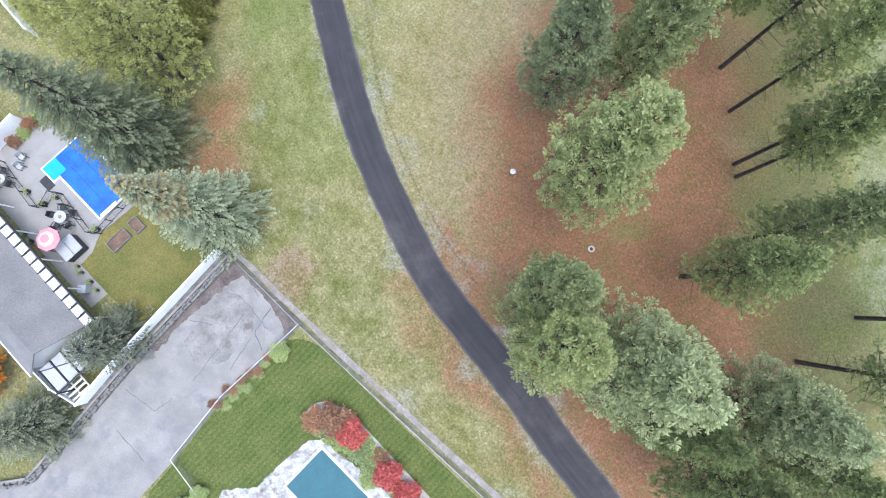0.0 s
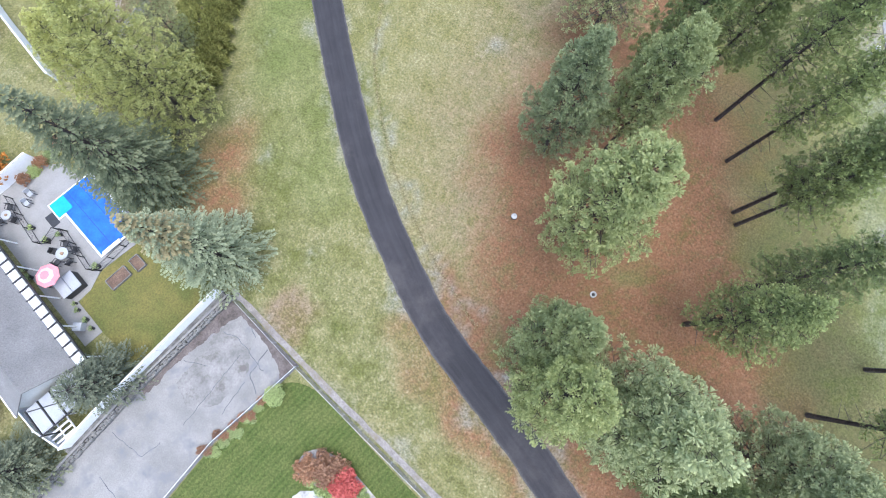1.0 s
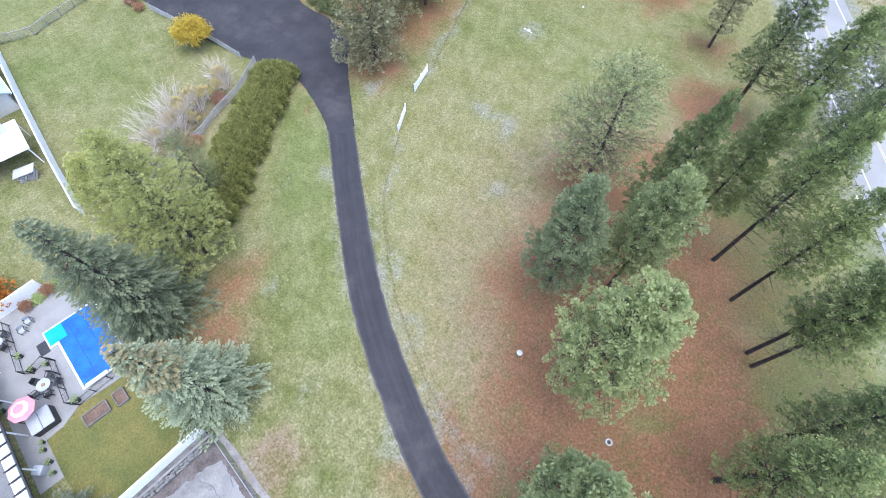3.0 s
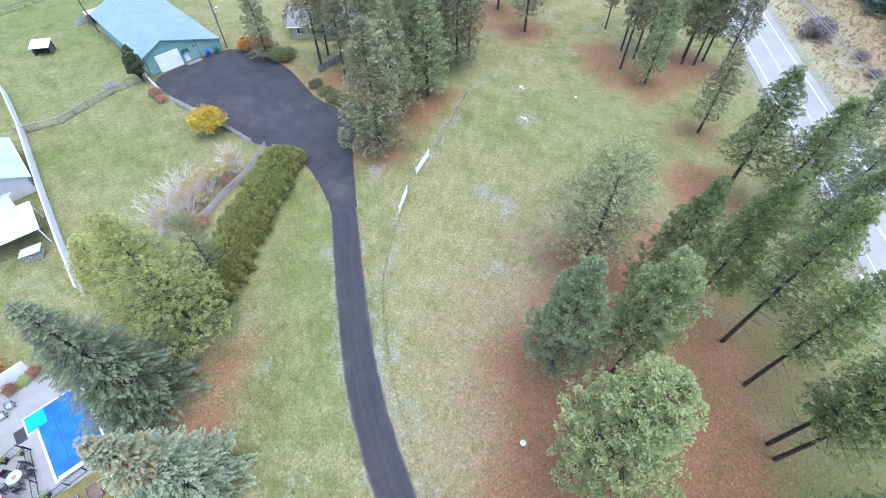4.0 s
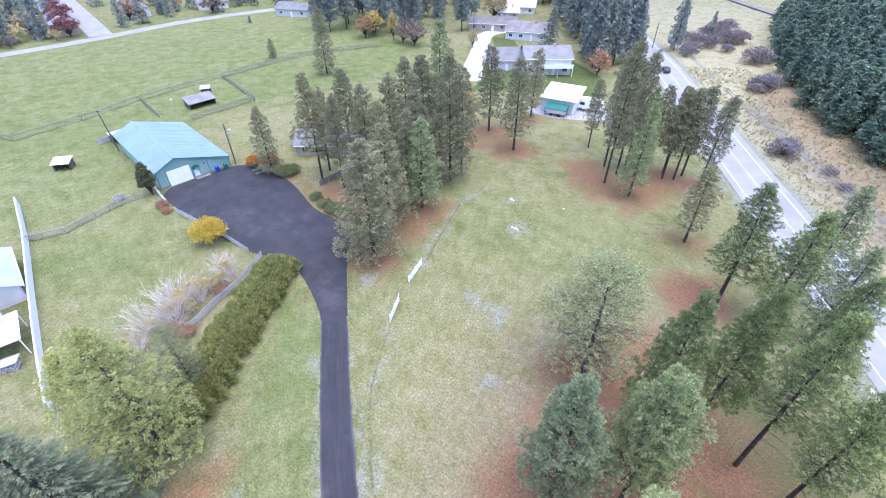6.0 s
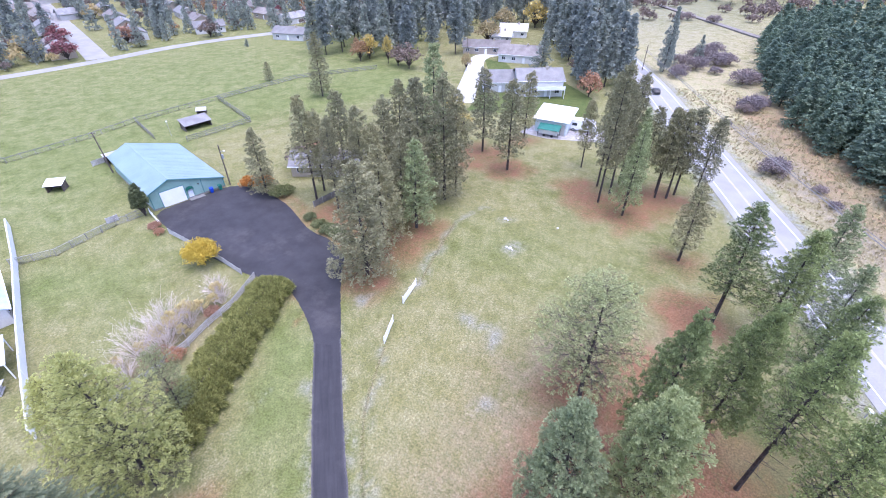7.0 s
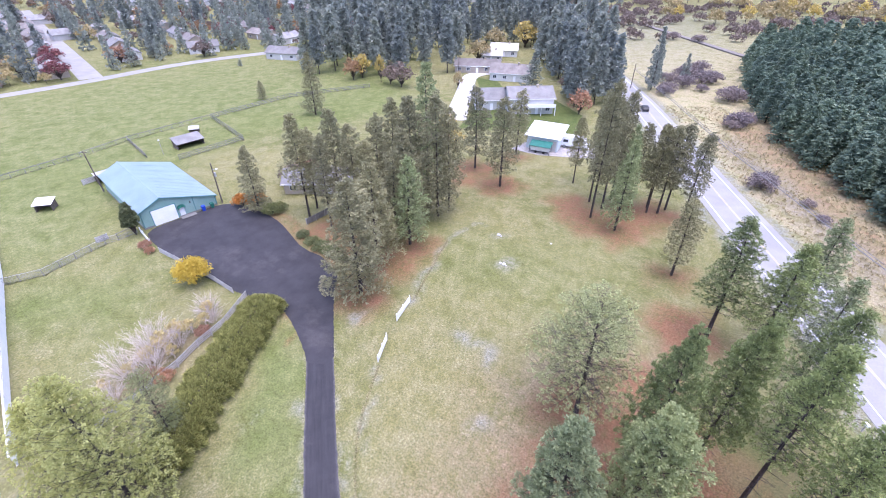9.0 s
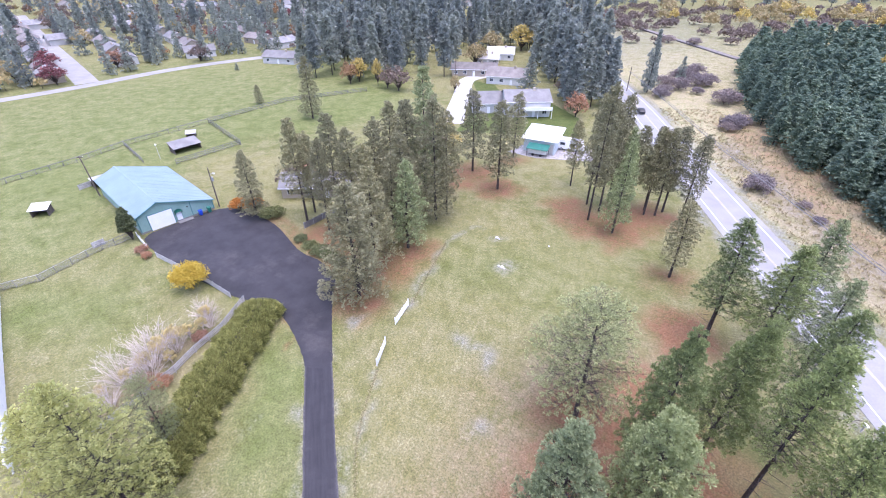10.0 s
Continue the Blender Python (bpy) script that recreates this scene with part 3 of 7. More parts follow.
grit = np.maximum(grit, along(X, Y, [(-20.9, 4.9), (-13.9, -1.6), (-6.8, -7.8), (4.4, -17.4), (20.0, -31.0)], 0.5, 0.45) * 0.35)
grit = np.maximum(grit, along(X, Y, [(x - 5.6, y) for x, y in HIGHWAY], 1.2, 1.0) * 0.6)
grit = np.maximum(grit, along(X, Y, [(x + 5.6, y) for x, y in HIGHWAY], 1.4, 1.0) * 0.6)
grit = np.maximum(grit, np.maximum(np.maximum(verge * 0.25, scrub * 0.38), near(X, Y, [(-15.2, 2.3, 1.0)], 2.6, 0.5) * 0.18))
GZ = 60.0 * np.clip((np.hypot(GX, GY) - 700) / 1500, 0, 1) ** 1.5
nx, ny = len(xs), len(ys)
idx = np.arange(nx * ny).reshape(ny, nx)
quads = np.stack([idx[:-1, :-1], idx[:-1, 1:], idx[1:, 1:], idx[1:, :-1]], -1).reshape(-1, 4)
me = mesh_from("ground", np.stack([GX, GY, GZ], -1).reshape(-1, 3), quads, M_GROUND)
hay = hay * (1 - 0.55 * scrub)
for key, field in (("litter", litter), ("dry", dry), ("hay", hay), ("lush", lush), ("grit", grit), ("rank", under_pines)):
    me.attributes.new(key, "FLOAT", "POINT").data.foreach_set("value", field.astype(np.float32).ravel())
tagged(new("ground", me), "autumn turf with straw patches and rust-coloured pine needles", "ground", kind="structure")

# ---- roads ----
tagged(streaked_ribbon("driveway", DRIVE, DRIVE_WIDTH, -0.2, 0.045, M_DRIVE), "dark asphalt driveway curving between grass verges", "driveway", kind="structure")
APRON = [(-13.55, 41.0), (-14.9, 46.5), (-16.2, 52.0), (-16.9, 56.0), (-16.9, 59.0), (-20.2, 63.8), (-25.0, 66.6), (-28.4, 71.0), (-31.5, 75.0), (-35.2, 78.2), (-42.7, 82.2), (-46.4, 81.7), (-51.0, 76.5), (-55.3, 71.2), (-52.0, 67.6), (-47.2, 64.2), (-41.7, 60.3), (-36.5, 57.2), (-32.1, 54.9), (-28.9, 53.4), (-25.6, 52.9), (-22.4, 50.0), (-19.4, 45.6), (-17.7, 42.6), (-17.15, 41.0)]
tagged(part("asphalt_yard", prism(ragged([tuple(p) for p in rounded(APRON, True, 1)], 0.10, 2), -0.2, 0.051), M_ASPHALT), "dark asphalt yard in front of the barn", "yard", kind="structure")
tagged(part("highway", ribbon(HIGHWAY, 9.6, -0.2, 0.05), M_HIGHWAY), "pale worn asphalt two-lane highway with painted lines", "road", kind="structure")


def offset(line, d):
    out = []
    for i, (x, y) in enumerate(line):
        a, b = line[max(i - 1, 0)], line[min(i + 1, len(line) - 1)]
        t = Vector((b[0] - a[0], b[1] - a[1])).normalized()
        out.append((x - t.y * d, y + t.x * d))
    return out


for d, m in ((3.45, M_WHITE), (-3.45, M_WHITE), (0.12, M_YELLOWPAINT), (-0.12, M_YELLOWPAINT)):
    w = 0.13 if m is M_WHITE else 0.09
    tagged(part("road_line", ribbon(offset(HIGHWAY, d), w, 0.048, 0.056), m), "painted line on the highway", "road line", "highway lines", "structure")
tagged(part("suburb_road", ribbon(SUBURB_ROAD, 6.0, -0.2, 0.05), M_STREET), "grey residential road along the pasture", "road", kind="structure")
tagged(part("side_street", ribbon(SIDE_STREET, 8.0, -0.2, 0.046), M_STREET), "grey side street between houses", "road", kind="structure")
tagged(part("cul_de_sac", ribbon(CUL_DE_SAC, [7.0, 6.0, 6.5, 6.0, 6.0, 6.0], -0.2, 0.05), M_PALECONCRETE), "pale concrete access road to the houses", "road", kind="structure")
tagged(part("shop_yard", prism([(15.5, 113.0), (22.0, 109.0), (36.0, 107.0), (37.5, 114.0), (30.0, 117.0), (20.0, 118.0)], -0.1, 0.03), M_GRIT), "gravel yard beside the workshop", "yard", kind="structure")


# ---- trees ----
def tubes(paths, sides=5):
    """Tapered tubes: paths of (points, radii). Returns vertices and faces."""
    V, F = [], []
    for pts, radii in paths:
        base = len(V)
        for i, (p, r) in enumerate(zip(pts, radii)):
            d = Vector(pts[min(i + 1, len(pts) - 1)]) - Vector(pts[max(i - 1, 0)])
            q = d.to_track_quat("Z", "Y") if d.length else Vector((0, 0, 1)).to_track_quat("Z", "Y")
            for k in range(sides):
                a = 2 * math.pi * k / sides
                V.append(tuple(Vector(p) + q @ Vector((r * math.cos(a), r * math.sin(a), 0))))
        for i in range(len(pts) - 1):
            for k in range(sides):
                a, b = base + i * sides + k, base + i * sides + (k + 1) % sides
                F.append((a, b, b + sides, a + sides))
        F.append(tuple(base + (len(pts) - 1) * sides + k for k in range(sides)))
    return V, F


def tufts(rng, centres, axes, size, spikes, width, spread=1.0, pale=None):
    """Radiating needle tufts: every spike is a slim pointed blade. Vectorised."""
    n = len(centres)
    d = rng.normal(size=(n, spikes, 3))
    d /= np.linalg.norm(d, axis=-1, keepdims=True)
    d = d * spread + axes[:, None, :] * 0.9
    d /= np.linalg.norm(d, axis=-1, keepdims=True)
    s = rng.normal(size=(n, spikes, 3))
    s -= (s * d).sum(-1, keepdims=True) * d
    s /= np.linalg.norm(s, axis=-1, keepdims=True)
    ln = size[:, None, None] * rng.uniform(0.7, 1.15, (n, spikes, 1))
    tip = centres[:, None, :] + d * ln
    root = centres[:, None, :] + d * ln * 0.22
    a, b = root + s * width * ln, root - s * width * ln
    V = np.stack([tip, a, b], 2).reshape(-1, 3)
    F = np.arange(n * spikes * 3).reshape(-1, 3)
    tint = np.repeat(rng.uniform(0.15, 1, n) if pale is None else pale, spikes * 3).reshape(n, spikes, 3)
    # blade roots tinted darker: shade inside the tuft put into colour
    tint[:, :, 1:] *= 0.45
    return V, F, tint.ravel()


def pompoms(rng, centres, axes, size, blades, width, pale):
    """Round needle clusters: wedges that widen outwards from a dark heart, its shade held in the tint, to a pale rim.
    Vectorised.
    """
    n = len(centres)
    d = rng.normal(size=(n, blades, 3))
    d /= np.linalg.norm(d, axis=-1, keepdims=True)
    d = d + axes[:, None, :] * 0.55
    d /= np.linalg.norm(d, axis=-1, keepdims=True)
    s = rng.normal(size=(n, blades, 3))
    s -= (s * d).sum(-1, keepdims=True) * d
    s /= np.linalg.norm(s, axis=-1, keepdims=True)
    ln = size[:, None, None] * rng.uniform(0.82, 1.12, (n, blades, 1))
    root = centres[:, None, :] + d * ln * 0.06
    tip = centres[:, None, :] + d * ln
    V = np.stack([root, tip + s * width * ln, tip - s * width * ln], 2).reshape(-1, 3)
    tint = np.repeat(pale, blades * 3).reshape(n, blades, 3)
    # heart of each cluster darkened by tint, as painted self-shade
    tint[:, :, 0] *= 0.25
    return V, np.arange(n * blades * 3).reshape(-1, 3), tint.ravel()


def pine_parts(seed, h, r, bare, limbs, per_limb, blades, size, bark, leaf, width=0.3, sides=5, thin=0.0, depth=0.62, blunt=0.58, foot=0.6):
    """A ponderosa: straight tapered trunk, rising limbs that fork into branchlets, a round needle cluster on every branchlet.
    bare: share of clear trunk; thin: how much emptier the lower limbs are; foot: how full the crown is at its foot."""
    rng = np.random.default_rng(seed)
    lean = rng.uniform(-0.02, 0.02, 2) * h
    def spine(u):
        return np.array([lean[0] * u * u, lean[1] * u * u, h * u])
    tr = 0.009 * h + 0.03
    us = np.linspace(0, 1, 6)
    paths = [([(0, 0, -0.25)] + [tuple(spine(u)) for u in us], [tr * 1.5] + [tr * (1.15 - 1.05 * u) for u in us])]
    if sides > 3 and bare > 0.2:
        for i in range(9):
            z, ang = bare * rng.uniform(0.45, 1.0), rng.uniform(0, 6.28)
            o, ln = spine(z), rng.uniform(0.6, 2.2)
            paths.append(([tuple(o), tuple(o + np.array([math.cos(ang), math.sin(ang), rng.uniform(-0.2, 0.2)]) * ln)], [0.035, 0.008]))
    C, A, S, B = [], [], [], []
    bulge = rng.uniform(0, 6.28, 3)
    for i in range(limbs):
        u = (i + rng.uniform(0, 1)) / limbs
        z = bare + (1 - bare) * u * 0.97
        ang = i * 2.39996 + rng.uniform(-0.5, 0.5)
        lobe = 1 + 0.13 * math.sin(ang + bulge[0] + 5 * u) + 0.10 * math.sin(2 * ang + bulge[1] - 9 * u) + 0.08 * math.sin(17 * u + bulge[2])
        prof = r * min(1.0, foot + 1.9 * u) * max(0.05, 1 - u) ** blunt * rng.uniform(0.78, 1.08) * lobe
        rise = 0.02 + 0.5 * u + rng.uniform(-0.12, 0.12)
        o = spine(z)
        d = np.array([math.cos(ang), math.sin(ang), rise])
        side = np.array([-d[1], d[0], 0.0])
        end = o + d * prof
        mid = o + d * prof * 0.5 - np.array([0, 0, 0.05 * prof])
        br = 0.026 * (1.2 - u) * h / 18
        if sides > 3:
            paths.append(([tuple(o), tuple(mid), tuple(end)], [br + 0.012, br * 0.6 + 0.01, 0.01]))
        fill = 1.0 - thin * max(0.0, 1 - u / 0.55)
        k = max(2, int(per_limb * (0.3 + 0.9 * prof / r) * fill))
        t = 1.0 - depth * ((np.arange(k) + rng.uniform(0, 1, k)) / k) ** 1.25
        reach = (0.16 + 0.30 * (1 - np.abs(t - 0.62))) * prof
        fan = np.where(np.arange(k) % 2, 1, -1) * rng.uniform(0.1, 1.0, k) * reach + rng.normal(size=k) * 0.08
        fan[t > 0.95] *= 0.3
        lift = 0.22 * np.abs(fan) + rng.normal(size=k) * (0.05 * prof + 0.08) + 0.06 * prof * (1 - t)
        c = o + (end - o) * t[:, None] + side * fan[:, None]
        c[:, 2] += lift
        if sides > 4:
            for q in range(0, k, 2):
                paths.append(([tuple(o + (end - o) * max(0.1, t[q] - 0.12)), tuple(c[q])], [0.014, 0.006]))
        C.append(c)
        out = c - o
        out[:, 2] = 0
        out /= np.linalg.norm(out, axis=1, keepdims=True) + 1e-6
        A.append(out * 0.6 + np.array([0, 0, 0.8]))
        S.append(size * rng.uniform(0.72, 1.28, k))
        # paler outer growth; inner clusters tinted dark for shade within the crown
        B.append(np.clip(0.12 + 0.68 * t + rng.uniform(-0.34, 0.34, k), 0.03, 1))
    k = int(per_limb * 0.9)
    C.append(np.array([spine(q) for q in rng.uniform(0.93, 1.0, k)]) + rng.normal(size=(k, 3)) * 0.2)
    A.append(np.tile([0, 0, 1.0], (k, 1)))
    S.append(size * rng.uniform(0.7, 1.0, k))
    B.append(rng.uniform(0.5, 1, k))
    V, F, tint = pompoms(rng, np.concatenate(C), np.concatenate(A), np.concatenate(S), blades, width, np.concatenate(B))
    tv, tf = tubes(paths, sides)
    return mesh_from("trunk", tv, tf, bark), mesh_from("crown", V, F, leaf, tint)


def fir_parts(seed, h, r, levels, arms, steps, bark, leaf, skirt=0.03, blade=0.3, droop=0.3, taper=0.8):
    """A near spruce: separate boughs, each a drooping frond of side sprays with pale tips, like loose shingles up to a pointed top."""
    rng = np.random.default_rng(seed)
    tr = 0.012 * h + 0.05
    paths = [([(0, 0, -0.25), (0, 0, h * 0.5), (0, 0, h)], [tr * 1.3, tr * 0.7, 0.02])]
    C, D, S, K = [], [], [], []
    for i in range(levels):
        u = (i + rng.uniform(0, 0.6)) / levels
        z = h * (skirt + (1 - skirt) * u ** 0.9)
        reach = r * (1 - u) ** taper + 0.15
        n = max(5, int(arms * (0.42 + 0.7 * (1 - u))))
        for j in range(n):
            ang = j * 2 * math.pi / n + i * 1.3 + rng.uniform(-0.22, 0.22)
            ln = reach * rng.uniform(0.72, 1.12)
            d = np.array([math.cos(ang), math.sin(ang), 0.0])
            side = np.array([-d[1], d[0], 0.0])
            shade = rng.uniform(-0.16, 0.16)
            sag = droop * rng.uniform(0.7, 1.3)
            k = max(4, int(steps * (0.35 + 0.65 * ln / r)))
            half = 0.17 * ln + 0.20
            for q in range(k):
                t = 0.30 + 0.72 * (q + rng.uniform(0, 1)) / k
                p = d * ln * t + np.array([0, 0, z + ln * (0.14 * u * t - sag * t * t + 0.45 * sag * t ** 4)])
                w = half * min(1.0, (1.06 - t) * 2.6)
                for sgn in (-1, 1):
                    for f in (0.35, 0.8):
                        dn = d * rng.uniform(0.5, 0.9) + side * sgn * rng.uniform(0.45, 0.8) + np.array([0, 0, rng.uniform(-0.34, -0.02)])
                        C.append(p + side * sgn * w * f * rng.uniform(0.7, 1.1) - np.array([0, 0, 0.22 * w * f]))
                        D.append(dn / np.linalg.norm(dn))
                        S.append(blade * rng.uniform(0.7, 1.25) * (0.75 + 0.35 * (1 - u)))
                        # pale spray tips; the darkening towards the trunk is painted bough shade
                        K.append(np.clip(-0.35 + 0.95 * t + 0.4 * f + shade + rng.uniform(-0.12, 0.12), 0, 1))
            if ln > 0.7:
                paths.append(([(0, 0, z), tuple(d * ln * 0.6 + np.array([0, 0, z - 0.2 * sag * ln]))], [0.035, 0.012]))
    C, D, S, K = np.array(C), np.array(D), np.array(S)[:, None], np.array(K)
    n = len(C)
    W = np.cross(D, np.array([0, 0, 1.0]))
    W /= np.linalg.norm(W, axis=1, keepdims=True)
    W = W + rng.normal(size=(n, 3)) * 0.3
    V = np.stack([C, C + D * S * 0.6 + W * S * 0.26, C + D * S * 1.15, C + D * S * 0.6 - W * S * 0.26], 1).reshape(-1, 3)
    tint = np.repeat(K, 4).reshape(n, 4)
    # spray roots tinted darker, shade under the overlapping sprays
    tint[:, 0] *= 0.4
    tv, tf = tubes(paths, 4)
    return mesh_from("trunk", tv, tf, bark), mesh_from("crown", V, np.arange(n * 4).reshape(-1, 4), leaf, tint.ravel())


def leafy_parts(seed, h, r, trunk_h, lobes, leaves, size, bark, leaf, gap=0.35):
    """A broadleaf: forked limbs, and leaves gathered in uneven lobes with gaps between them."""
    rng = np.random.default_rng(seed)
    paths, C, T = [], [], []
    tr = 0.018 * h + 0.03
    fork = np.array([0, 0, trunk_h])
    paths.append(([(0, 0, -0.2), tuple(fork)], [tr * 1.3, tr * 0.9]))
    for i in range(lobes):
        ang, u = i * 2.39996 + rng.uniform(-0.4, 0.4), rng.uniform(0, 1)
        rad = r * math.sqrt((i + 0.5) / lobes) * 0.78
        z = trunk_h + (h - trunk_h) * (0.14 + 0.72 * (1 - (rad / r) ** 2) * rng.uniform(0.55, 1.0))
        c = np.array([math.cos(ang) * rad, math.sin(ang) * rad, z])
        mid = fork + (c - fork) * 0.5 + np.array([0, 0, 0.06 * h])
        paths.append(([tuple(fork), tuple(mid), tuple(c)], [tr * 0.6, tr * 0.3, 0.015]))
        k = leaves // lobes
        lr = r * rng.uniform(0.26, 0.46)
        p = rng.normal(size=(k, 3))
        p /= np.linalg.norm(p, axis=1, keepdims=True)
        p *= (rng.uniform(0, 1, (k, 1)) ** gap) * lr * np.array([1, 1, 0.85])
        C.append(c + p)
        # light from above painted in: lobe tops paler, undersides darker
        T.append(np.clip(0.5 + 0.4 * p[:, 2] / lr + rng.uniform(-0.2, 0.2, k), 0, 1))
    C, T = np.concatenate(C), np.concatenate(T)
    C[:, 2] = np.maximum(C[:, 2], 0.1)
    n = len(C)
    a = rng.normal(size=(n, 3))
    a /= np.linalg.norm(a, axis=1, keepdims=True)
    b = np.cross(a, rng.normal(size=(n, 3)))
    b /= np.linalg.norm(b, axis=1, keepdims=True)
    s = size * rng.uniform(0.6, 1.3, (n, 1))
    V = np.stack([C - a * s, C + b * s * 0.55, C + a * s, C - b * s * 0.55], 1).reshape(-1, 3)
    tv, tf = tubes(paths, 5)
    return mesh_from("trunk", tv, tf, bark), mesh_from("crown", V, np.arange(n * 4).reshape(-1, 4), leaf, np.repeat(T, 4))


def twig_parts(seed, h, r, stems, twigs, bark):
    """A leafless shrub: a fan of stems that fork into fine twigs."""
    rng = np.random.default_rng(seed)
    paths, fine = [], []
    for i in range(stems):
        ang, lean = i * 2.39996, rng.uniform(0.05, 1.0) ** 0.7
        foot = np.array([math.cos(ang), math.sin(ang), 0]) * r * 0.22 * lean
        end = np.array([math.cos(ang) * r * lean, math.sin(ang) * r * lean, h * rng.uniform(0.6, 1.0) * (1 - 0.3 * lean)])
        mid = foot + (end - foot) * 0.5 + np.array([0, 0, 0.12 * h])
        paths.append(([tuple(foot), tuple(mid), tuple(end)], [0.03, 0.02, 0.006]))
        for _ in range(twigs):
            t = rng.uniform(0.3, 1.0)
            o = foot + (end - foot) * t + np.array([0, 0, 0.4 * h * t * (1 - t)])
            d = (end - foot) * 0.35 + rng.normal(size=3) * 0.16 * h
            d[2] = abs(d[2]) * 0.8
            fine.append(([tuple(o), tuple(o + d * rng.uniform(0.4, 1.0))], [0.011, 0.004]))
    a, b = tubes(paths, 4), tubes(fine, 3)
    return mesh_from("stem", *a, bark), mesh_from("twig", *b, bark)


def stand(name, meshes, x, y, sxy, sz, turn, label, category, group="", lean=(0, 0)):
    """Plant one tree: an empty at its foot, the trunk and the crown as its parts."""
    ob = thing(name, pose(x, y, 0, lean[0], lean[1], 0) @ pose(0, 0, 0, 0, 0, turn) @ Matrix.Diagonal((sxy, sxy, sz, 1)), label, category, group)
    for me in meshes:
        shared(me.name.split(".")[0], me, ob)
    return ob


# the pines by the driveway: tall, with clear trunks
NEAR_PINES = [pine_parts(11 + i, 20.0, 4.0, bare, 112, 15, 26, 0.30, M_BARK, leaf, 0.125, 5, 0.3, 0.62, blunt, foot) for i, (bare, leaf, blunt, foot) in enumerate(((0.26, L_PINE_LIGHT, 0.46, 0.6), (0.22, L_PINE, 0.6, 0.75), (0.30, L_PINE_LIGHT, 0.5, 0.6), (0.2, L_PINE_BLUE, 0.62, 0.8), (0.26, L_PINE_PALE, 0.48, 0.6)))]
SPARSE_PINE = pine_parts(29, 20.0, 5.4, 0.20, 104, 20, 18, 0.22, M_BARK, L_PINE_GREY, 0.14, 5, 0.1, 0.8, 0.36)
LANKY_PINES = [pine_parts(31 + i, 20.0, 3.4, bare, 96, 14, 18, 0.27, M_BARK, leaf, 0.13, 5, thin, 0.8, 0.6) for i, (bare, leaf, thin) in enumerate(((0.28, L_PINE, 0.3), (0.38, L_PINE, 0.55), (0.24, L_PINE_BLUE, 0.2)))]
BY_THE_DRIVE = [
    (0, 11.6, 11.2, 20.0, 4.9), (3, 9.7, 20.8, 18.6, 4.1), (2, 16.0, 20.8, 19.2, 4.0), (1, 18.6, 26.4, 21.0, 3.6), (1, 26.4, 29.6, 19.3, 3.5),
    (2, 7.6, 1.2, 18.5, 3.8), (0, 7.6, -2.5, 20.5, 3.9), (4, 13.6, -4.2, 20.0, 5.4), (4, 25.0, -7.6, 16.5, 4.4), (1, 20.5, -12.4, 16.0, 4.2), (1, 17.0, -8.0, 17.0, 3.6),
]
for kind, x, y, h, r in BY_THE_DRIVE:
    stand("pine_tree", NEAR_PINES[kind], x, y, r / 4.0, h / 20.0, x * 37 + y * 11, ("bright green pine in rust needle litter", "green pine with bare lower trunk", "light green pine beside the needle litter", "grey-green pine at the meadow edge", "broad pale green pine in rust needle litter")[kind], "tree", "pines by the driveway")
stand("pine_tree", SPARSE_PINE, 15.3, 34.8, 1.22, 0.84, 40, "thin-crowned grey-green pine at the meadow edge", "tree", "pines by the driveway")
ROADSIDE = [
    (1, 28.2, 24.9, 21.5, 2.9), (1, 28.9, 20.2, 20.0, 2.7), (1, 29.0, 14.6, 20.0, 2.7), (1, 29.1, 13.3, 19.0, 2.6), (1, 40.0, -0.6, 18.0, 2.9), (1, 33.9, -4.9, 19.0, 2.9), (0, 28.3, 6.6, 19.0, 3.0), (0, 23.1, 3.1, 17.5, 3.3),
    (0, 36.2, 32.6, 18.5, 3.0), (0, 39.0, 43.2, 18.0, 3.4), (2, 45.2, 47.2, 18.5, 2.9), (2, 44.0, 41.0, 15.0, 2.6), (0, 35.6, 47.4, 18.2, 3.5), (0, 27.3, -11.5, 16.0, 3.3),
]
for kind, x, y, h, r in ROADSIDE:
    stand("pine_tree", LANKY_PINES[kind], x, y, r / 2.8, h / 20.0, x * 53 + y * 17, "green pine with a long bare trunk beside the highway", "tree", "pines along the highway")

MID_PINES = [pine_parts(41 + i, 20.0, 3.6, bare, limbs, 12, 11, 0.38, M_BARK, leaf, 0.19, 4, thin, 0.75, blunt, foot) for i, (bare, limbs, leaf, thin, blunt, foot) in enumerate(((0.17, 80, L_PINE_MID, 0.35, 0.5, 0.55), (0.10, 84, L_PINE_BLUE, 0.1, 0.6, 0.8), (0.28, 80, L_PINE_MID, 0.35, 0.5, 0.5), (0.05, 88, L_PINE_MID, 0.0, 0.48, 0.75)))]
GROVE = [
    (0, 36.0, 60.7, 13.6, 2.3), (1, 30.8, 74.0, 17.6, 2.2), (2, 27.5, 78.6, 25.6, 2.5), (2, 30.5, 82.0, 21.6, 2.3), (2, 27.3, 93.5, 14.6, 1.9), (2, 38.9, 80.8, 17.5, 2.0), (2, 39.6, 82.8, 17.0, 1.9), (2, 41.0, 80.6, 17.5, 2.4), (2, 33.4, 86.0, 22.0, 2.2), (1, 34.2, 83.0, 17.0, 2.0), (2, 37.0, 84.5, 16.5, 2.0), (2, 28.8, 85.0, 22.0, 2.2), (2, 43.0, 82.0, 17.5, 2.3), (2, 45.0, 78.5, 17.0, 2.2),
    (0, 6.0, 101.0, 18.5, 2.9), (0, 11.1, 91.6, 19.0, 3.1), (0, 16.5, 109.7, 15.7, 2.5),
]
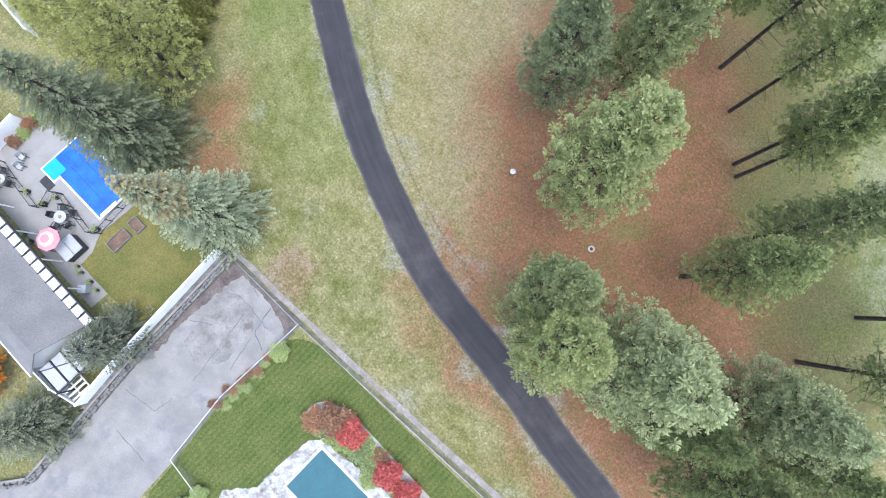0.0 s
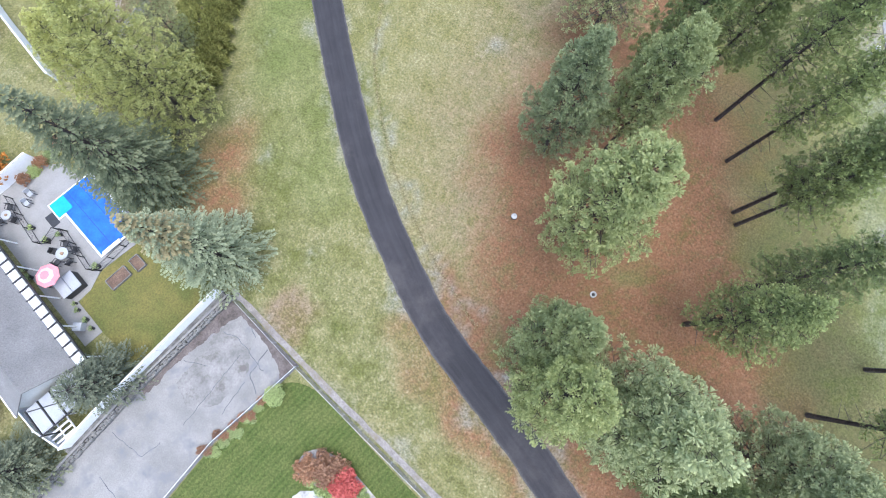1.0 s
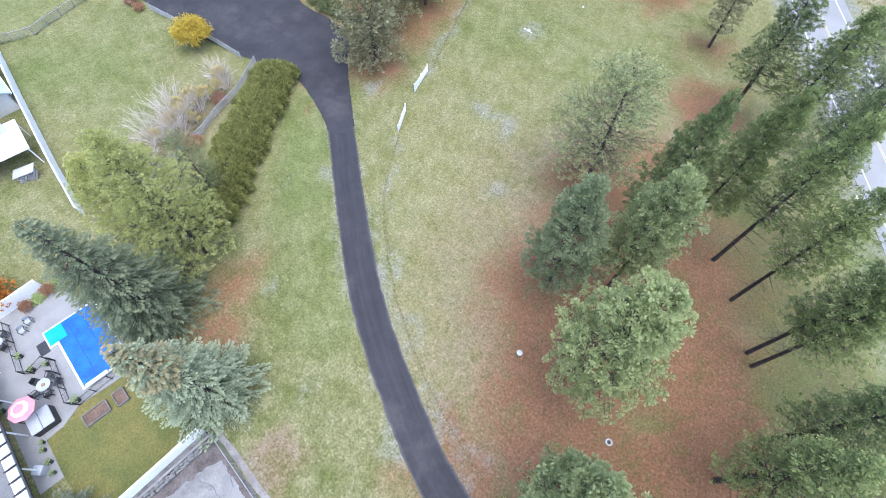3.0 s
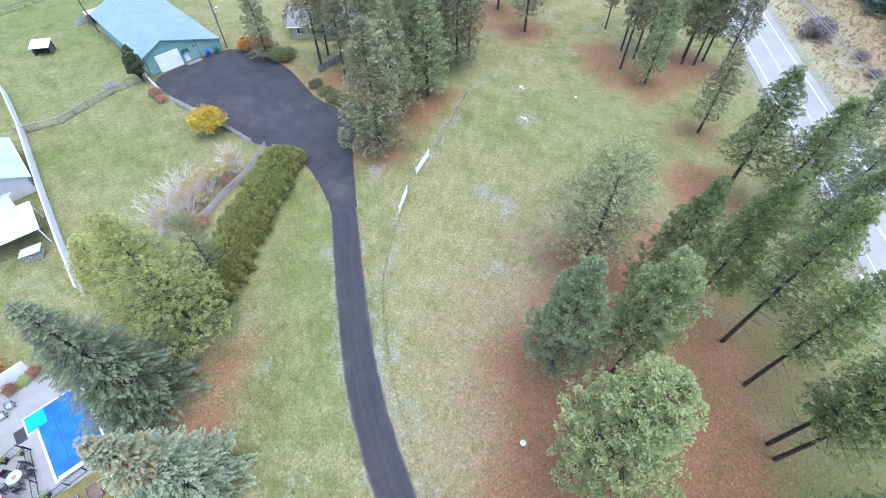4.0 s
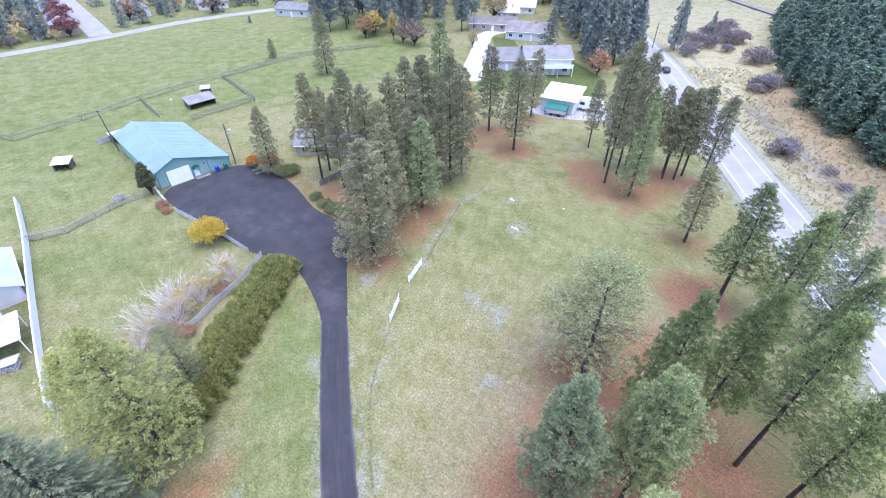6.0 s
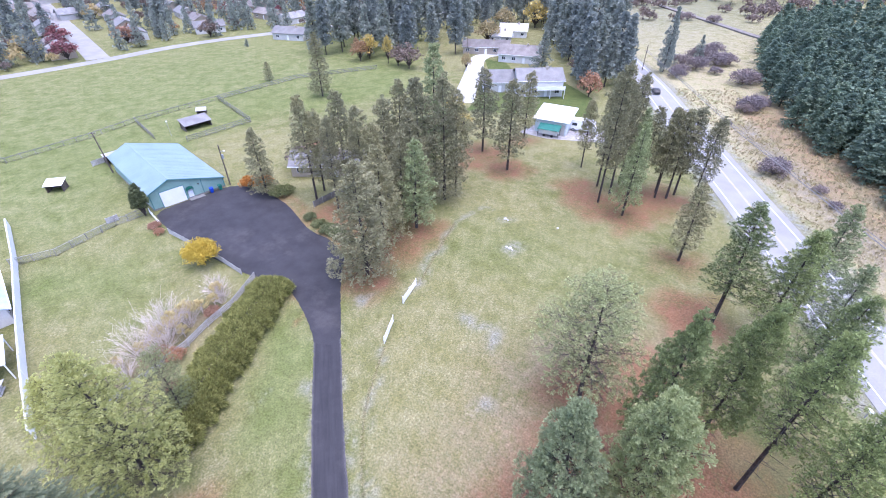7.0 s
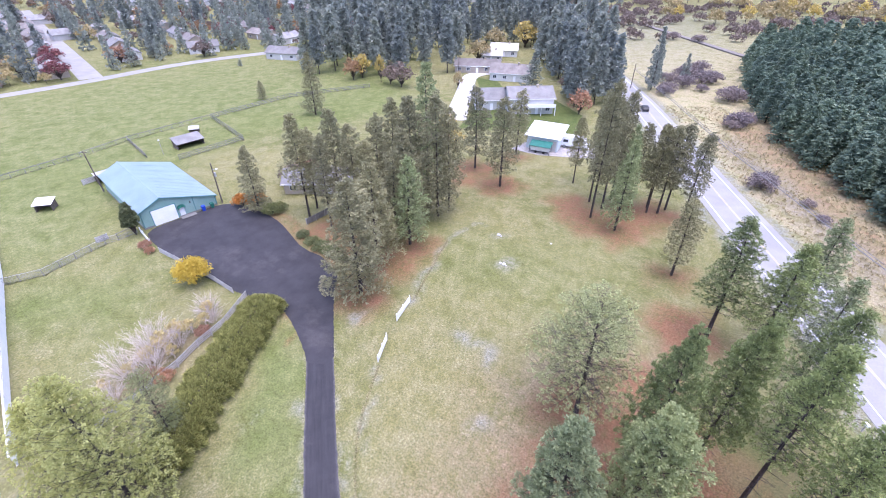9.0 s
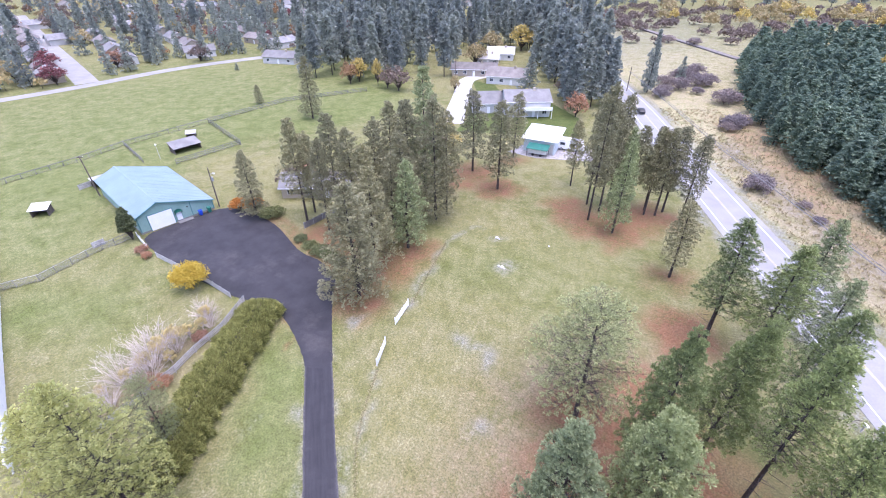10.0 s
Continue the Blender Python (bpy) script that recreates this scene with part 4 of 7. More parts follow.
for kind, x, y, h, r in GROVE:
    stand("pine_tree", MID_PINES[kind], x, y, r / 2.55, h / 20.0, x * 41 + y * 13, "slender pine with a bare trunk on rust needle litter", "tree", "pines at the meadow's end")
YARD_PINES = [
    (3, -12.6, 54.8, 18.8, 3.7), (3, -11.4, 63.2, 17.6, 2.9), (1, -6.4, 68.4, 16.6, 2.8), (2, -26.4, 76.8, 20.3, 2.4), (2, -21.4, 73.4, 18.0, 1.7), (2, -20.6, 78.4, 20.4, 2.5), (0, -16.5, 75.6, 19.0, 2.8), (0, -13.6, 72.4, 17.5, 2.7), (3, -10.6, 83.4, 21.0, 2.9), (2, -6.8, 81.6, 22.0, 3.0), (1, -4.4, 89.0, 26.0, 3.6),
    (3, -1.9, 78.4, 23.4, 3.0), (0, 0.2, 80.5, 20.5, 2.6), (3, -37.1, 79.3, 13.3, 2.1), (3, -41.6, 139.0, 17.8, 2.6), (0, -9.0, 69.8, 17.0, 2.6), (0, -26.0, 80.8, 16.0, 2.3), (0, -12.8, 78.0, 19.5, 2.6), (0, -7.5, 75.0, 18.5, 2.6),
]
for kind, x, y, h, r in YARD_PINES:
    stand("pine_tree", MID_PINES[kind], x, y, r / 2.55, h / 20.0, x * 31 + y * 19, "dense green pine growing beside the asphalt yard" if y < 100 else "lone green pine standing in the pasture", "tree", "pines round the yard")

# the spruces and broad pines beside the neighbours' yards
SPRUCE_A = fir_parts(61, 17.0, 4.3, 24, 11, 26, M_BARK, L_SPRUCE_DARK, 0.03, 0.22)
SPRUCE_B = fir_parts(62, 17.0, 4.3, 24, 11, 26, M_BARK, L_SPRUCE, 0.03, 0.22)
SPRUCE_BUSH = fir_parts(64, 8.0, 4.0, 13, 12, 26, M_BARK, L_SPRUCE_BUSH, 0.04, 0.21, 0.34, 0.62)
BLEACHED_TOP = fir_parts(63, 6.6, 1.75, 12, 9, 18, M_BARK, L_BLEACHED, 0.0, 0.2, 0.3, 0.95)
stand("spruce_tree", SPRUCE_A, -29.8, 15.8, 1.26, 1.06, 20, "dark green spruce overhanging the swimming pool", "tree", lean=(1, 0))
ob = stand("spruce_tree", SPRUCE_B, -21.4, 8.2, 1.02, 0.955, 70, "blue-green spruce with a bleached straw-coloured top", "tree", lean=(2, 0))
for me in BLEACHED_TOP[1:]:
    shared("bleached_top", me, ob, Matrix.Translation((0, 0, 10.9)))
stand("spruce_tree", SPRUCE_BUSH, -30.9, -3.6, 0.88, 0.85, 130, "bushy blue-green spruce beside the white fence", "tree", lean=(6, 0))
stand("spruce_tree", SPRUCE_BUSH, -37.0, -11.2, 0.95, 0.9, 210, "bushy green spruce beside the concrete drive", "tree")
BROAD = pine_parts(71, 18.0, 5.4, 0.08, 120, 18, 19, 0.27, M_BARK, L_PINE_OLIVE, 0.13, 5, 0.0, 0.8, 0.5, 0.8)
stand("pine_tree", BROAD, -27.4, 22.9, 1.0, 1.02, 15, "broad light green pine behind the spruces", "tree")
stand("pine_tree", BROAD, -34.0, 25.0, 0.8, 0.72, 115, "broad light green pine behind the spruces", "tree")
stand("pine_tree", SPARSE_PINE, -28.6, 30.6, 0.5, 0.5, 75, "small grey-green pine behind the clipped hedge", "tree")


# ---- barn ----
def gable(bm, profile, y0, y1):
    """A solid of the outline profile (x, z), drawn out from y0 to y1."""
    a = [bm.verts.new((x, y0, z)) for x, z in profile]
    b = [bm.verts.new((x, y1, z)) for x, z in profile]
    bm.faces.new(a)
    bm.faces.new(b[::-1])
    k = len(profile)
    for i in range(k):
        bm.faces.new((a[i], b[i], b[(i + 1) % k], a[(i + 1) % k]))
    bmesh.ops.recalc_face_normals(bm, faces=bm.faces)
    return bm


BARN_TURN = math.degrees(math.atan2(81.91 - 71.13, -46.38 + 55.93))
barn = thing("barn", pose(-55.93, 71.13, 0, 0, 0, BARN_TURN), "sage-green metal barn with a teal gable roof beside the asphalt yard", "barn")
part("wall", gable(bmesh.new(), [(0.75, -0.1), (0.75, 3.45), (4.58, 5.1), (14.15, 2.05), (14.15, -0.1)], 0.25, 23.2), M_BARNWALL, barn)
part("plinth", boxed(0.68, 14.2, 0.16, 23.28, -0.1, 0.3), M_CONCRETE, barn)


def slope(bm, x0, z0, x1, z1, y0, y1, thick):
    v = [(x0, z0), (x1, z1), (x1, z1 + thick), (x0, z0 + thick)]
    return gable(bm, v, y0, y1)


roof_left = part("roof", slope(bmesh.new(), 0.3, 3.3, 4.58, 5.15, -0.1, 23.6, 0.12), M_BARNROOF, barn, "teal ribbed metal roof")
roof_right = part("roof", slope(bmesh.new(), 4.58, 5.15, 14.45, 2.0, -0.1, 23.6, 0.12), M_BARNROOF, barn, "teal ribbed metal roof")
for r, (x0, z0, x1, z1) in ((roof_left, (0.3, 3.42, 4.58, 5.27)), (roof_right, (4.58, 5.27, 14.45, 2.12))):
    for i in range(26):
        y = 0.1 + i * 0.94
        part("rib", slope(bmesh.new(), x0, z0, x1, z1, y, y + 0.05, 0.02), M_BARNROOF, r)
part("ridge_cap", gable(bmesh.new(), [(4.25, 5.12), (4.58, 5.33), (4.95, 5.17), (4.95, 5.2), (4.58, 5.37), (4.25, 5.16)], -0.13, 23.63), M_BARNROOF, barn)
for x0, z0, x1, z1 in ((0.28, 3.22, 4.58, 5.08), (4.58, 5.08, 14.47, 1.93)):
    part("fascia", slope(bmesh.new(), x0, z0, x1, z1, -0.16, -0.1, 0.2), M_BARNTRIM, barn, "dark teal fascia board")
part("corner_trim", boxed(0.7, 0.86, 0.2, 0.3, 0.3, 3.4), M_BARNTRIM, barn)
part("corner_trim", boxed(9.95, 10.1, 0.19, 0.26, 0.3, 3.32), M_BARNTRIM, barn)
part("corner_trim", boxed(14.0, 14.2, 0.2, 0.3, 0.3, 2.05), M_BARNTRIM, barn)
gd = part("garage_door", boxed(2.5, 6.7, 0.17, 0.24, 0.02, 3.1), M_WHITE, barn, "white sectional garage door")
for i in range(5):
    part("door_panel", boxed(2.54, 6.66, 0.14, 0.17, 0.05 + i * 0.61, 0.62 + i * 0.61, 0.012), M_WHITE, gd)
for x0, x1, z0, z1 in ((2.36, 2.5, 0.0, 3.24), (6.7, 6.84, 0.0, 3.24), (2.5, 6.7, 3.1, 3.24)):
    part("door_trim", boxed(x0, x1, 0.15, 0.25, z0, z1), M_BARNTRIM, barn)
sd = part("side_door", boxed(7.2, 8.1, 0.18, 0.25, 0.02, 2.05), M_WHITE, barn, "white pedestrian door")
part("door_handle", boxed(7.98, 8.04, 0.12, 0.18, 0.98, 1.1), M_STEEL, sd)
aw = bmesh.new()
for i in range(7):
    a0, a1 = math.pi * i / 7, math.pi * (i + 1) / 7
    p = [(7.65 - 0.7 * math.cos(a), 2.12 + 0.42 * math.sin(a)) for a in (a0, a1)]
    v = [aw.verts.new(q) for q in ((p[0][0], 0.2, p[0][1]), (p[1][0], 0.2, p[1][1]), (p[1][0], -0.55, p[1][1] - 0.28), (p[0][0], -0.55, p[0][1] - 0.28))]
    aw.faces.new(v)
bmesh.ops.solidify(aw, geom=aw.faces[:], thickness=0.03)
part("awning", aw, M_GREENPLASTIC, barn, "dark green door awning")
part("step", boxed(6.95, 9.7, -0.9, 0.15, -0.05, 0.14, 0.02), M_CONCRETE, barn)
part("wall_lamp", boxed(9.3, 9.5, 0.05, 0.25, 2.3, 2.55, 0.02), M_BLACK, barn)


def wheelie_bin(x, y, material, label):
    ob = thing("wheelie_bin", pose(x, y, 0.05, 0, 0, BARN_TURN), label, "bin")
    bm = bmesh.new()
    bmesh.ops.create_cone(bm, cap_ends=True, segments=4, radius1=0.36, radius2=0.46, depth=0.95, matrix=Matrix.Translation((0, 0, 0.5)) @ pose(0, 0, 0, 0, 0, 45))
    part("body", bm, material, ob)
    part("lid", boxed(-0.36, 0.36, -0.38, 0.36, 0.97, 1.06, 0.03), material, ob)
    for s in (-1, 1):
        part("wheel", rod(bmesh.new(), (s * 0.26, 0.3, 0.1), (s * 0.34, 0.3, 0.1), 0.1, None, 10), M_BLACK, ob)
    part("handle", rod(bmesh.new(), (-0.25, 0.42, 0.95), (0.25, 0.42, 0.95), 0.02), material, ob)


u = Vector((math.cos(radians(BARN_TURN)), math.sin(radians(BARN_TURN))))
w = Vector((u.y, -u.x))
for d, m, lb in ((11.2, M_BLUEPLASTIC, "blue recycling bin beside the barn wall"), (12.9, M_GREENPLASTIC, "dark green rubbish bin beside the barn wall")):
    q = Vector((-55.93, 71.13)) + u * d + w * 0.5
    wheelie_bin(q.x, q.y, m, lb)


# ---- fences ----
def fence(name, line, height, gap, post_r, rails, post_mat, rail_mat, label, boards=0.0, wires=0, square=True, group="fences", rail_t=0.05, rail_h=0.12):
    """Posts along a line in plan, rails at the given heights, or vertical boards of that width, or wires."""
    ob = thing(name, pose(line[0][0], line[0][1], 0), label, "fence", group)
    o = Vector(line[0])
    pm = bmesh.new()
    if square:
        box(pm, -post_r, post_r, -post_r, post_r, -0.3, height, post_r * 0.2)
    else:
        rod(pm, (0, 0, -0.3), (0, 0, height), post_r, post_r * 0.85, 7)
    me = bpy.data.meshes.new("post")
    pm.to_mesh(me)
    pm.free()
    me.materials.append(post_mat)
    rng = random.Random(len(line) * 7 + int(abs(line[0][0]) * 10))
    for i, (a, b) in enumerate(zip(line, line[1:])):
        a, b = Vector(a), Vector(b)
        d = b - a
        k = max(1, round(d.length / gap))
        turn = math.degrees(math.atan2(d.y, d.x))
        for j in range(k + (i == len(line) - 2)):
            p = a + d * (j / k) - o
            shared("post", me, ob, pose(p.x, p.y, 0, rng.uniform(-1.5, 1.5), rng.uniform(-1.5, 1.5), turn))
        for j in range(k):
            p, step = a + d * (j / k) - o, d.length / k
            base = pose(p.x, p.y, 0, 0, 0, turn)
            for z in rails:
                bm = boxed(-0.02, step + 0.02, -rail_t / 2 - post_r, rail_t / 2 - post_r, z - rail_h / 2, z + rail_h / 2, 0.008)
                bm.transform(base @ pose(0, rng.uniform(-0.004, 0.004), rng.uniform(-0.02, 0.02)))
                part("rail", bm, rail_mat, ob)
            if boards:
                n = max(1, round(step / (boards * 1.04)))
                for q in range(n):
                    x = step * q / n
                    bm = boxed(x + 0.004, x + step / n - 0.004, -0.012, 0.012, 0.06, height - 0.08 + rng.uniform(-0.015, 0.015))
                    bm.transform(base @ pose(0, 0.03, 0))
                    part("panel" if n == 1 else "board", bm, rail_mat, ob)
        if wires:
            bm = bmesh.new()
            for q in range(wires):
                z = 0.08 + (height - 0.12) * q / (wires - 1)
                rod(bm, (*(a - o), z), (*(b - o), z), 0.011, None, 3)
            m = max(2, int(d.length / (0.14 if wires > 12 else 0.3)))
            for q in range(m):
                c = a - o + d * (q / m)
                rod(bm, (c.x, c.y, 0.06), (c.x, c.y, height - 0.04), 0.008, None, 3)
            part("wire_mesh", bm, M_WIRE, ob)
    return ob


# pasture fences
fence("wire_fence", [(-140.0, 105.0), (-121.5, 96.0), (-100.0, 90.3), (-90.9, 104.6), (-86.0, 115.7)], 1.35, 3.0, 0.07, [1.2], M_FENCEGREY, M_FENCEGREY, "weathered post and wire fence in the pasture", wires=5, square=False)
fence("wire_fence", [(-86.0, 115.7), (-72.0, 134.5)], 1.35, 3.0, 0.07, [1.2], M_FENCEGREY, M_FENCEGREY, "weathered post and wire fence in the pasture", wires=5, square=False)
fence("wire_fence", [(-86.0, 115.7), (-74.5, 104.7)], 1.4, 2.5, 0.07, [1.25, 0.7], M_FENCEGREY, M_FENCEGREY, "weathered wooden paddock fence behind the barn", wires=4, square=False)
fence("paddock_fence", [(-65.6, 103.6), (-55.3, 117.0), (-72.0, 134.5), (-55.2, 156.8), (-30.0, 170.0)], 1.45, 2.4, 0.07, [1.3, 0.85, 0.4], M_FENCEGREY, M_FENCEGREY, "weathered three-rail paddock fence", square=False, rail_h=0.14)
fence("wire_fence", [(-69.0, 54.8), (-63.9, 57.8), (-59.8, 66.9), (-58.3, 68.2)], 1.4, 2.4, 0.06, [1.3], M_FENCEGREY, M_GREYWOOD, "galvanised mesh fence across the field", wires=14, square=False, rail_h=0.05)
fence("wire_fence", [(-58.3, 68.2), (-56.6, 70.9)], 1.5, 1.3, 0.05, [1.4, 0.75, 0.15], M_FENCEGREY, M_WIRE, "galvanised mesh gate next to the barn", wires=9, square=False, rail_h=0.05)
fence("low_fence", [(-61.6, 67.2), (-60.5, 68.7)], 1.2, 2.0, 0.06, [1.05, 0.75, 0.45, 0.15], M_GREYWOOD, M_GREYWOOD, "pale grey board panel beside the mesh fence", rail_h=0.27)
fence("low_fence", [(-79.6, 89.4), (-78.0, 92.0)], 1.3, 3.0, 0.06, [1.15, 0.85, 0.55, 0.25], M_GREYWOOD, M_GREYWOOD, "pale grey board panel behind the barn", rail_h=0.27)
# grey boards round the yard
fence("low_fence", [(-56.0, 71.0), (-51.9, 67.2)], 1.1, 2.0, 0.06, [0.95, 0.6, 0.25], M_WHITE, M_WHITE, "pale low board fence at the yard's edge", rail_h=0.26)
fence("low_fence", [(-48.9, 64.7), (-45.0, 62.4), (-37.6, 58.2), (-32.0, 54.4)], 1.15, 2.4, 0.06, [1.0, 0.66, 0.32], M_GREYWOOD, M_GREYWOOD, "weathered grey board fence at the yard's edge", rail_h=0.28)
fence("rail_fence", [(-29.5, 53.4), (-30.3, 47.6), (-32.0, 43.4), (-32.9, 40.0), (-34.9, 35.7), (-37.0, 31.5), (-39.5, 27.0)], 1.3, 2.4, 0.06, [1.15, 0.87, 0.59, 0.31], M_GREYWOOD, M_GREYWOOD, "weathered grey four-rail fence behind the hedge", rail_h=0.17)
for line, lb in (([(-6.55, 49.1), (-5.1, 53.1)], "weathered white freestanding fence panel in the meadow"), ([(-8.1, 41.6), (-7.5, 45.4)], "bright white freestanding fence panel in the meadow")):
    fence("fence_panel", line, 1.35, 2.05, 0.06, [1.15, 0.85, 0.55, 0.25], M_WHITE, M_WHITE, lb, rail_h=0.24, group="meadow fence panels")
# white vinyl fence of the neighbours
fence("vinyl_fence", [(-78.1, 65.4), (-68.5, 55.5), (-58.7, 44.4), (-49.5, 34.2), (-42.6, 26.9)], 1.85, 2.4, 0.07, [1.8, 0.12], M_WHITE, M_WHITE, "white vinyl privacy fence between the properties", boards=9.0, rail_t=0.12)
fence("vinyl_fence", [(-42.9, 17.9), (-45.3, 14.9), (-50.0, 9.5)], 1.85, 2.4, 0.07, [1.8, 0.12], M_WHITE, M_WHITE, "white vinyl privacy fence beside the pool terrace", boards=9.0, rail_t=0.12)
fence("vinyl_fence", [(-21.9, 4.8), (-28.3, -2.9), (-31.2, -6.4), (-33.6, -9.6)], 1.85, 2.3, 0.07, [1.8, 0.12], M_WHITE, M_WHITE, "white vinyl privacy fence above the concrete drive", boards=9.0, rail_t=0.14)
fence("vinyl_fence", [(-33.6, -9.6), (-36.2, -8.2), (-38.2, -6.4)], 1.85, 2.0, 0.07, [1.8, 0.12], M_WHITE, M_WHITE, "white vinyl privacy fence round the side yard", boards=9.0, rail_t=0.12)
# chain-link along the boundary
fence("chain_link_fence", [(-20.9, 4.5), (-13.9, -2.0), (-6.8, -8.2), (4.4, -17.8), (20.0, -31.5)], 1.2, 3.0, 0.035, [1.18], M_STEEL, M_STEEL, "galvanised chain-link fence along the boundary", wires=9, square=False, rail_t=0.04, rail_h=0.04)
fence("chain_link_fence", [(-13.9, -2.0), (-16.6, -4.7), (-20.8, -8.8), (-25.0, -14.5), (-22.3, -17.6)], 1.0, 3.0, 0.03, [0.98], M_STEEL, M_WHITE, "low chain-link fence beside the lawn", wires=7, square=False, rail_t=0.04, rail_h=0.04)


def weeds(lines, per_metre, seed, lo, hi, spread, leaf, label):
    """Rough unmown grass along lines in plan."""
    rng = np.random.default_rng(seed)
    pts = []
    for line in lines:
        for (x0, y0), (x1, y1) in zip(line, line[1:]):
            n = int(math.hypot(x1 - x0, y1 - y0) * per_metre)
            f = rng.uniform(0, 1, n)
            c = np.stack([x0 + (x1 - x0) * f, y0 + (y1 - y0) * f, np.zeros(n)], 1)
            c[:, :2] += rng.normal(size=(n, 2)) * spread
            pts.append(c)
    c = np.concatenate(pts)
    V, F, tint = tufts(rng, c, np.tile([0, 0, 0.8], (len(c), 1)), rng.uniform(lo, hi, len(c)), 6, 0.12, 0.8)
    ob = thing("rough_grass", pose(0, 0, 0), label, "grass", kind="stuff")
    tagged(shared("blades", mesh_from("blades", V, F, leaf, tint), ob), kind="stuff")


weeds([[(-140.0, 105.0), (-121.5, 96.0), (-100.0, 90.3), (-90.9, 104.6), (-86.0, 115.7)], [(-86.0, 115.7), (-72.0, 134.5), (-55.2, 156.8), (-30.0, 170.0)], [(-86.0, 115.7), (-74.5, 104.7)], [(-65.6, 103.6), (-55.3, 117.0), (-72.0, 134.5)], [(-69.0, 54.8), (-63.9, 57.8), (-59.8, 66.9)]], 4.5, 9, 0.2, 0.42, 0.22, L_WEEDS, "rough brown-green grass along the field fences")
weeds([[(2.9, 2.2), (-0.5, 7.0), (-3.5, 12.5), (-6.1, 18.5), (-7.9, 25.0), (-8.8, 31.0), (-8.6, 36.0), (-7.9, 41.0)], [(-4.6, 53.5), (-2.8, 60.0), (0.2, 70.0)]], 26.0, 11, 0.07, 0.2, 0.13, L_DRYGRASS, "straw-coloured dry grass on the low bank beside the driveway")
weeds([offset(DRIVE[1:], 1.82), offset(DRIVE[1:], -1.82)], 16.0, 13, 0.05, 0.14, 0.1, L_DRYGRASS, "short dry grass along the edges of the driveway")


# ---- small farm things ----
def lean_to(name, x, y, turn, length, depth, h0, h1, roof, wall, label):
    ob = thing(name, pose(x, y, 0, 0, 0, turn), label, "shed")
    for sx in (-1, 1):
        for sy, h in ((-1, h0), (1, h1)):
            part("post", boxed(sx * length / 2 - 0.06, sx * length / 2 + 0.06, sy * depth / 2 - 0.06, sy * depth / 2 + 0.06, -0.05, h), wall, ob)
    part("back_wall", boxed(-length / 2, length / 2, depth / 2 - 0.03, depth / 2 + 0.03, 0.0, h1), wall, ob)
    for sx in (-1, 1):
        part("side_wall", gable(bmesh.new(), [(-depth / 2, 0), (-depth / 2, h0), (depth / 2, h1), (depth / 2, 0)], -0.03, 0.03), wall, ob).matrix_basis = pose(sx * (length / 2 - 0.1), 0, 0, 0, 0, 90)
    bm = gable(bmesh.new(), [(-depth / 2 - 0.35, h0 - 0.05), (depth / 2 + 0.2, h1 + 0.1), (depth / 2 + 0.2, h1 + 0.17), (-depth / 2 - 0.35, h0 + 0.02)], -length / 2 - 0.25, length / 2 + 0.25)
    part("roof", bm, roof, ob).matrix_basis = pose(0, 0, 0, 0, 0, 90)
    return ob


lean_to("field_shelter", -79.6, 79.0, 15, 2.9, 2.0, 1.5, 1.9, M_WHITE, M_DARKWOOD, "small open shelter with a white roof in the paddock")
lean_to("field_shed", -68.0, 113.0, 50, 6.6, 3.0, 1.5, 2.4, M_GREYROOF, M_DARKWOOD, "grey metal-roofed field shed in the paddock")
lean_to("goat_house", -71.2, 122.6, 20, 2.2, 1.6, 1.2, 1.5, M_PALEROOF, M_DARKWOOD, "small animal house with a pale roof")
lean_to("lean_to", -76.0, 91.5, BARN_TURN, 3.0, 2.0, 2.3, 2.0, M_PALEROOF, M_DARKWOOD, "pale-roofed lean-to behind the barn")


def utility_pole(x, y, h, lean, arms, label, extra=None):
    ob = thing("utility_pole", pose(x, y, 0, lean[0], lean[1], 0), label, "pole")
    part("pole", rod(bmesh.new(), (0, 0, -0.4), (0, 0, h), 0.15, 0.1, 9), M_DARKWOOD, ob)
    for z in arms:
        arm = part("crossarm", boxed(-0.7, 0.7, 0.08, 0.18, z - 0.06, z + 0.06), M_DARKWOOD, ob)
        for sx in (-0.6, 0.0, 0.6):
            part("insulator", rod(bmesh.new(), (sx, 0.13, z + 0.06), (sx, 0.13, z + 0.2), 0.04, 0.03, 7), M_WHITE, arm)
    return ob


utility_pole(-73.4, 86.8, 9.0, (0, -3), [8.7], "dark wooden utility pole beside the barn")
up = utility_pole(-46.0, 82.6, 8.6, (0, 0), [], "dark wooden utility pole with a lamp at the yard")
part("lamp_arm", rod(bmesh.new(), (0, 0, 7.2), (0.9, -0.2, 7.5), 0.03), M_STEEL, up)
part("lamp_head", boxed(0.75, 1.2, -0.32, -0.08, 7.42, 7.58, 0.04), M_WHITE, up)
part("transformer", rod(bmesh.new(), (0.3, 0, 5.8), (0.3, 0, 6.6), 0.2, None, 10), M_STEEL, up)
yard_light = thing("lamp_post", pose(-71.6, 107.1, 0), "thin pale lamp post in the paddock", "lamp post")
part("pole", rod(bmesh.new(), (0, 0, -0.3), (0, 0, 3.6), 0.05, 0.04, 7), M_GREYWOOD, yard_light)
part("lamp_head", boxed(-0.18, 0.18, -0.14, 0.14, 3.55, 3.75, 0.03), M_WHITE, yard_light)

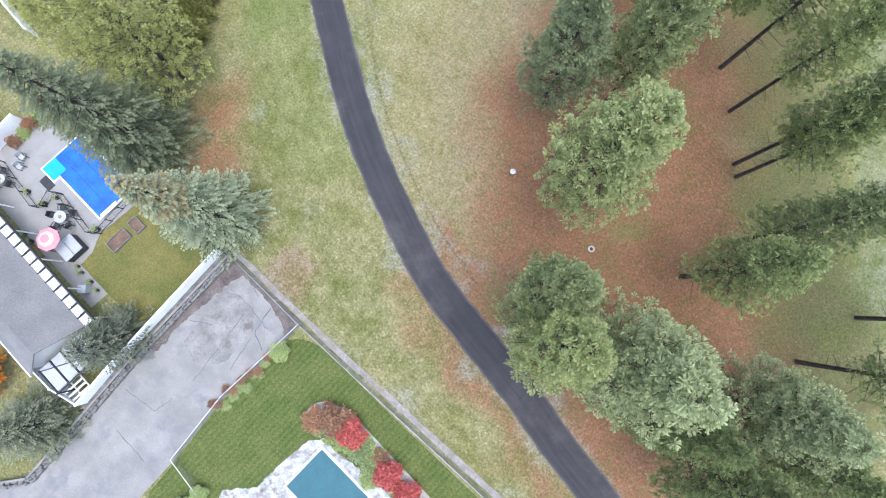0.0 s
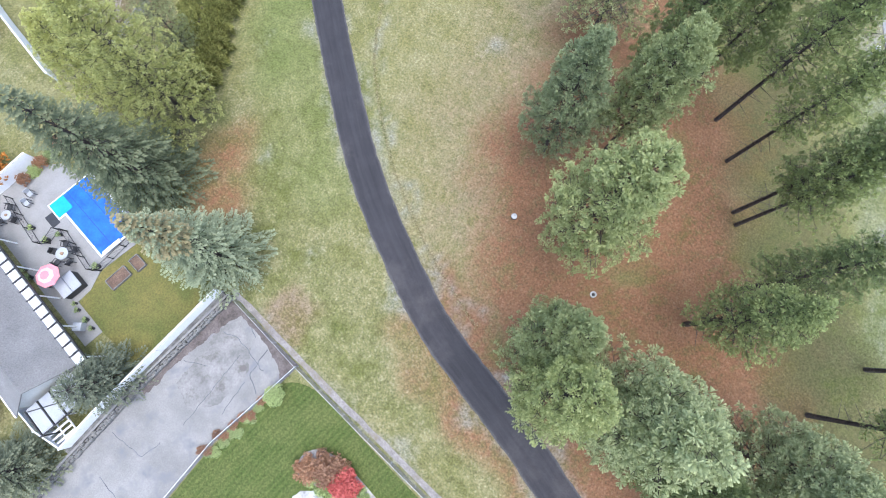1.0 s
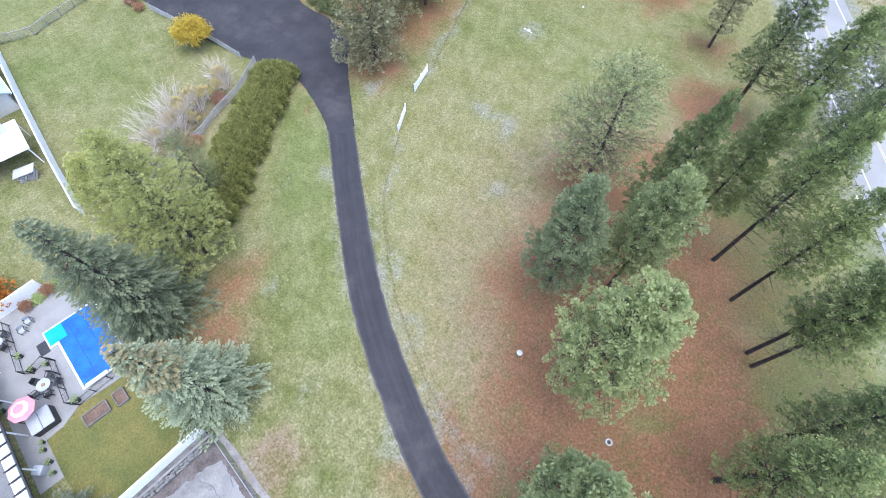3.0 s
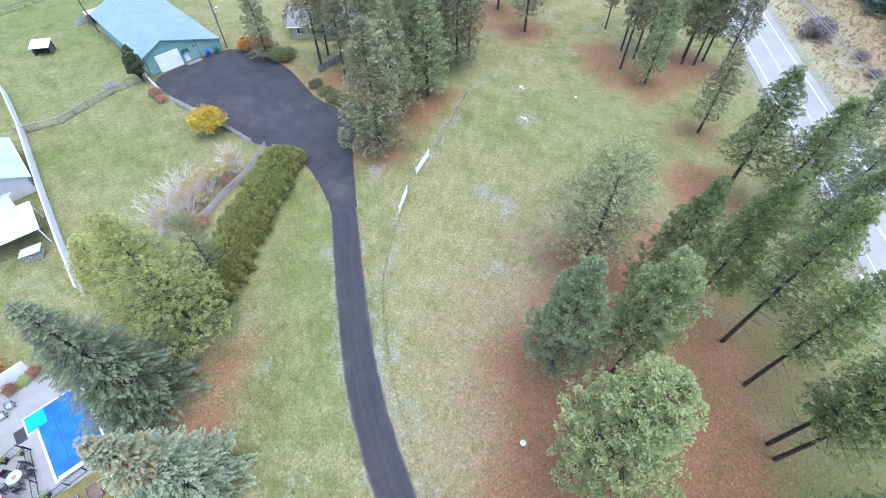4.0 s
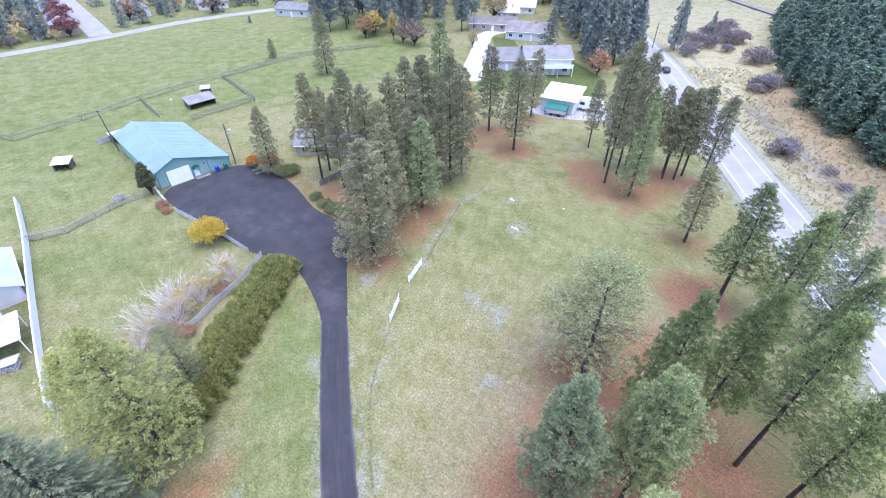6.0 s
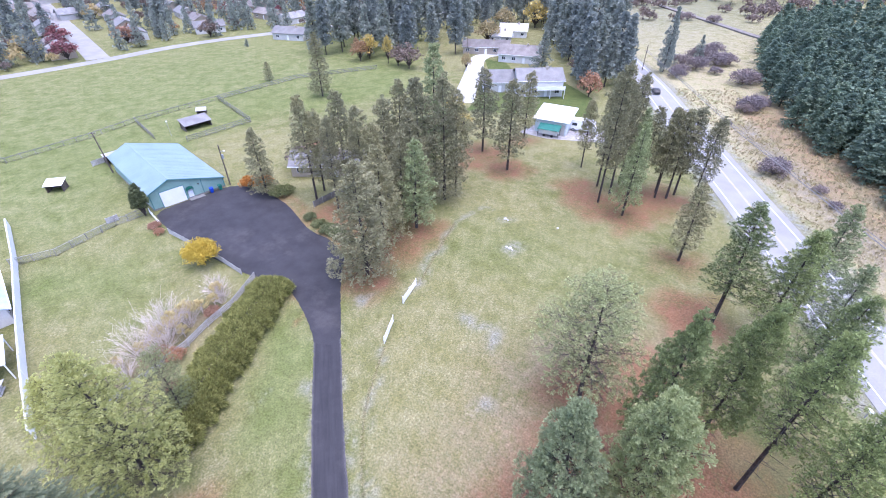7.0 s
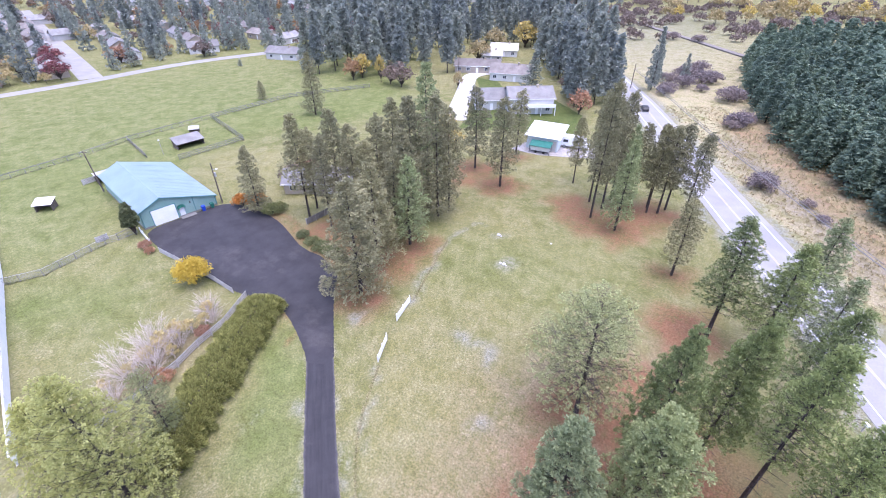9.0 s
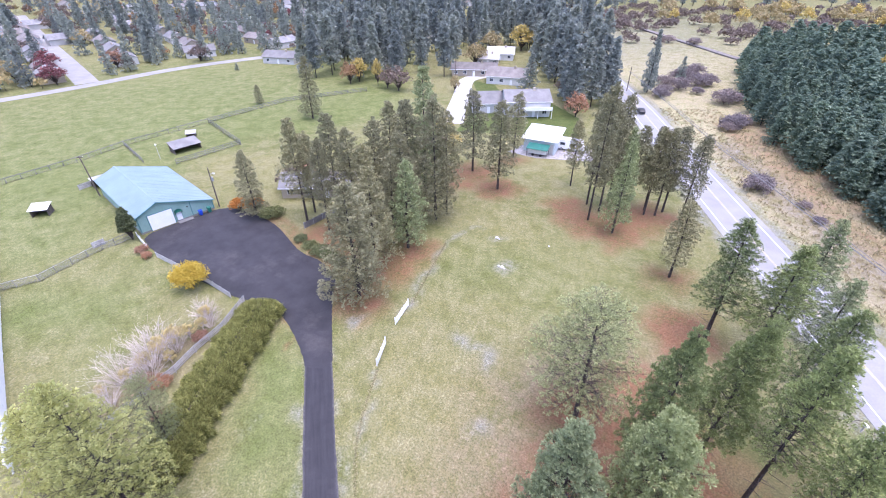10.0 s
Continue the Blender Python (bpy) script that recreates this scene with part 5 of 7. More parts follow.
# stumps, covers and stones in the meadow
stump = thing("tree_stump", pose(6.58, 13.42, 0), "pale sawn tree stump in rust needle litter", "stump")
part("stump_side", rod(bmesh.new(), (0, 0, -0.2), (0, 0, 0.22), 0.36, 0.31, 14), M_BARK, stump)
part("cut_face", rod(bmesh.new(), (0, 0, 0.22), (0, 0, 0.235), 0.3, 0.29, 14), M_STONE, stump, "pale cut face")
ring = bmesh.new()
for i in range(16):
    a0, a1 = 2 * math.pi * i / 16, 2 * math.pi * (i + 1) / 16
    v = [ring.verts.new((r * math.cos(a), r * math.sin(a), z)) for a in (a0, a1) for r, z in ((0.2, 0.0), (0.2, 0.18), (0.31, 0.18), (0.31, 0.0))]
    for q in range(3):
        ring.faces.new((v[q], v[q + 1], v[q + 5], v[q + 4]))
well = thing("concrete_ring", pose(14.34, 5.73, 0), "pale concrete ring set in needle litter", "ring")
part("rim", ring, M_STONE, well)
part("lid", rod(bmesh.new(), (0, 0, 0.02), (0, 0, 0.1), 0.17, 0.12, 12), M_BLACK, well)


def stone(x, y, r, seed, label, group):
    bm = bmesh.new()
    bmesh.ops.create_icosphere(bm, subdivisions=2, radius=r)
    for v in bm.verts:
        v.co *= 1 + 0.25 * noise.noise(v.co * 2.2 / r + Vector((seed, 0, 0)))
        v.co.z = v.co.z * 0.6 + r * 0.25
    ob = part("stone", bm, M_STONE)
    ob.location = (x, y, 0)
    return tagged(ob, label, "stone", group)


for i, (x, y, r) in enumerate(((9.55, 62.9, 0.33), (9.05, 63.3, 0.2), (9.9, 62.5, 0.16), (9.4, 71.8, 0.33), (9.8, 71.4, 0.18), (18.4, 69.2, 0.2))):
    stone(x, y, r, i, "pale grey field stone in the meadow grass", "meadow stones")

# ---- hedge and shrubs by the drive ----
def hedge(line, width, height, leaves, seed):
    ob = thing("hedge", pose(0, 0, 0), "clipped olive-green arborvitae hedge beside the driveway", "hedge")
    rng = np.random.default_rng(seed)
    p = rounded([(x, y, 0) for x, y in line], False, 2)
    ln = np.cumsum([0] + [(b - a).length for a, b in zip(p, p[1:])])
    pts = [tuple(p[0].lerp(p[1], 0.6).to_2d())] + [tuple(q.to_2d()) for q in p[1:-1]] + [tuple(p[-1].lerp(p[-2], 0.8).to_2d())]
    part("core", ribbon(pts, width - 0.9, 0.0, height - 0.45), M_DARKWOOD, ob)
    s = rng.uniform(0, ln[-1], leaves)
    i = np.clip(np.searchsorted(ln, s) - 1, 0, len(p) - 2)
    P = np.array([tuple(q) for q in p])
    f = ((s - ln[i]) / (ln[i + 1] - ln[i]))[:, None]
    c = P[i] * (1 - f) + P[i + 1] * f
    d = P[i + 1] - P[i]
    d /= np.linalg.norm(d, axis=1, keepdims=True)
    side = np.stack([-d[:, 1], d[:, 0], np.zeros(leaves)], 1)
    a = rng.uniform(0, math.pi, leaves)
    end = np.minimum(1.0, 0.35 + np.minimum(s, ln[-1] - s) / 1.6)
    lump = 1 + 0.10 * np.sin(s * 0.9 + 1) + 0.13 * np.sin(s * 3.1) + 0.10 * np.sin(s * 5.7 + 2 * np.cos(a)) + rng.uniform(-0.12, 0.05, leaves)
    hw = width / 2 * lump * end
    q = np.sign(np.cos(a)) * np.abs(np.cos(a)) ** 0.6
    zz = np.sin(a) ** 0.38
    c = c + side * (q * hw)[:, None]
    c[:, 2] = zz * height * (0.86 + 0.14 * lump) * (0.55 + 0.45 * end)
    n = side * q[:, None] * 0.8 + np.array([0, 0, 1.0]) * (0.35 + zz[:, None] * 0.7)
    n /= np.linalg.norm(n, axis=1, keepdims=True)
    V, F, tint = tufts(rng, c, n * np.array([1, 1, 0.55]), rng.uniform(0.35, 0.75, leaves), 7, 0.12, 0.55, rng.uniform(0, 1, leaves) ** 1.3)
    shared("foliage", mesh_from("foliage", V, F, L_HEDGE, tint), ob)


hedge([(-25.8, 52.3), (-26.1, 48.5), (-26.7, 43.0), (-27.3, 37.0), (-27.7, 31.0), (-27.7, 25.5)], 5.0, 1.75, 15000, 5)
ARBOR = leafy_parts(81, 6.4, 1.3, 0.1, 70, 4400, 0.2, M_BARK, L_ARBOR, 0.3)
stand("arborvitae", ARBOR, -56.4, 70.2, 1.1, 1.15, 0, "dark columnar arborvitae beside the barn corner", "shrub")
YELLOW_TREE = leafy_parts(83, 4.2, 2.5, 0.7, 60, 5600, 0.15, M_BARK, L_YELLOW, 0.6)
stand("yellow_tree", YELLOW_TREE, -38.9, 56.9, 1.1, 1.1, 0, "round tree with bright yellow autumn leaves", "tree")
BARE_A = twig_parts(85, 4.2, 3.2, 30, 16, M_GREYTWIG)
BARE_B = twig_parts(86, 3.0, 1.8, 30, 14, M_GREYTWIG)
for x, y, s, g in ((-36.4, 41.0, 1.0, BARE_A), (-37.2, 43.6, 0.8, BARE_A), (-38.4, 38.4, 0.9, BARE_A), (-35.4, 38.6, 0.8, BARE_A), (-34.6, 43.6, 0.7, BARE_A), (-33.2, 49.6, 1.0, BARE_B), (-32.2, 48.2, 0.7, BARE_B), (-37.8, 34.8, 0.9, BARE_B)):
    stand("bare_shrub", g, x, y, s * 1.2, s * 1.15, x * 40, "leafless pale grey shrub beside the rail fence", "shrub", "bare shrubs by the fence")
GOLD_BUSH = leafy_parts(87, 3.2, 1.1, 0.5, 14, 900, 0.13, M_GREYTWIG, L_STRAWLEAF, 0.7)
RUST_BUSH = leafy_parts(88, 1.3, 1.2, 0.2, 14, 1100, 0.12, M_GREYTWIG, L_RUST, 0.5)
for x, y, s in ((-35.0, 44.6, 1.2), (-36.0, 42.6, 1.2), (-34.0, 46.0, 0.9), (-39.6, 36.2, 0.7), (-34.2, 41.6, 0.8), (-36.8, 40.6, 1.0), (-33.0, 47.6, 0.8), (-37.6, 38.4, 0.9), (-40.6, 33.6, 0.7), (-33.4, 49.8, 0.9)):
    stand("gold_shrub", GOLD_BUSH, x, y, s, s, x * 90, "sparse shrub with a few pale yellow leaves", "shrub", "bare shrubs by the fence")
for x, y, s in ((-32.4, 45.8, 1.0), (-33.6, 38.0, 1.1), (-35.6, 38.6, 0.9), (-52.3, 66.2, 1.0), (-50.6, 64.6, 0.8), (-31.0, 33.5, 0.9)):
    stand("russet_shrub", RUST_BUSH, x, y, s, s, x * 70, "low russet shrub with dry autumn leaves", "shrub", "russet shrubs")
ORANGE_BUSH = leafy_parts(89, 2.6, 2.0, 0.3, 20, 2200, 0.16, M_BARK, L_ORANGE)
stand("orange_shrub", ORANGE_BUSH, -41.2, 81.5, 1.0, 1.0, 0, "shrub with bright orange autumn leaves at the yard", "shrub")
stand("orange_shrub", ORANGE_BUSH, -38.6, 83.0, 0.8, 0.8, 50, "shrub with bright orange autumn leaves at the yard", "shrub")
CEDAR = leafy_parts(90, 2.0, 1.7, 0.15, 26, 1700, 0.15, M_BARK, L_JUNIPER, 0.3)
for x, y, s, z in ((-34.2, 78.2, 1.1, 1.2), (-33.0, 79.4, 0.9, 1.0), (-19.6, 65.4, 1.0, 0.55), (-21.4, 66.6, 1.1, 0.6), (-17.6, 63.6, 0.8, 0.5), (-23.6, 68.2, 0.9, 0.6), (-26.0, 70.5, 0.8, 0.5)):
    stand("juniper", CEDAR, x, y, s, z, x * 33, "low dark green juniper at the yard's edge", "shrub", "junipers at the yard")


# ---- houses ----
def house(name, x, y, turn, length, width, eave, ridge, roof, wall, label, windows=4, group="", chimney=True, detail=True):
    """A gable-roofed house, ridge along local x, front on local -y."""
    ob = thing(name, pose(x, y, 0, 0, 0, turn), label, "house", group)
    L, W = length / 2, width / 2
    bm = gable(bmesh.new(), [(-W, -0.1), (-W, eave), (0, ridge - 0.12), (W, eave), (W, -0.1)], -L, L)
    bm.transform(pose(0, 0, 0, 0, 0, 90))
    part("wall", bm, wall, ob)
    o, dz = 0.5, (ridge - eave) / W
    for s in (-1, 1):
        bm = bmesh.new()
        v = [(0, ridge), (s * (W + o), eave - dz * o), (s * (W + o), eave - dz * o + 0.14), (0, ridge + 0.14)]
        gable(bm, v, -L - o, L + o)
        bm.transform(pose(0, 0, 0, 0, 0, 90))
        rf = part("roof", bm, roof, ob)
        if detail:
            bm = gable(bmesh.new(), [(s * (W + o), eave - dz * o - 0.02), (s * (W + o + 0.12), eave - dz * o - 0.02), (s * (W + o + 0.12), eave - dz * o + 0.12), (s * (W + o), eave - dz * o + 0.12)], -L - o, L + o)
            bm.transform(pose(0, 0, 0, 0, 0, 90))
            part("gutter", bm, M_WHITE, rf)
    if chimney:
        part("chimney", boxed(L * 0.3, L * 0.3 + 0.7, -0.9, -0.2, eave, ridge + 0.7), M_TANWALL, ob)
    for i in range(windows):
        for s in (-1, 1):
            cx = -L + length * (i + 0.5) / windows
            y0, y1 = (-W - 0.03, -W + 0.05) if s < 0 else (W - 0.05, W + 0.03)
            if s < 0 and i == windows // 2:
                part("door", boxed(cx - 0.45, cx + 0.45, y0, y1, 0.0, 2.05), M_WHITE, ob)
                continue
            wi = part("window", boxed(cx - 0.7, cx + 0.7, y0, y1, 0.95, 2.1), M_WHITE, ob)
            yy = (y0 - 0.012, y0) if s < 0 else (y1, y1 + 0.012)
            part("pane", boxed(cx - 0.62, cx - 0.03, *yy, 1.02, 2.03), M_GLASS, wi)
            part("pane", boxed(cx + 0.03, cx + 0.62, *yy, 1.02, 2.03), M_GLASS, wi)
    return ob


def cover_material():
    m, n, l, p = nodes_of("translucent_sheet")
    p.inputs["Base Color"].default_value = (0.82, 0.83, 0.85, 1)
    p.inputs["Roughness"].default_value = 0.4
    tr = n.new("ShaderNodeBsdfTranslucent")
    tr.inputs["Color"].default_value = (0.85, 0.86, 0.88, 1)
    mx = n.new("ShaderNodeMixShader")
    mx.inputs[0].default_value = 0.55
    l.new(p.outputs[0], mx.inputs[1])
    l.new(tr.outputs[0], mx.inputs[2])
    l.new(mx.outputs[0], n["Material Output"].inputs["Surface"])
    return m


M_COVER = cover_material()
# the neighbour's house by the pool
D1 = Vector((-0.715, 0.70))
D2 = Vector((-0.70, -0.715))
E0 = Vector((-32.65, -2.55))
c = E0 + D1 * 10.5 + D2 * 3.15
nb = house("house", c.x, c.y, 135.6, 19.6, 5.3, 2.9, 5.0, M_NEARROOF, M_HOUSEWALL, "white house with a grey shingle gable roof beside the pool terrace", 5)
cover = thing("patio_cover", pose(*(E0 + D2 * 0.0), 0, 0, 0, 135.6), "white translucent patio cover with black beams", "patio cover")
for i in range(17):
    x = 0.2 + i * 1.15
    part("cover_panel", boxed(x, x + 0.92, -0.8, 0.15, 2.62, 2.65), M_COVER, cover)
    part("beam", boxed(x + 0.96, x + 1.06, -0.9, 0.15, 2.58, 2.72), M_BLACK, cover)
part("front_beam", boxed(0.1, 19.8, -1.0, -0.9, 2.52, 2.7), M_BLACK, cover)
for i in range(6):
    part("post", boxed(0.3 + i * 3.8, 0.4 + i * 3.8, -0.98, -0.88, -0.05, 2.55), M_WHITE, cover)
pg = thing("pergola", pose(*E0, 0, 0, 0, 135.6), "black-beamed pergola with pale panels at the house's end", "pergola")
for i in range(5):
    part("beam", boxed(-2.6, 0.1, 0.5 + i * 1.25, 0.6 + i * 1.25, 2.5, 2.64), M_BLACK, pg)
    if i < 4:
        part("cover_panel", boxed(-2.5, 0.1, 0.64 + i * 1.25, 1.7 + i * 1.25, 2.53, 2.56), M_VINYL, pg)
part("front_beam", boxed(-2.7, -2.6, 0.4, 5.7, 2.48, 2.64), M_BLACK, pg)
part("brace", rod(bmesh.new(), (-2.6, 0.5, 2.6), (0, 5.6, 2.6), 0.05), M_BLACK, pg)
for y in (0.5, 5.6):
    part("post", boxed(-2.7, -2.6, y - 0.05, y + 0.05, -0.05, 2.5), M_BLACK, pg)

# the terrace, pool and its furniture
tagged(part("terrace", prism([(-35.9, 3.4), (-33.0, 0.6), (-34.4, -0.8), (-47.0, 11.5), (-46.0, 14.2), (-43.2, 17.2), (-40.5, 17.6), (-31.2, 11.8), (-29.9, 10.6), (-34.3, 6.5), (-34.9, 4.6)], -0.1, 0.05), M_PATIO), "pale grey concrete pool terrace", "terrace", kind="structure")
pool = thing("swimming_pool", pose(-36.72, 10.18, 0, 0, 0, -43.6), "L-shaped swimming pool under a bright blue cover", "swimming pool")
part("coping", boxed(-5.0, 3.25, -0.16, 4.4, 0.0, 0.10, 0.03), M_WHITE, pool, "white pool coping")
part("coping", boxed(-5.0, -2.9, -0.9, -0.16, 0.0, 0.098, 0.03), M_WHITE, pool)
part("cover", boxed(-4.85, 3.05, 0.05, 4.2, 0.06, 0.112), M_BLUECOVER, pool, "bright blue pool cover")
for y in (1.4, 2.8):
    part("seam", boxed(-4.85, 3.05, y - 0.04, y + 0.04, 0.112, 0.12), M_BLUEPLASTIC, pool)
part("step", boxed(-4.85, -3.05, -0.75, 0.9, 0.06, 0.118), M_AQUA, pool, "aqua entry step")
part("reel", rod(bmesh.new(), (3.3, 0.4, 0.4), (3.3, 2.4, 0.4), 0.2, None, 10), M_WHITE, pool, "white cover reel")
mat = tagged(part("door_mat", boxed(-0.75, 0.75, -0.45, 0.45, 0.05, 0.075, 0.01), M_BLACK), "black rubber mat on the terrace", "mat")
mat.matrix_world = pose(-40.1, 11.5, 0.0, 0, 0, -44)


def railing(line, label):
    ob = thing("railing", pose(*line[0], 0.05), label, "railing", "pool railings")
    o = Vector(line[0])
    for a, b in zip(line, line[1:]):
        a, b = Vector(a) - o, Vector(b) - o
        d = b - a
        for z in (0.12, 1.0):
            part("rail", rod(bmesh.new(), (*a, z), (*b, z), 0.03, None, 5), M_BLACK, ob)
        k = max(1, round(d.length / 1.6))
        for i in range(k + 1):
            p = a + d * i / k
            part("post", boxed(p.x - 0.04, p.x + 0.04, p.y - 0.04, p.y + 0.04, -0.02, 1.06), M_BLACK, ob)
        bm = bmesh.new()
        n = int(d.length / 0.16)
        for i in range(1, n):
            p = a + d * i / n
            rod(bm, (*p, 0.12), (*p, 1.0), 0.009, None, 3)
        part("balusters", bm, M_BLACK, ob)


railing([(-44.6, 13.6), (-43.2, 11.9), (-40.7, 9.0), (-39.8, 9.1), (-39.2, 10.5), (-38.4, 10.4), (-35.0, 6.5), (-34.2, 6.5), (-32.2, 9.0), (-31.0, 10.6)], "black metal railing round the pool")


def parasol(x, y, r, label):
    ob = thing("parasol", pose(x, y, 0.05), label, "parasol")
    part("base", rod(bmesh.new(), (0, 0, 0), (0, 0, 0.09), 0.3, 0.26, 14), M_BLACK, ob)
    part("pole", rod(bmesh.new(), (0, 0, 0.05), (0, 0, 2.5), 0.025), M_STEEL, ob)
    for z0, r0, r1, z1, m in ((2.05, r, r * 0.62, 2.27, M_PINK), (2.26, r * 0.66, r * 0.34, 2.42, M_PINKPALE), (2.41, r * 0.38, 0.03, 2.56, M_PINK)):
        part("canopy", rod(bmesh.new(), (0, 0, z0), (0, 0, z1), r0, r1, 8), m, ob, "faded pink canvas tier")
    for i in range(8):
        a = math.pi * 2 * i / 8
        part("rib", rod(bmesh.new(), (0, 0, 2.3), (r * math.cos(a), r * math.sin(a), 2.05), 0.012, None, 4), M_WHITE, ob)


parasol(-37.6, 5.6, 1.15, "pink octagonal parasol on the terrace")


def round_table(x, y, r, label):
    ob = thing("round_table", pose(x, y, 0.05), label, "table")
    part("tabletop", rod(bmesh.new(), (0, 0, 0.7), (0, 0, 0.74), r, None, 20), M_VINYL, ob)
    part("centre_piece", rod(bmesh.new(), (0, 0, 0.74), (0, 0, 0.8), r * 0.3, r * 0.25, 12), M_BROWNWOOD, ob)
    for i in range(4):
        a = math.pi * (i / 2 + 0.25)
        part("leg", rod(bmesh.new(), (0.75 * r * math.cos(a), 0.75 * r * math.sin(a), 0), (0.6 * r * math.cos(a), 0.6 * r * math.sin(a), 0.7), 0.025), M_BLACK, ob)


def patio_chair(x, y, turn, seat_mat, label):
    ob = thing("patio_chair", pose(x, y, 0.05, 0, 0, turn), label, "chair", "terrace chairs")
    part("seat", boxed(-0.27, 0.27, -0.27, 0.27, 0.4, 0.46, 0.02), seat_mat, ob)
    part("backrest", boxed(-0.27, 0.27, 0.24, 0.3, 0.46, 0.95, 0.02), seat_mat, ob)
    for sx in (-1, 1):
        part("armrest", boxed(sx * 0.3 - 0.03, sx * 0.3 + 0.03, -0.25, 0.28, 0.62, 0.66, 0.01), M_BLACK, ob)
        for sy in (-1, 1):
            part("leg", boxed(sx * 0.28 - 0.02, sx * 0.28 + 0.02, sy * 0.25 - 0.02, sy * 0.25 + 0.02, -0.01, 0.64), M_BLACK, ob)


round_table(-37.85, 8.0, 0.62, "round patio table with a brown centre piece")
round_table(-44.2, 11.7, 0.5, "round patio table beside the railing")
for i in range(5):
    a = 2 * math.pi * i / 5 + 0.4
    patio_chair(-37.85 + 1.0 * math.cos(a), 8.0 + 1.0 * math.sin(a), math.degrees(a) - 90, M_BLACK, "black patio chair at the round table")
for x, y, t in ((-44.9, 11.1, 120), (-43.6, 11.3, 250), (-44.3, 12.6, 0), (-38.6, 5.0, 150), (-37.0, 4.7, 200), (-38.7, 6.3, 80)):
    patio_chair(x, y, t, M_BLACK, "dark patio chair on the terrace")
for x, y, t in ((-42.6, 14.1, 45), (-42.7, 13.1, 45)):
    patio_chair(x, y, t, M_VINYL, "pale grey lounge chair on the terrace")
tub = thing("hot_tub", pose(-36.55, 4.95, 0.05, 0, 0, 46), "grey hot tub with a folding cover on the terrace", "hot tub")
part("body", boxed(-1.0, 1.0, -0.95, 0.95, 0.0, 0.85, 0.08), M_BLACK, tub)
for s in (-1, 1):
    part("cover", boxed(-1.0 if s < 0 else 0.02, -0.02 if s < 0 else 1.0, -0.98, 0.98, 0.86, 0.97, 0.04), M_VINYL, tub, "pale vinyl half cover")


def planter_bed(x, y, turn, lx, ly):
    ob = thing("raised_bed", pose(x, y, 0, 0, 0, turn), "timber-edged raised bed of bare soil", "raised bed", "raised beds")
    part("soil", boxed(-lx + 0.06, lx - 0.06, -ly + 0.06, ly - 0.06, 0.0, 0.22), M_DIRT, ob)
    for s in (-1, 1):
        part("board", boxed(-lx, lx, s * ly - 0.04, s * ly + 0.04, 0, 0.3, 0.01), M_FENCEGREY, ob)
        part("board", boxed(s * lx - 0.04, s * lx + 0.04, -ly + 0.05, ly - 0.05, 0, 0.3, 0.01), M_FENCEGREY, ob)


planter_bed(-32.3, 5.85, 47, 1.1, 0.62)
planter_bed(-30.7, 7.4, -43, 0.75, 0.5)


def pot(x, y, r, leaf_mesh):
    ob = thing("flower_pot", pose(x, y, 0.05), "dark flower pot with a small plant on the terrace", "flower pot", "flower pots")
    part("pot", rod(bmesh.new(), (0, 0, 0), (0, 0, r * 1.5), r * 0.75, r, 12), M_BLACK, ob)
    shared("plant", leaf_mesh, ob, Matrix.Translation((0, 0, r * 1.3)) @ Matrix.Scale(r * 1.5, 4))


POT_PLANT = leafy_parts(93, 1.0, 1.0, 0.1, 8, 260, 0.14, M_BARK, L_PALEGREEN)[1]
for x, y, r in ((-40.0, 9.4, 0.25), (-38.9, 10.0, 0.22), (-34.5, 6.9, 0.28), (-35.6, 2.6, 0.2), (-34.6, 1.7, 0.22), (-33.9, 0.9, 0.2), (-41.8, 10.6, 0.24), (-36.0, 3.2, 0.18), (-40.9, 5.6, 0.26), (-41.6, 6.4, 0.22)):
    pot(x, y, r, POT_PLANT)
box_ob = tagged(part("air_conditioner", boxed(-0.4, 0.4, -0.4, 0.4, 0.04, 0.8, 0.04), M_VINYL), "pale grey air conditioner unit on the terrace", "air conditioner")
box_ob.location = (-35.0, 1.0, 0)
tagged(part("yard_lawn", prism([(-35.7, 3.3), (-32.8, 0.4), (-28.6, -2.6), (-22.2, 4.6), (-25.5, 7.5), (-31.0, 9.6), (-34.2, 6.4)], -0.05, 0.02), surface("yellowed_lawn", (0.10, 0.11, 0.025), (0.175, 0.15, 0.042), 0.3, 6.0, 0.95, 0.5, 0.04, grain=0.35)), "yellowing mown back lawn", "lawn", kind="structure")

# the side yard clutter by the white fence
clutter = thing("storage_frame", pose(-34.2, -8.2, 0, 0, 0, 45), "white slatted storage frame beside the fence", "frame")
for i in range(4):
    part("slat", boxed(-1.1, 1.1, -0.8 + i * 0.5, -0.62 + i * 0.5, 1.2, 1.26), M_WHITE, clutter)
for sx in (-1.05, 0.0, 1.05):
    part("beam", boxed(sx - 0.05, sx + 0.05, -0.9, 0.95, 1.1, 1.2), M_WHITE, clutter)
for sx in (-1.05, 1.05):
    for sy in (-0.85, 0.9):
        part("post", boxed(sx - 0.05, sx + 0.05, sy - 0.05, sy + 0.05, -0.02, 1.1), M_WHITE, clutter)
wheelie_bin(-37.0, -6.2, M_BLUEPLASTIC, "blue plastic barrel bin in the side yard")
wheelie_bin(-36.6, -7.0, M_GREENPLASTIC, "green plastic bin in the side yard")

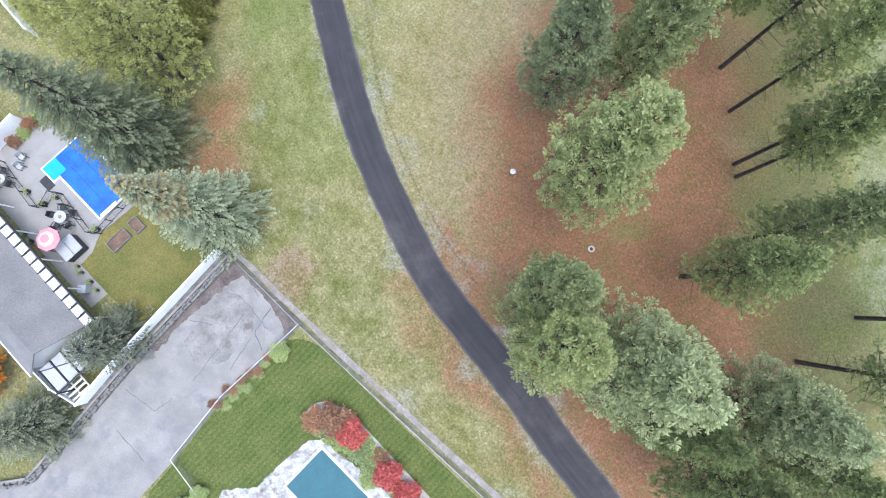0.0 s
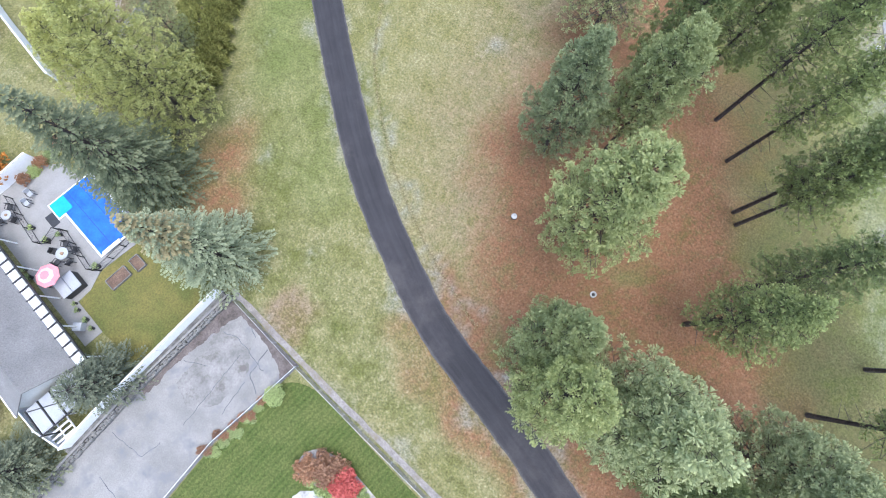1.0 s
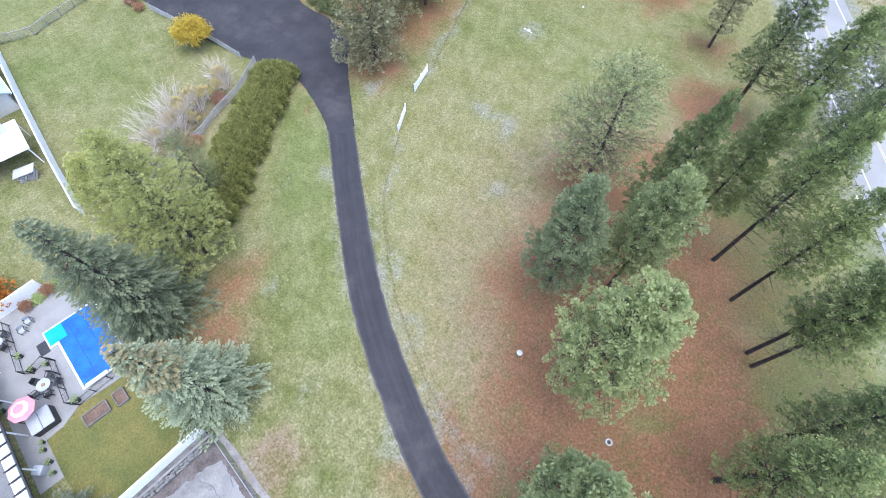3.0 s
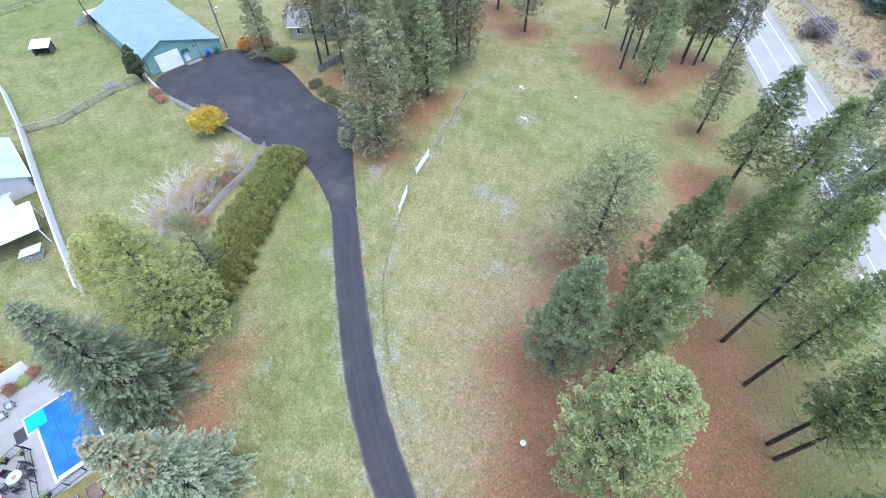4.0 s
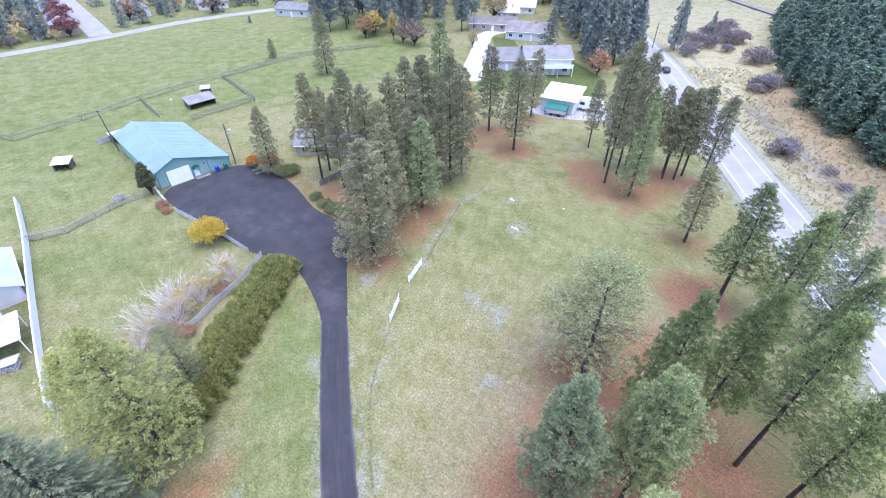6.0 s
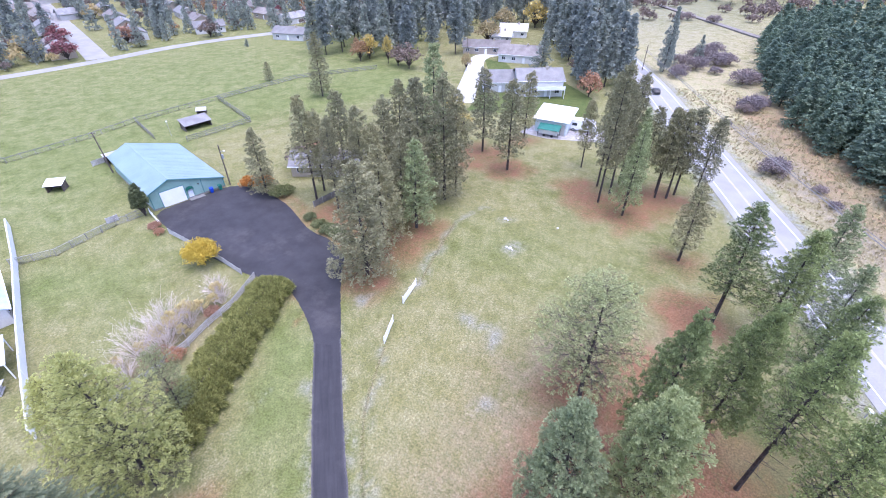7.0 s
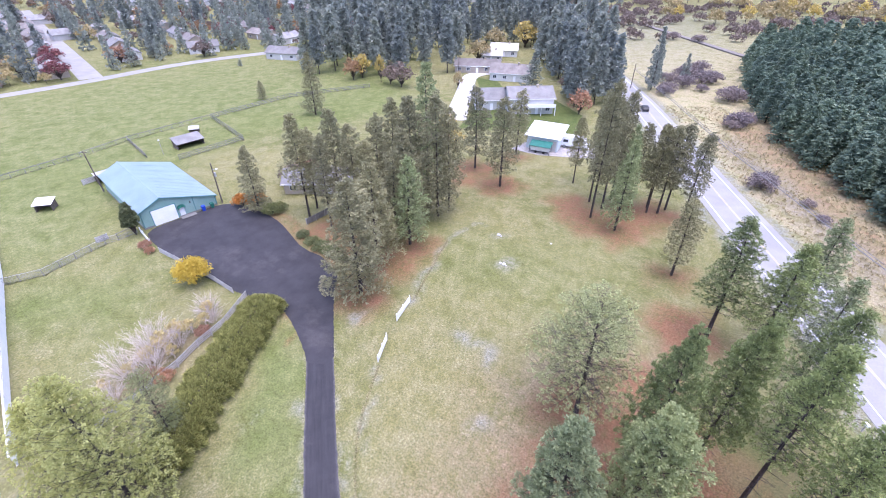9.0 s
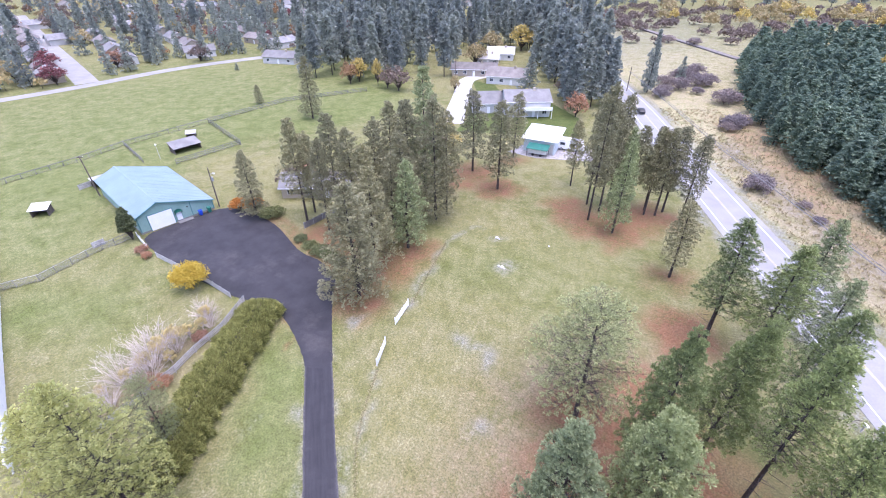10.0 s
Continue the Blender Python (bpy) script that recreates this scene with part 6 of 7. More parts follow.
# the concrete drive, its wall and the south garden
tagged(part("concrete_drive", prism([(-20.7, 3.6), (-14.3, -2.4), (-16.7, -5.0), (-20.9, -9.0), (-25.2, -14.8), (-28.3, -18.4), (-36.0, -27.0), (-60.0, -30.0), (-60.0, -17.5), (-41.2, -17.3), (-38.1, -16.6), (-36.2, -14.1), (-33.4, -10.5), (-28.1, -3.9)], -0.1, 0.035), M_CONCRETE), "pale grey concrete drive with cracks and stains", "drive", kind="structure")
CRACK = surface("crack_tar", (0.10, 0.10, 0.11), (0.16, 0.16, 0.17), 1.0, 8.0, 0.9, 0.2, 0.004)


def crack(line, width, seed):
    rng = random.Random(seed)
    pts = []
    for a, b in zip(line, line[1:]):
        a, b = Vector(a), Vector(b)
        k = max(2, int((b - a).length / 0.35))
        pts += [a.lerp(b, i / k) + Vector((rng.uniform(-0.09, 0.09), rng.uniform(-0.09, 0.09))) for i in range(k)]
    pts.append(Vector(line[-1]))
    return ribbon([tuple(p) for p in pts], width, 0.03, 0.0395)


for i, (line, wd) in enumerate((([(-19.6, -1.2), (-22.6, -5.6), (-24.0, -7.6)], 0.06), ([(-25.8, -9.2), (-27.4, -10.4), (-30.4, -8.4)], 0.06), ([(-17.2, -2.6), (-19.8, 0.4), (-21.4, 1.0)], 0.07), ([(-30.8, -12.2), (-28.0, -15.0)], 0.07), ([(-18.2, 0.6), (-19.4, 2.4)], 0.09), ([(-17.0, -0.6), (-18.4, -2.8), (-17.6, -4.6)], 0.1), ([(-20.6, -6.6), (-18.8, -3.6)], 0.06), ([(-22.4, -2.2), (-24.8, -1.8)], 0.06))):
    tagged(part("crack", crack(line, wd, i), CRACK), "dark tarred crack in the concrete drive", "crack", "drive cracks", "structure")
STAINED = surface("bare_dirt_patch", (0.085, 0.07, 0.063), (0.155, 0.13, 0.12), 1.0, 6.0, 0.95, 0.5, 0.02, grain=0.35)
tagged(part("dirt_patch", prism(ragged([(-21.0, 4.0), (-13.9, -1.9), (-15.4, -3.6), (-15.9, -1.9), (-17.0, -0.3), (-18.5, 1.4), (-19.9, 2.6), (-21.2, 1.8), (-23.6, -0.4), (-25.7, -2.3), (-28.0, -5.2), (-28.6, -4.3), (-25.2, -0.4)], 0.22, 3), -0.05, 0.047), STAINED), "dark dirt and leaf litter at the drive's end", "dirt", kind="structure")
STAINED_SLAB = surface("stained_concrete", (0.165, 0.158, 0.15), (0.25, 0.24, 0.228), 0.6, 5.0, 0.85, 0.3, 0.01, grain=0.2, stain=(0.12, 0.11, 0.10), stain_scale=0.7)
tagged(part("stained_patch", prism(ragged([(-21.8, 1.5), (-19.9, 2.1), (-18.6, -0.6), (-18.6, -3.0), (-21.0, -5.7), (-23.7, -6.3), (-25.2, -3.9), (-23.2, -1.1)], 0.15, 5), -0.05, 0.039), STAINED_SLAB), "darkly stained patch of the concrete drive", "stain", kind="structure")
wall = thing("retaining_wall", pose(0, 0, 0), "stone retaining wall with a pale concrete cap above the drive", "wall")
rng = random.Random(4)
for a, b in (((-21.1, 4.35), (-28.35, -4.0)), ((-28.35, -4.0), (-33.6, -10.7)), ((-33.6, -10.7), (-36.4, -14.3)), ((-36.4, -14.3), (-38.3, -16.7)), ((-38.3, -16.7), (-41.4, -17.2))):
    a, b = Vector(a), Vector(b)
    d = (b - a)
    k = round(d.length / 0.46)
    turn = math.degrees(math.atan2(d.y, d.x))
    for i in range(k * 2):
        p = a + d * (i // 2 + 0.5 + 0.25 * (i % 2)) / k
        w_, dep, row = rng.uniform(0.18, 0.27), rng.uniform(0.11, 0.17), (-0.02, 0.26)[i % 2]
        bm = boxed(-w_, w_, -dep, dep, -0.05, 0.42 + rng.uniform(-0.1, 0.08), 0.05)
        for v in bm.verts:
            v.co += Vector((rng.uniform(-0.04, 0.04), rng.uniform(-0.03, 0.03), rng.uniform(-0.03, 0.03)))
        st = part("stone", bm, M_WALLSTONE, wall)
        st.matrix_basis = pose(p.x, p.y, 0, 0, 0, turn) @ pose(0, row, 0, rng.uniform(-5, 5), rng.uniform(-5, 5), rng.uniform(-14, 14))
    cp = part("cap", boxed(0, d.length, -0.34, -0.12, 0.46, 0.56, 0.02), M_CONCRETE, wall)
    cp.matrix_basis = pose(a.x, a.y, 0, 0, 0, turn)
tagged(part("rock_strip", ribbon([(-21.6, 4.6), (-28.6, -3.5), (-33.9, -10.2)], 0.6, -0.05, 0.42), M_WALLSTONE), "grey rock strip between wall and fence", "rock strip", kind="structure")
tagged(part("garden_lawn", prism([tuple(p) for p in rounded([(-13.6, -3.4), (-11.2, -4.6), (-6.9, -8.8), (3.6, -18.0), (14.0, -27.5), (-2.0, -30.0), (-24.0, -30.0), (-28.3, -18.9), (-25.3, -15.3), (-21.2, -9.4), (-17.2, -5.6), (-15.5, -3.6)], True, 2)], -0.05, 0.025), M_LAWN), "green striped mown garden lawn", "lawn", kind="structure")
tagged(part("gravel_strip", ribbon([(-21.0, 5.0), (-13.8, -1.5), (-6.6, -7.7), (4.6, -17.2), (20.2, -30.9)], 0.55, -0.05, 0.028, 0.07, 3), M_PALEGRIT), "pale gravel strip along the chain-link fence", "gravel", kind="structure")
sp = thing("swimming_pool", pose(-11.4, -13.62, 0, 0, 0, 46.9), "rectangular swimming pool under a teal cover", "swimming pool")
part("cover", boxed(-4.55, 0.0, -9.5, 0.0, 0.08, 0.16, 0.03), M_TEALCOVER, sp, "teal fabric pool cover")
for i in range(1, 5):
    part("seam", boxed(-4.55, 0.0, -1.9 * i - 0.03, -1.9 * i + 0.03, 0.16, 0.166), M_TEALCOVER, sp)
part("coping", boxed(-4.8, 0.25, -9.75, 0.25, 0.0, 0.12, 0.05), M_STONE, sp, "white stone coping")
tagged(part("pool_surround", prism([tuple(p) for p in ragged([(-11.3, -12.75), (-12.6, -12.75), (-14.9, -14.7), (-16.5, -16.3), (-17.3, -17.1), (-20.4, -17.4), (-20.9, -18.4), (-19.0, -26.0), (-6.0, -26.0), (-4.2, -18.3), (-7.6, -15.5)], 0.16, 6)], -0.05, 0.06), M_ROCKEDGE), "grey and white rock surround of the garden pool", "paving", kind="structure")
tagged(part("flower_bed", prism([tuple(p) for p in rounded([(-13.3, -11.4), (-12.9, -9.7), (-11.2, -9.1), (-8.6, -10.4), (-4.6, -14.4), (-0.9, -18.0), (4.0, -23.0), (0.0, -24.0), (-4.4, -18.4), (-9.8, -13.0), (-11.7, -12.2)], True, 2)], -0.05, 0.05), M_GRIT), "gravel flower bed round the pool", "flower bed", kind="structure")
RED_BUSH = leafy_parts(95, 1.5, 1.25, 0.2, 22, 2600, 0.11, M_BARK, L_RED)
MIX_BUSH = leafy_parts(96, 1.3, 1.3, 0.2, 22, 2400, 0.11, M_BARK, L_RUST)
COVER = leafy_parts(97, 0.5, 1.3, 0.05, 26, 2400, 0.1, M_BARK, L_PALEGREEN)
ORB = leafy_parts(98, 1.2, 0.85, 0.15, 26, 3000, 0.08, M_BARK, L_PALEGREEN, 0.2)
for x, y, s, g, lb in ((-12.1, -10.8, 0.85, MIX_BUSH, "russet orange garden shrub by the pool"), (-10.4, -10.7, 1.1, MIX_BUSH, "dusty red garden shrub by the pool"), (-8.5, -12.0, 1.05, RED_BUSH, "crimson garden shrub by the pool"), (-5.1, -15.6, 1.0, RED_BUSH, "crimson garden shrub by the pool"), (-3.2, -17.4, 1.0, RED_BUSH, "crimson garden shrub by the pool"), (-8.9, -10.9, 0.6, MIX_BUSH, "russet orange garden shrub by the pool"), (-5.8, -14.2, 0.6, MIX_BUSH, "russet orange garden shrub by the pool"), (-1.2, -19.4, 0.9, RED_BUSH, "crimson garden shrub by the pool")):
    stand("garden_shrub", g, x, y, s * 1.15, s, x * 61, lb, "shrub", "pool border shrubs")
for x, y, s in ((-10.6, -12.2, 0.8), (-9.4, -13.1, 0.8), (-7.6, -13.8, 1.0), (-6.6, -15.0, 0.9), (-6.9, -16.2, 0.8), (-11.9, -11.9, 0.5), (-5.6, -15.9, 0.8), (-8.4, -13.0, 0.8), (-4.2, -17.2, 0.8), (-9.9, -12.0, 0.7), (-7.2, -13.0, 0.7), (-6.2, -14.2, 0.8), (-3.4, -18.8, 0.9), (-2.4, -18.6, 0.7)):
    stand("ground_cover", COVER, x, y, s, s, x * 61, "pale green low ground-cover plant by the pool", "plant", "pool border ground cover")
for x, y, s in ((-15.7, -4.6, 1.15), (-22.4, -17.6, 1.0), (-24.0, -18.6, 0.9)):
    stand("clipped_shrub", ORB, x, y, s, s, x * 61, "round clipped pale green shrub beside the low fence", "shrub", "clipped shrubs")
for i in range(16):
    t = i / 15
    x, y = -17.0 - 4.8 * t, -5.6 - 4.6 * t
    stand("border_plant", (RUST_BUSH, COVER)[i % 2], x + 0.5 * math.sin(i * 3), y + 0.4 * math.cos(i * 5), 0.42, 0.35, i * 50, "low dry border plant along the drive", "plant", "drive border plants")


# ---- houses to the west, behind the white fence ----
house("house", -64.6, 44.2, -43, 10.5, 6.8, 2.7, 4.4, M_BLUEROOF, M_HOUSEWALL, "low house with a blue-grey roof behind the white fence", 3)
house("house", -58.6, 35.8, 47, 5.6, 5.0, 2.5, 3.7, M_BLUEROOF, M_TANWALL, "small tan outbuilding with a blue-grey roof", 2, chimney=False)
patio_roof = thing("patio_roof", pose(-55.0, 35.0, 0, 0, 0, -47), "white flat patio roof behind the fence", "patio roof")
part("roof_panel", boxed(-2.6, 3.4, -4.2, 2.6, 2.55, 2.7, 0.03), M_WHITE, patio_roof)
for sx in (-2.4, 3.2):
    for sy in (-4.0, 2.4):
        part("post", boxed(sx - 0.06, sx + 0.06, sy - 0.06, sy + 0.06, -0.05, 2.55), M_WHITE, patio_roof)
wood = thing("woodpile", pose(-51.6, 31.9, 0, 0, 0, 25), "stacked grey firewood under a sloping pale sheet", "woodpile")
rng = random.Random(8)
for i in range(26):
    z = 0.12 + (i // 7) * 0.22
    x = -0.9 + (i % 7) * 0.28 + (0.14 if (i // 7) % 2 else 0)
    part("log", rod(bmesh.new(), (x, -0.5 + rng.uniform(-0.08, 0.08), z), (x, 0.55 + rng.uniform(-0.08, 0.08), z), 0.12, 0.11, 7), M_GREYWOOD, wood)
part("cover_sheet", slope(bmesh.new(), -1.2, 1.0, 1.3, 1.35, -0.7, 0.8, 0.03), M_PALEROOF, wood, "pale corrugated cover sheet")
for x, y, g, lb in ((-43.6, 15.6, RUST_BUSH, "low russet shrub in the bed beside the terrace"), (-43.0, 16.6, COVER, "low green plant in the bed beside the terrace"), (-42.3, 17.5, RUST_BUSH, "low russet shrub in the bed beside the terrace"), (-41.6, 18.6, COVER, "low green plant in the bed beside the terrace"), (-41.0, 19.8, RUST_BUSH, "low russet shrub in the bed beside the terrace")):
    stand("bed_plant", g, x, y, 0.6, 0.8, x * 40, lb, "shrub", "terrace bed plants")
stand("orange_shrub", ORANGE_BUSH, -47.0, 16.0, 1.2, 1.2, 10, "shrub with orange autumn leaves behind the vinyl fence", "shrub")
stand("orange_shrub", ORANGE_BUSH, -42.6, -7.0, 1.1, 1.1, 90, "shrub with orange autumn leaves beside the house", "shrub")

# ---- the workshop, caravan and houses to the north ----
SHOP_TURN = -24.0
shop = thing("workshop", pose(24.9, 116.3, 0, 0, 0, SHOP_TURN), "pale blue workshop with a white sloping roof", "workshop")
part("wall", gable(bmesh.new(), [(-4.1, -0.1), (-4.1, 3.3), (4.1, 4.2), (4.1, -0.1)], -4.0, 4.0), surface("pale_blue_siding", (0.50, 0.58, 0.62), (0.56, 0.64, 0.68), 0.5, 6.0, 0.6, 0.1, 0.004, grain=0.08), shop).matrix_basis = pose(0, 0, 0, 0, 0, 90)
part("roof", slope(bmesh.new(), -4.6, 3.3, 4.6, 4.3, -4.6, 4.6, 0.14), M_WHITE, shop).matrix_basis = pose(0, 0, 0, 0, 0, 90)
part("door", boxed(1.5, 3.6, -4.16, -4.08, 0.05, 2.6), M_HOUSEWALL, shop)
part("downpipe", rod(bmesh.new(), (3.9, -4.2, 0.05), (3.9, -4.2, 3.3), 0.05), M_WHITE, shop)
stall = thing("market_trailer", pose(22.7, 110.9, 0, 0, 0, SHOP_TURN), "white trailer under a dark green canopy beside the workshop", "trailer")
part("body", boxed(-2.3, 2.3, -0.7, 0.7, 0.55, 1.6, 0.06), M_WHITE, stall)
part("canopy", slope(bmesh.new(), -1.4, 1.9, 1.3, 2.5, -2.7, 2.7, 0.08), M_GREENPLASTIC, stall, "dark green canopy").matrix_basis = pose(0, 0, 0, 0, 0, 90)
for sx in (-2.5, 2.5):
    for sy in (-1.2, 1.1):
        part("post", boxed(sx - 0.04, sx + 0.04, sy - 0.04, sy + 0.04, 0.0, 2.0), M_BLACK, stall)
for sx in (-1.0, 1.0):
    for sy in (-0.75, 0.75):
        part("wheel", rod(bmesh.new(), (sx, sy - 0.1, 0.33), (sx, sy + 0.1, 0.33), 0.33, None, 14), M_BLACK, stall)


def vehicle(name, x, y, z, turn, profile, width, body, label, category, glass=(), wheels=()):
    """A vehicle drawn from its side outline, with wheels and windows; it points along local +x."""
    ob = thing(name, pose(x, y, z, 0, 0, turn), label, category)
    bm = gable(bmesh.new(), profile, -width / 2, width / 2)
    bmesh.ops.bevel(bm, geom=bm.edges[:], offset=0.06, segments=2, affect="EDGES")
    part("body", bm, body, ob)
    for x0, x1, z0, z1 in glass:
        for s in (-1, 1):
            yy = sorted((s * width / 2, s * (width / 2 + 0.015)))
            part("window", boxed(x0, x1, yy[0], yy[1], z0, z1), M_GLASS, ob)
    for wx, r in wheels:
        for s in (-1, 1):
            w_ = part("wheel", rod(bmesh.new(), (wx, s * (width / 2 - 0.2), r), (wx, s * (width / 2 + 0.02), r), r, None, 16), M_BLACK, ob)
            part("rim", rod(bmesh.new(), (wx, s * (width / 2 + 0.02), r), (wx, s * (width / 2 + 0.035), r), r * 0.6, None, 12), M_STEEL, w_)
    return ob


vehicle("motorhome", 31.6, 114.4, 0.03, SHOP_TURN, [(-3.4, 0.5), (-3.4, 2.9), (1.9, 2.95), (3.0, 2.6), (3.2, 2.0), (2.6, 1.9), (3.1, 1.3), (4.0, 1.15), (4.1, 0.5)], 2.3, M_WHITE, "white motorhome parked beside the workshop", "motorhome", ((-2.4, -1.2, 1.5, 2.2), (0.2, 1.2, 1.5, 2.2), (1.9, 2.6, 1.3, 1.85)), ((-2.0, 0.4), (3.0, 0.4)))
vehicle("car", 60.6, 146.0, 0.05, 83, [(-2.2, 0.3), (-2.2, 0.9), (-1.5, 1.45), (0.5, 1.45), (1.2, 0.95), (2.2, 0.8), (2.2, 0.3)], 1.75, M_BLACK, "black car on the highway", "car", ((-1.3, -0.4, 0.98, 1.35), (-0.3, 0.5, 0.98, 1.35)), ((-1.4, 0.32), (1.4, 0.32)))
hs = house("house", 24.0, 146.5, 4, 13.5, 10.5, 4.8, 7.0, M_GREYROOF, M_HOUSEWALL, "two-storey white house with a grey shingle roof and balcony", 4)
part("balcony", boxed(-1.5, 6.9, -7.4, -5.25, 2.5, 2.7), M_WHITE, hs)
part("balcony_rail", boxed(-1.5, 6.9, -7.4, -7.3, 2.7, 3.6), M_WHITE, hs)
for sx in (-1.4, 2.6, 6.8):
    part("balcony_post", boxed(sx - 0.08, sx + 0.08, -7.4, -7.24, -0.05, 2.5), M_WHITE, hs)
house("house", 12.2, 149.5, 4, 10.0, 9.0, 3.2, 5.6, M_GREYROOF, M_HOUSEWALL, "grey-roofed garage wing of the white house", 3, chimney=False)
house("house", 22.5, 184.5, -14, 15.0, 9.5, 3.0, 5.4, M_BROWNROOF, M_HOUSEWALL, "pale house with a brown shingle roof", 4)
house("house", 10.0, 197.0, -5, 18.0, 8.0, 2.8, 4.6, M_BROWNROOF, M_TANWALL, "long low house with a brown shingle roof", 5)
house("house", 23.5, 228.0, -8, 12.0, 8.0, 3.0, 5.2, M_PALEROOF, M_HOUSEWALL, "white house with a pale roof among yellow trees", 3)
house("house", 17.0, 217.0, -8, 9.0, 7.0, 2.8, 4.6, M_PALEROOF, M_HOUSEWALL, "white house with a pale roof among yellow trees", 3)
house("house", -27.0, 90.4, 3, 15.0, 7.0, 2.6, 4.3, M_NEARROOF, M_TANWALL, "tan house with a grey shingle roof behind the yard pines", 4)
fence("yard_fence", [(-26.3, 74.4), (-22.5, 79.6), (-19.3, 86.2)], 1.4, 2.2, 0.05, [1.05, 0.3], M_GREYWOOD, M_FENCEGREY, "grey picket fence behind the yard", boards=0.16)
tagged(part("yard_lawn", prism([(2.0, 128.0), (36.0, 124.0), (40.0, 140.0), (33.0, 160.0), (14.0, 170.0), (8.5, 165.0), (6.0, 140.0)], -0.05, 0.02), M_LAWN), "green lawn round the white house", "lawn", kind="structure")
tagged(part("yard_lawn", prism([(10.0, 170.0), (19.0, 168.0), (17.0, 180.0), (9.0, 186.0)], -0.05, 0.024), M_LAWN), "green lawn in front of the brown-roofed house", "lawn", kind="structure")

M_DIMROOF = surface("grey_brown_shingle", (0.24, 0.235, 0.235), (0.33, 0.325, 0.32), 0.5, 7.0, 0.9, 0.3, 0.01, grain=0.2, vary=0.4)
SUBURB_HOUSES = [(-76.0, 219.0, -12, 15.0), (-104.0, 268.0, -30, 16.0), (-88.0, 256.0, 60, 14.0), (-157.0, 184.0, -48, 13.0), (-168.0, 196.0, -48, 13.0), (-183.0, 213.0, -48, 14.0), (-200.0, 231.0, -48, 14.0), (-218.0, 250.0, -48, 14.0), (-147.0, 216.0, -48, 13.0), (-164.0, 236.0, -48, 14.0), (-182.0, 256.0, -48, 14.0), (-203.0, 279.0, -48, 14.0), (-120.0, 232.0, 30, 13.0), (-134.0, 250.0, -48, 14.0), (-152.0, 271.0, -48, 14.0), (-172.0, 293.0, -48, 14.0), (-236.0, 200.0, -48, 14.0), (-256.0, 222.0, -48, 14.0), (-276.0, 246.0, -48, 14.0), (-120.0, 292.0, -40, 14.0), (-138.0, 314.0, -40, 14.0)]
ROOFS = (M_GREYROOF, M_BROWNROOF, M_DIMROOF)
for i, (x, y, turn, ln) in enumerate(SUBURB_HOUSES):
    k = i % 3
    house("house", x, y, turn, ln, 8.5, 2.9, 4.9, ROOFS[k], (M_HOUSEWALL, M_TANWALL)[i % 2], ("pale suburban house with a grey roof", "suburban house with a brown roof", "suburban house with a pale roof")[k], 3, group="suburban houses", detail=False)
rng = random.Random(12)
for i in range(70):
    a = rng.uniform(-0.95, 0.12)
    d = rng.uniform(330, 560)
    x, y = d * math.sin(a), d * math.cos(a)
    k = rng.randrange(3)
    house("house", x, y, rng.choice((-48, 42, -40, 50)), rng.uniform(12, 17), 9, 3.0, 5.2, ROOFS[k], M_HOUSEWALL, ("pale suburban house with a grey roof", "suburban house with a brown roof", "suburban house with a pale roof")[k], 0, group="suburban houses", chimney=False, detail=False)

# ---- power line ----
for x, y in ((61.4, 14.0), (64.5, 172.0)):
    utility_pole(x, y, 8.4, (0, 0), [6.5], "dark wooden power pole beside the highway")
utility_pole(2.2, 176.0, 9.5, (0, 0), [9.2], "dark wooden power pole beside the access road")
mb = thing("roadside_box", pose(45.9, 33.3, 0), "small white box on a post beside the highway", "box")
part("post", boxed(-0.05, 0.05, -0.05, 0.05, -0.1, 1.0), M_GREYWOOD, mb)
part("box", boxed(-0.18, 0.18, -0.3, 0.3, 1.0, 1.3, 0.05), M_WHITE, mb)
cables = thing("power_cables", pose(0, 0, 0), "grey power cables above the highway verge", "cables")
route = [(61.4, 14.0), (61.0, 66.0), (60.9, 97.0), (63.0, 136.0), (64.5, 172.0)]
for s, z in ((-0.6, 6.75), (-0.2, 6.6), (0.25, 6.75), (0.65, 6.5)):
    bm = bmesh.new()
    for (x0, y0), (x1, y1) in zip(route, route[1:]):
        rod(bm, (x0 + s, y0, z), (x1 + s, y1, z), 0.042, None, 4)
    part("cable", bm, M_WIRE, cables)

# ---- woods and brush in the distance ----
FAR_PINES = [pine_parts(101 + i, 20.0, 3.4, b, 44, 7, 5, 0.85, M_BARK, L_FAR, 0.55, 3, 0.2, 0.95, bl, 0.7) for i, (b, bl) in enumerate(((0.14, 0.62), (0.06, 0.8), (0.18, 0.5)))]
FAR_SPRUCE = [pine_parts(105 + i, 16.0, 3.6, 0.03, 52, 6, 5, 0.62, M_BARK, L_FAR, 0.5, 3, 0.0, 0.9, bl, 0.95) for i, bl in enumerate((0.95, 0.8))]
WOOD_PINES = [pine_parts(151 + i, 20.0, 3.6, b, 50, 10, 4, 0.68, M_BARK, L_WOODS, 0.52, 3, 0.0, 0.9, 0.6, 0.75) for i, b in enumerate((0.08, 0.15, 0.05))]
LOW_WOOD = [pine_parts(155 + i, 20.0, 3.9, b, 22, 6, 4, 1.35, M_BARK, L_WOODS, 0.6, 3, 0.0, 0.9, 0.55) for i, b in enumerate((0.1, 0.05))]
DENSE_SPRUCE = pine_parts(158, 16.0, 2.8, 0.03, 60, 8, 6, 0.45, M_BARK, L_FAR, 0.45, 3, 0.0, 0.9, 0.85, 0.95)
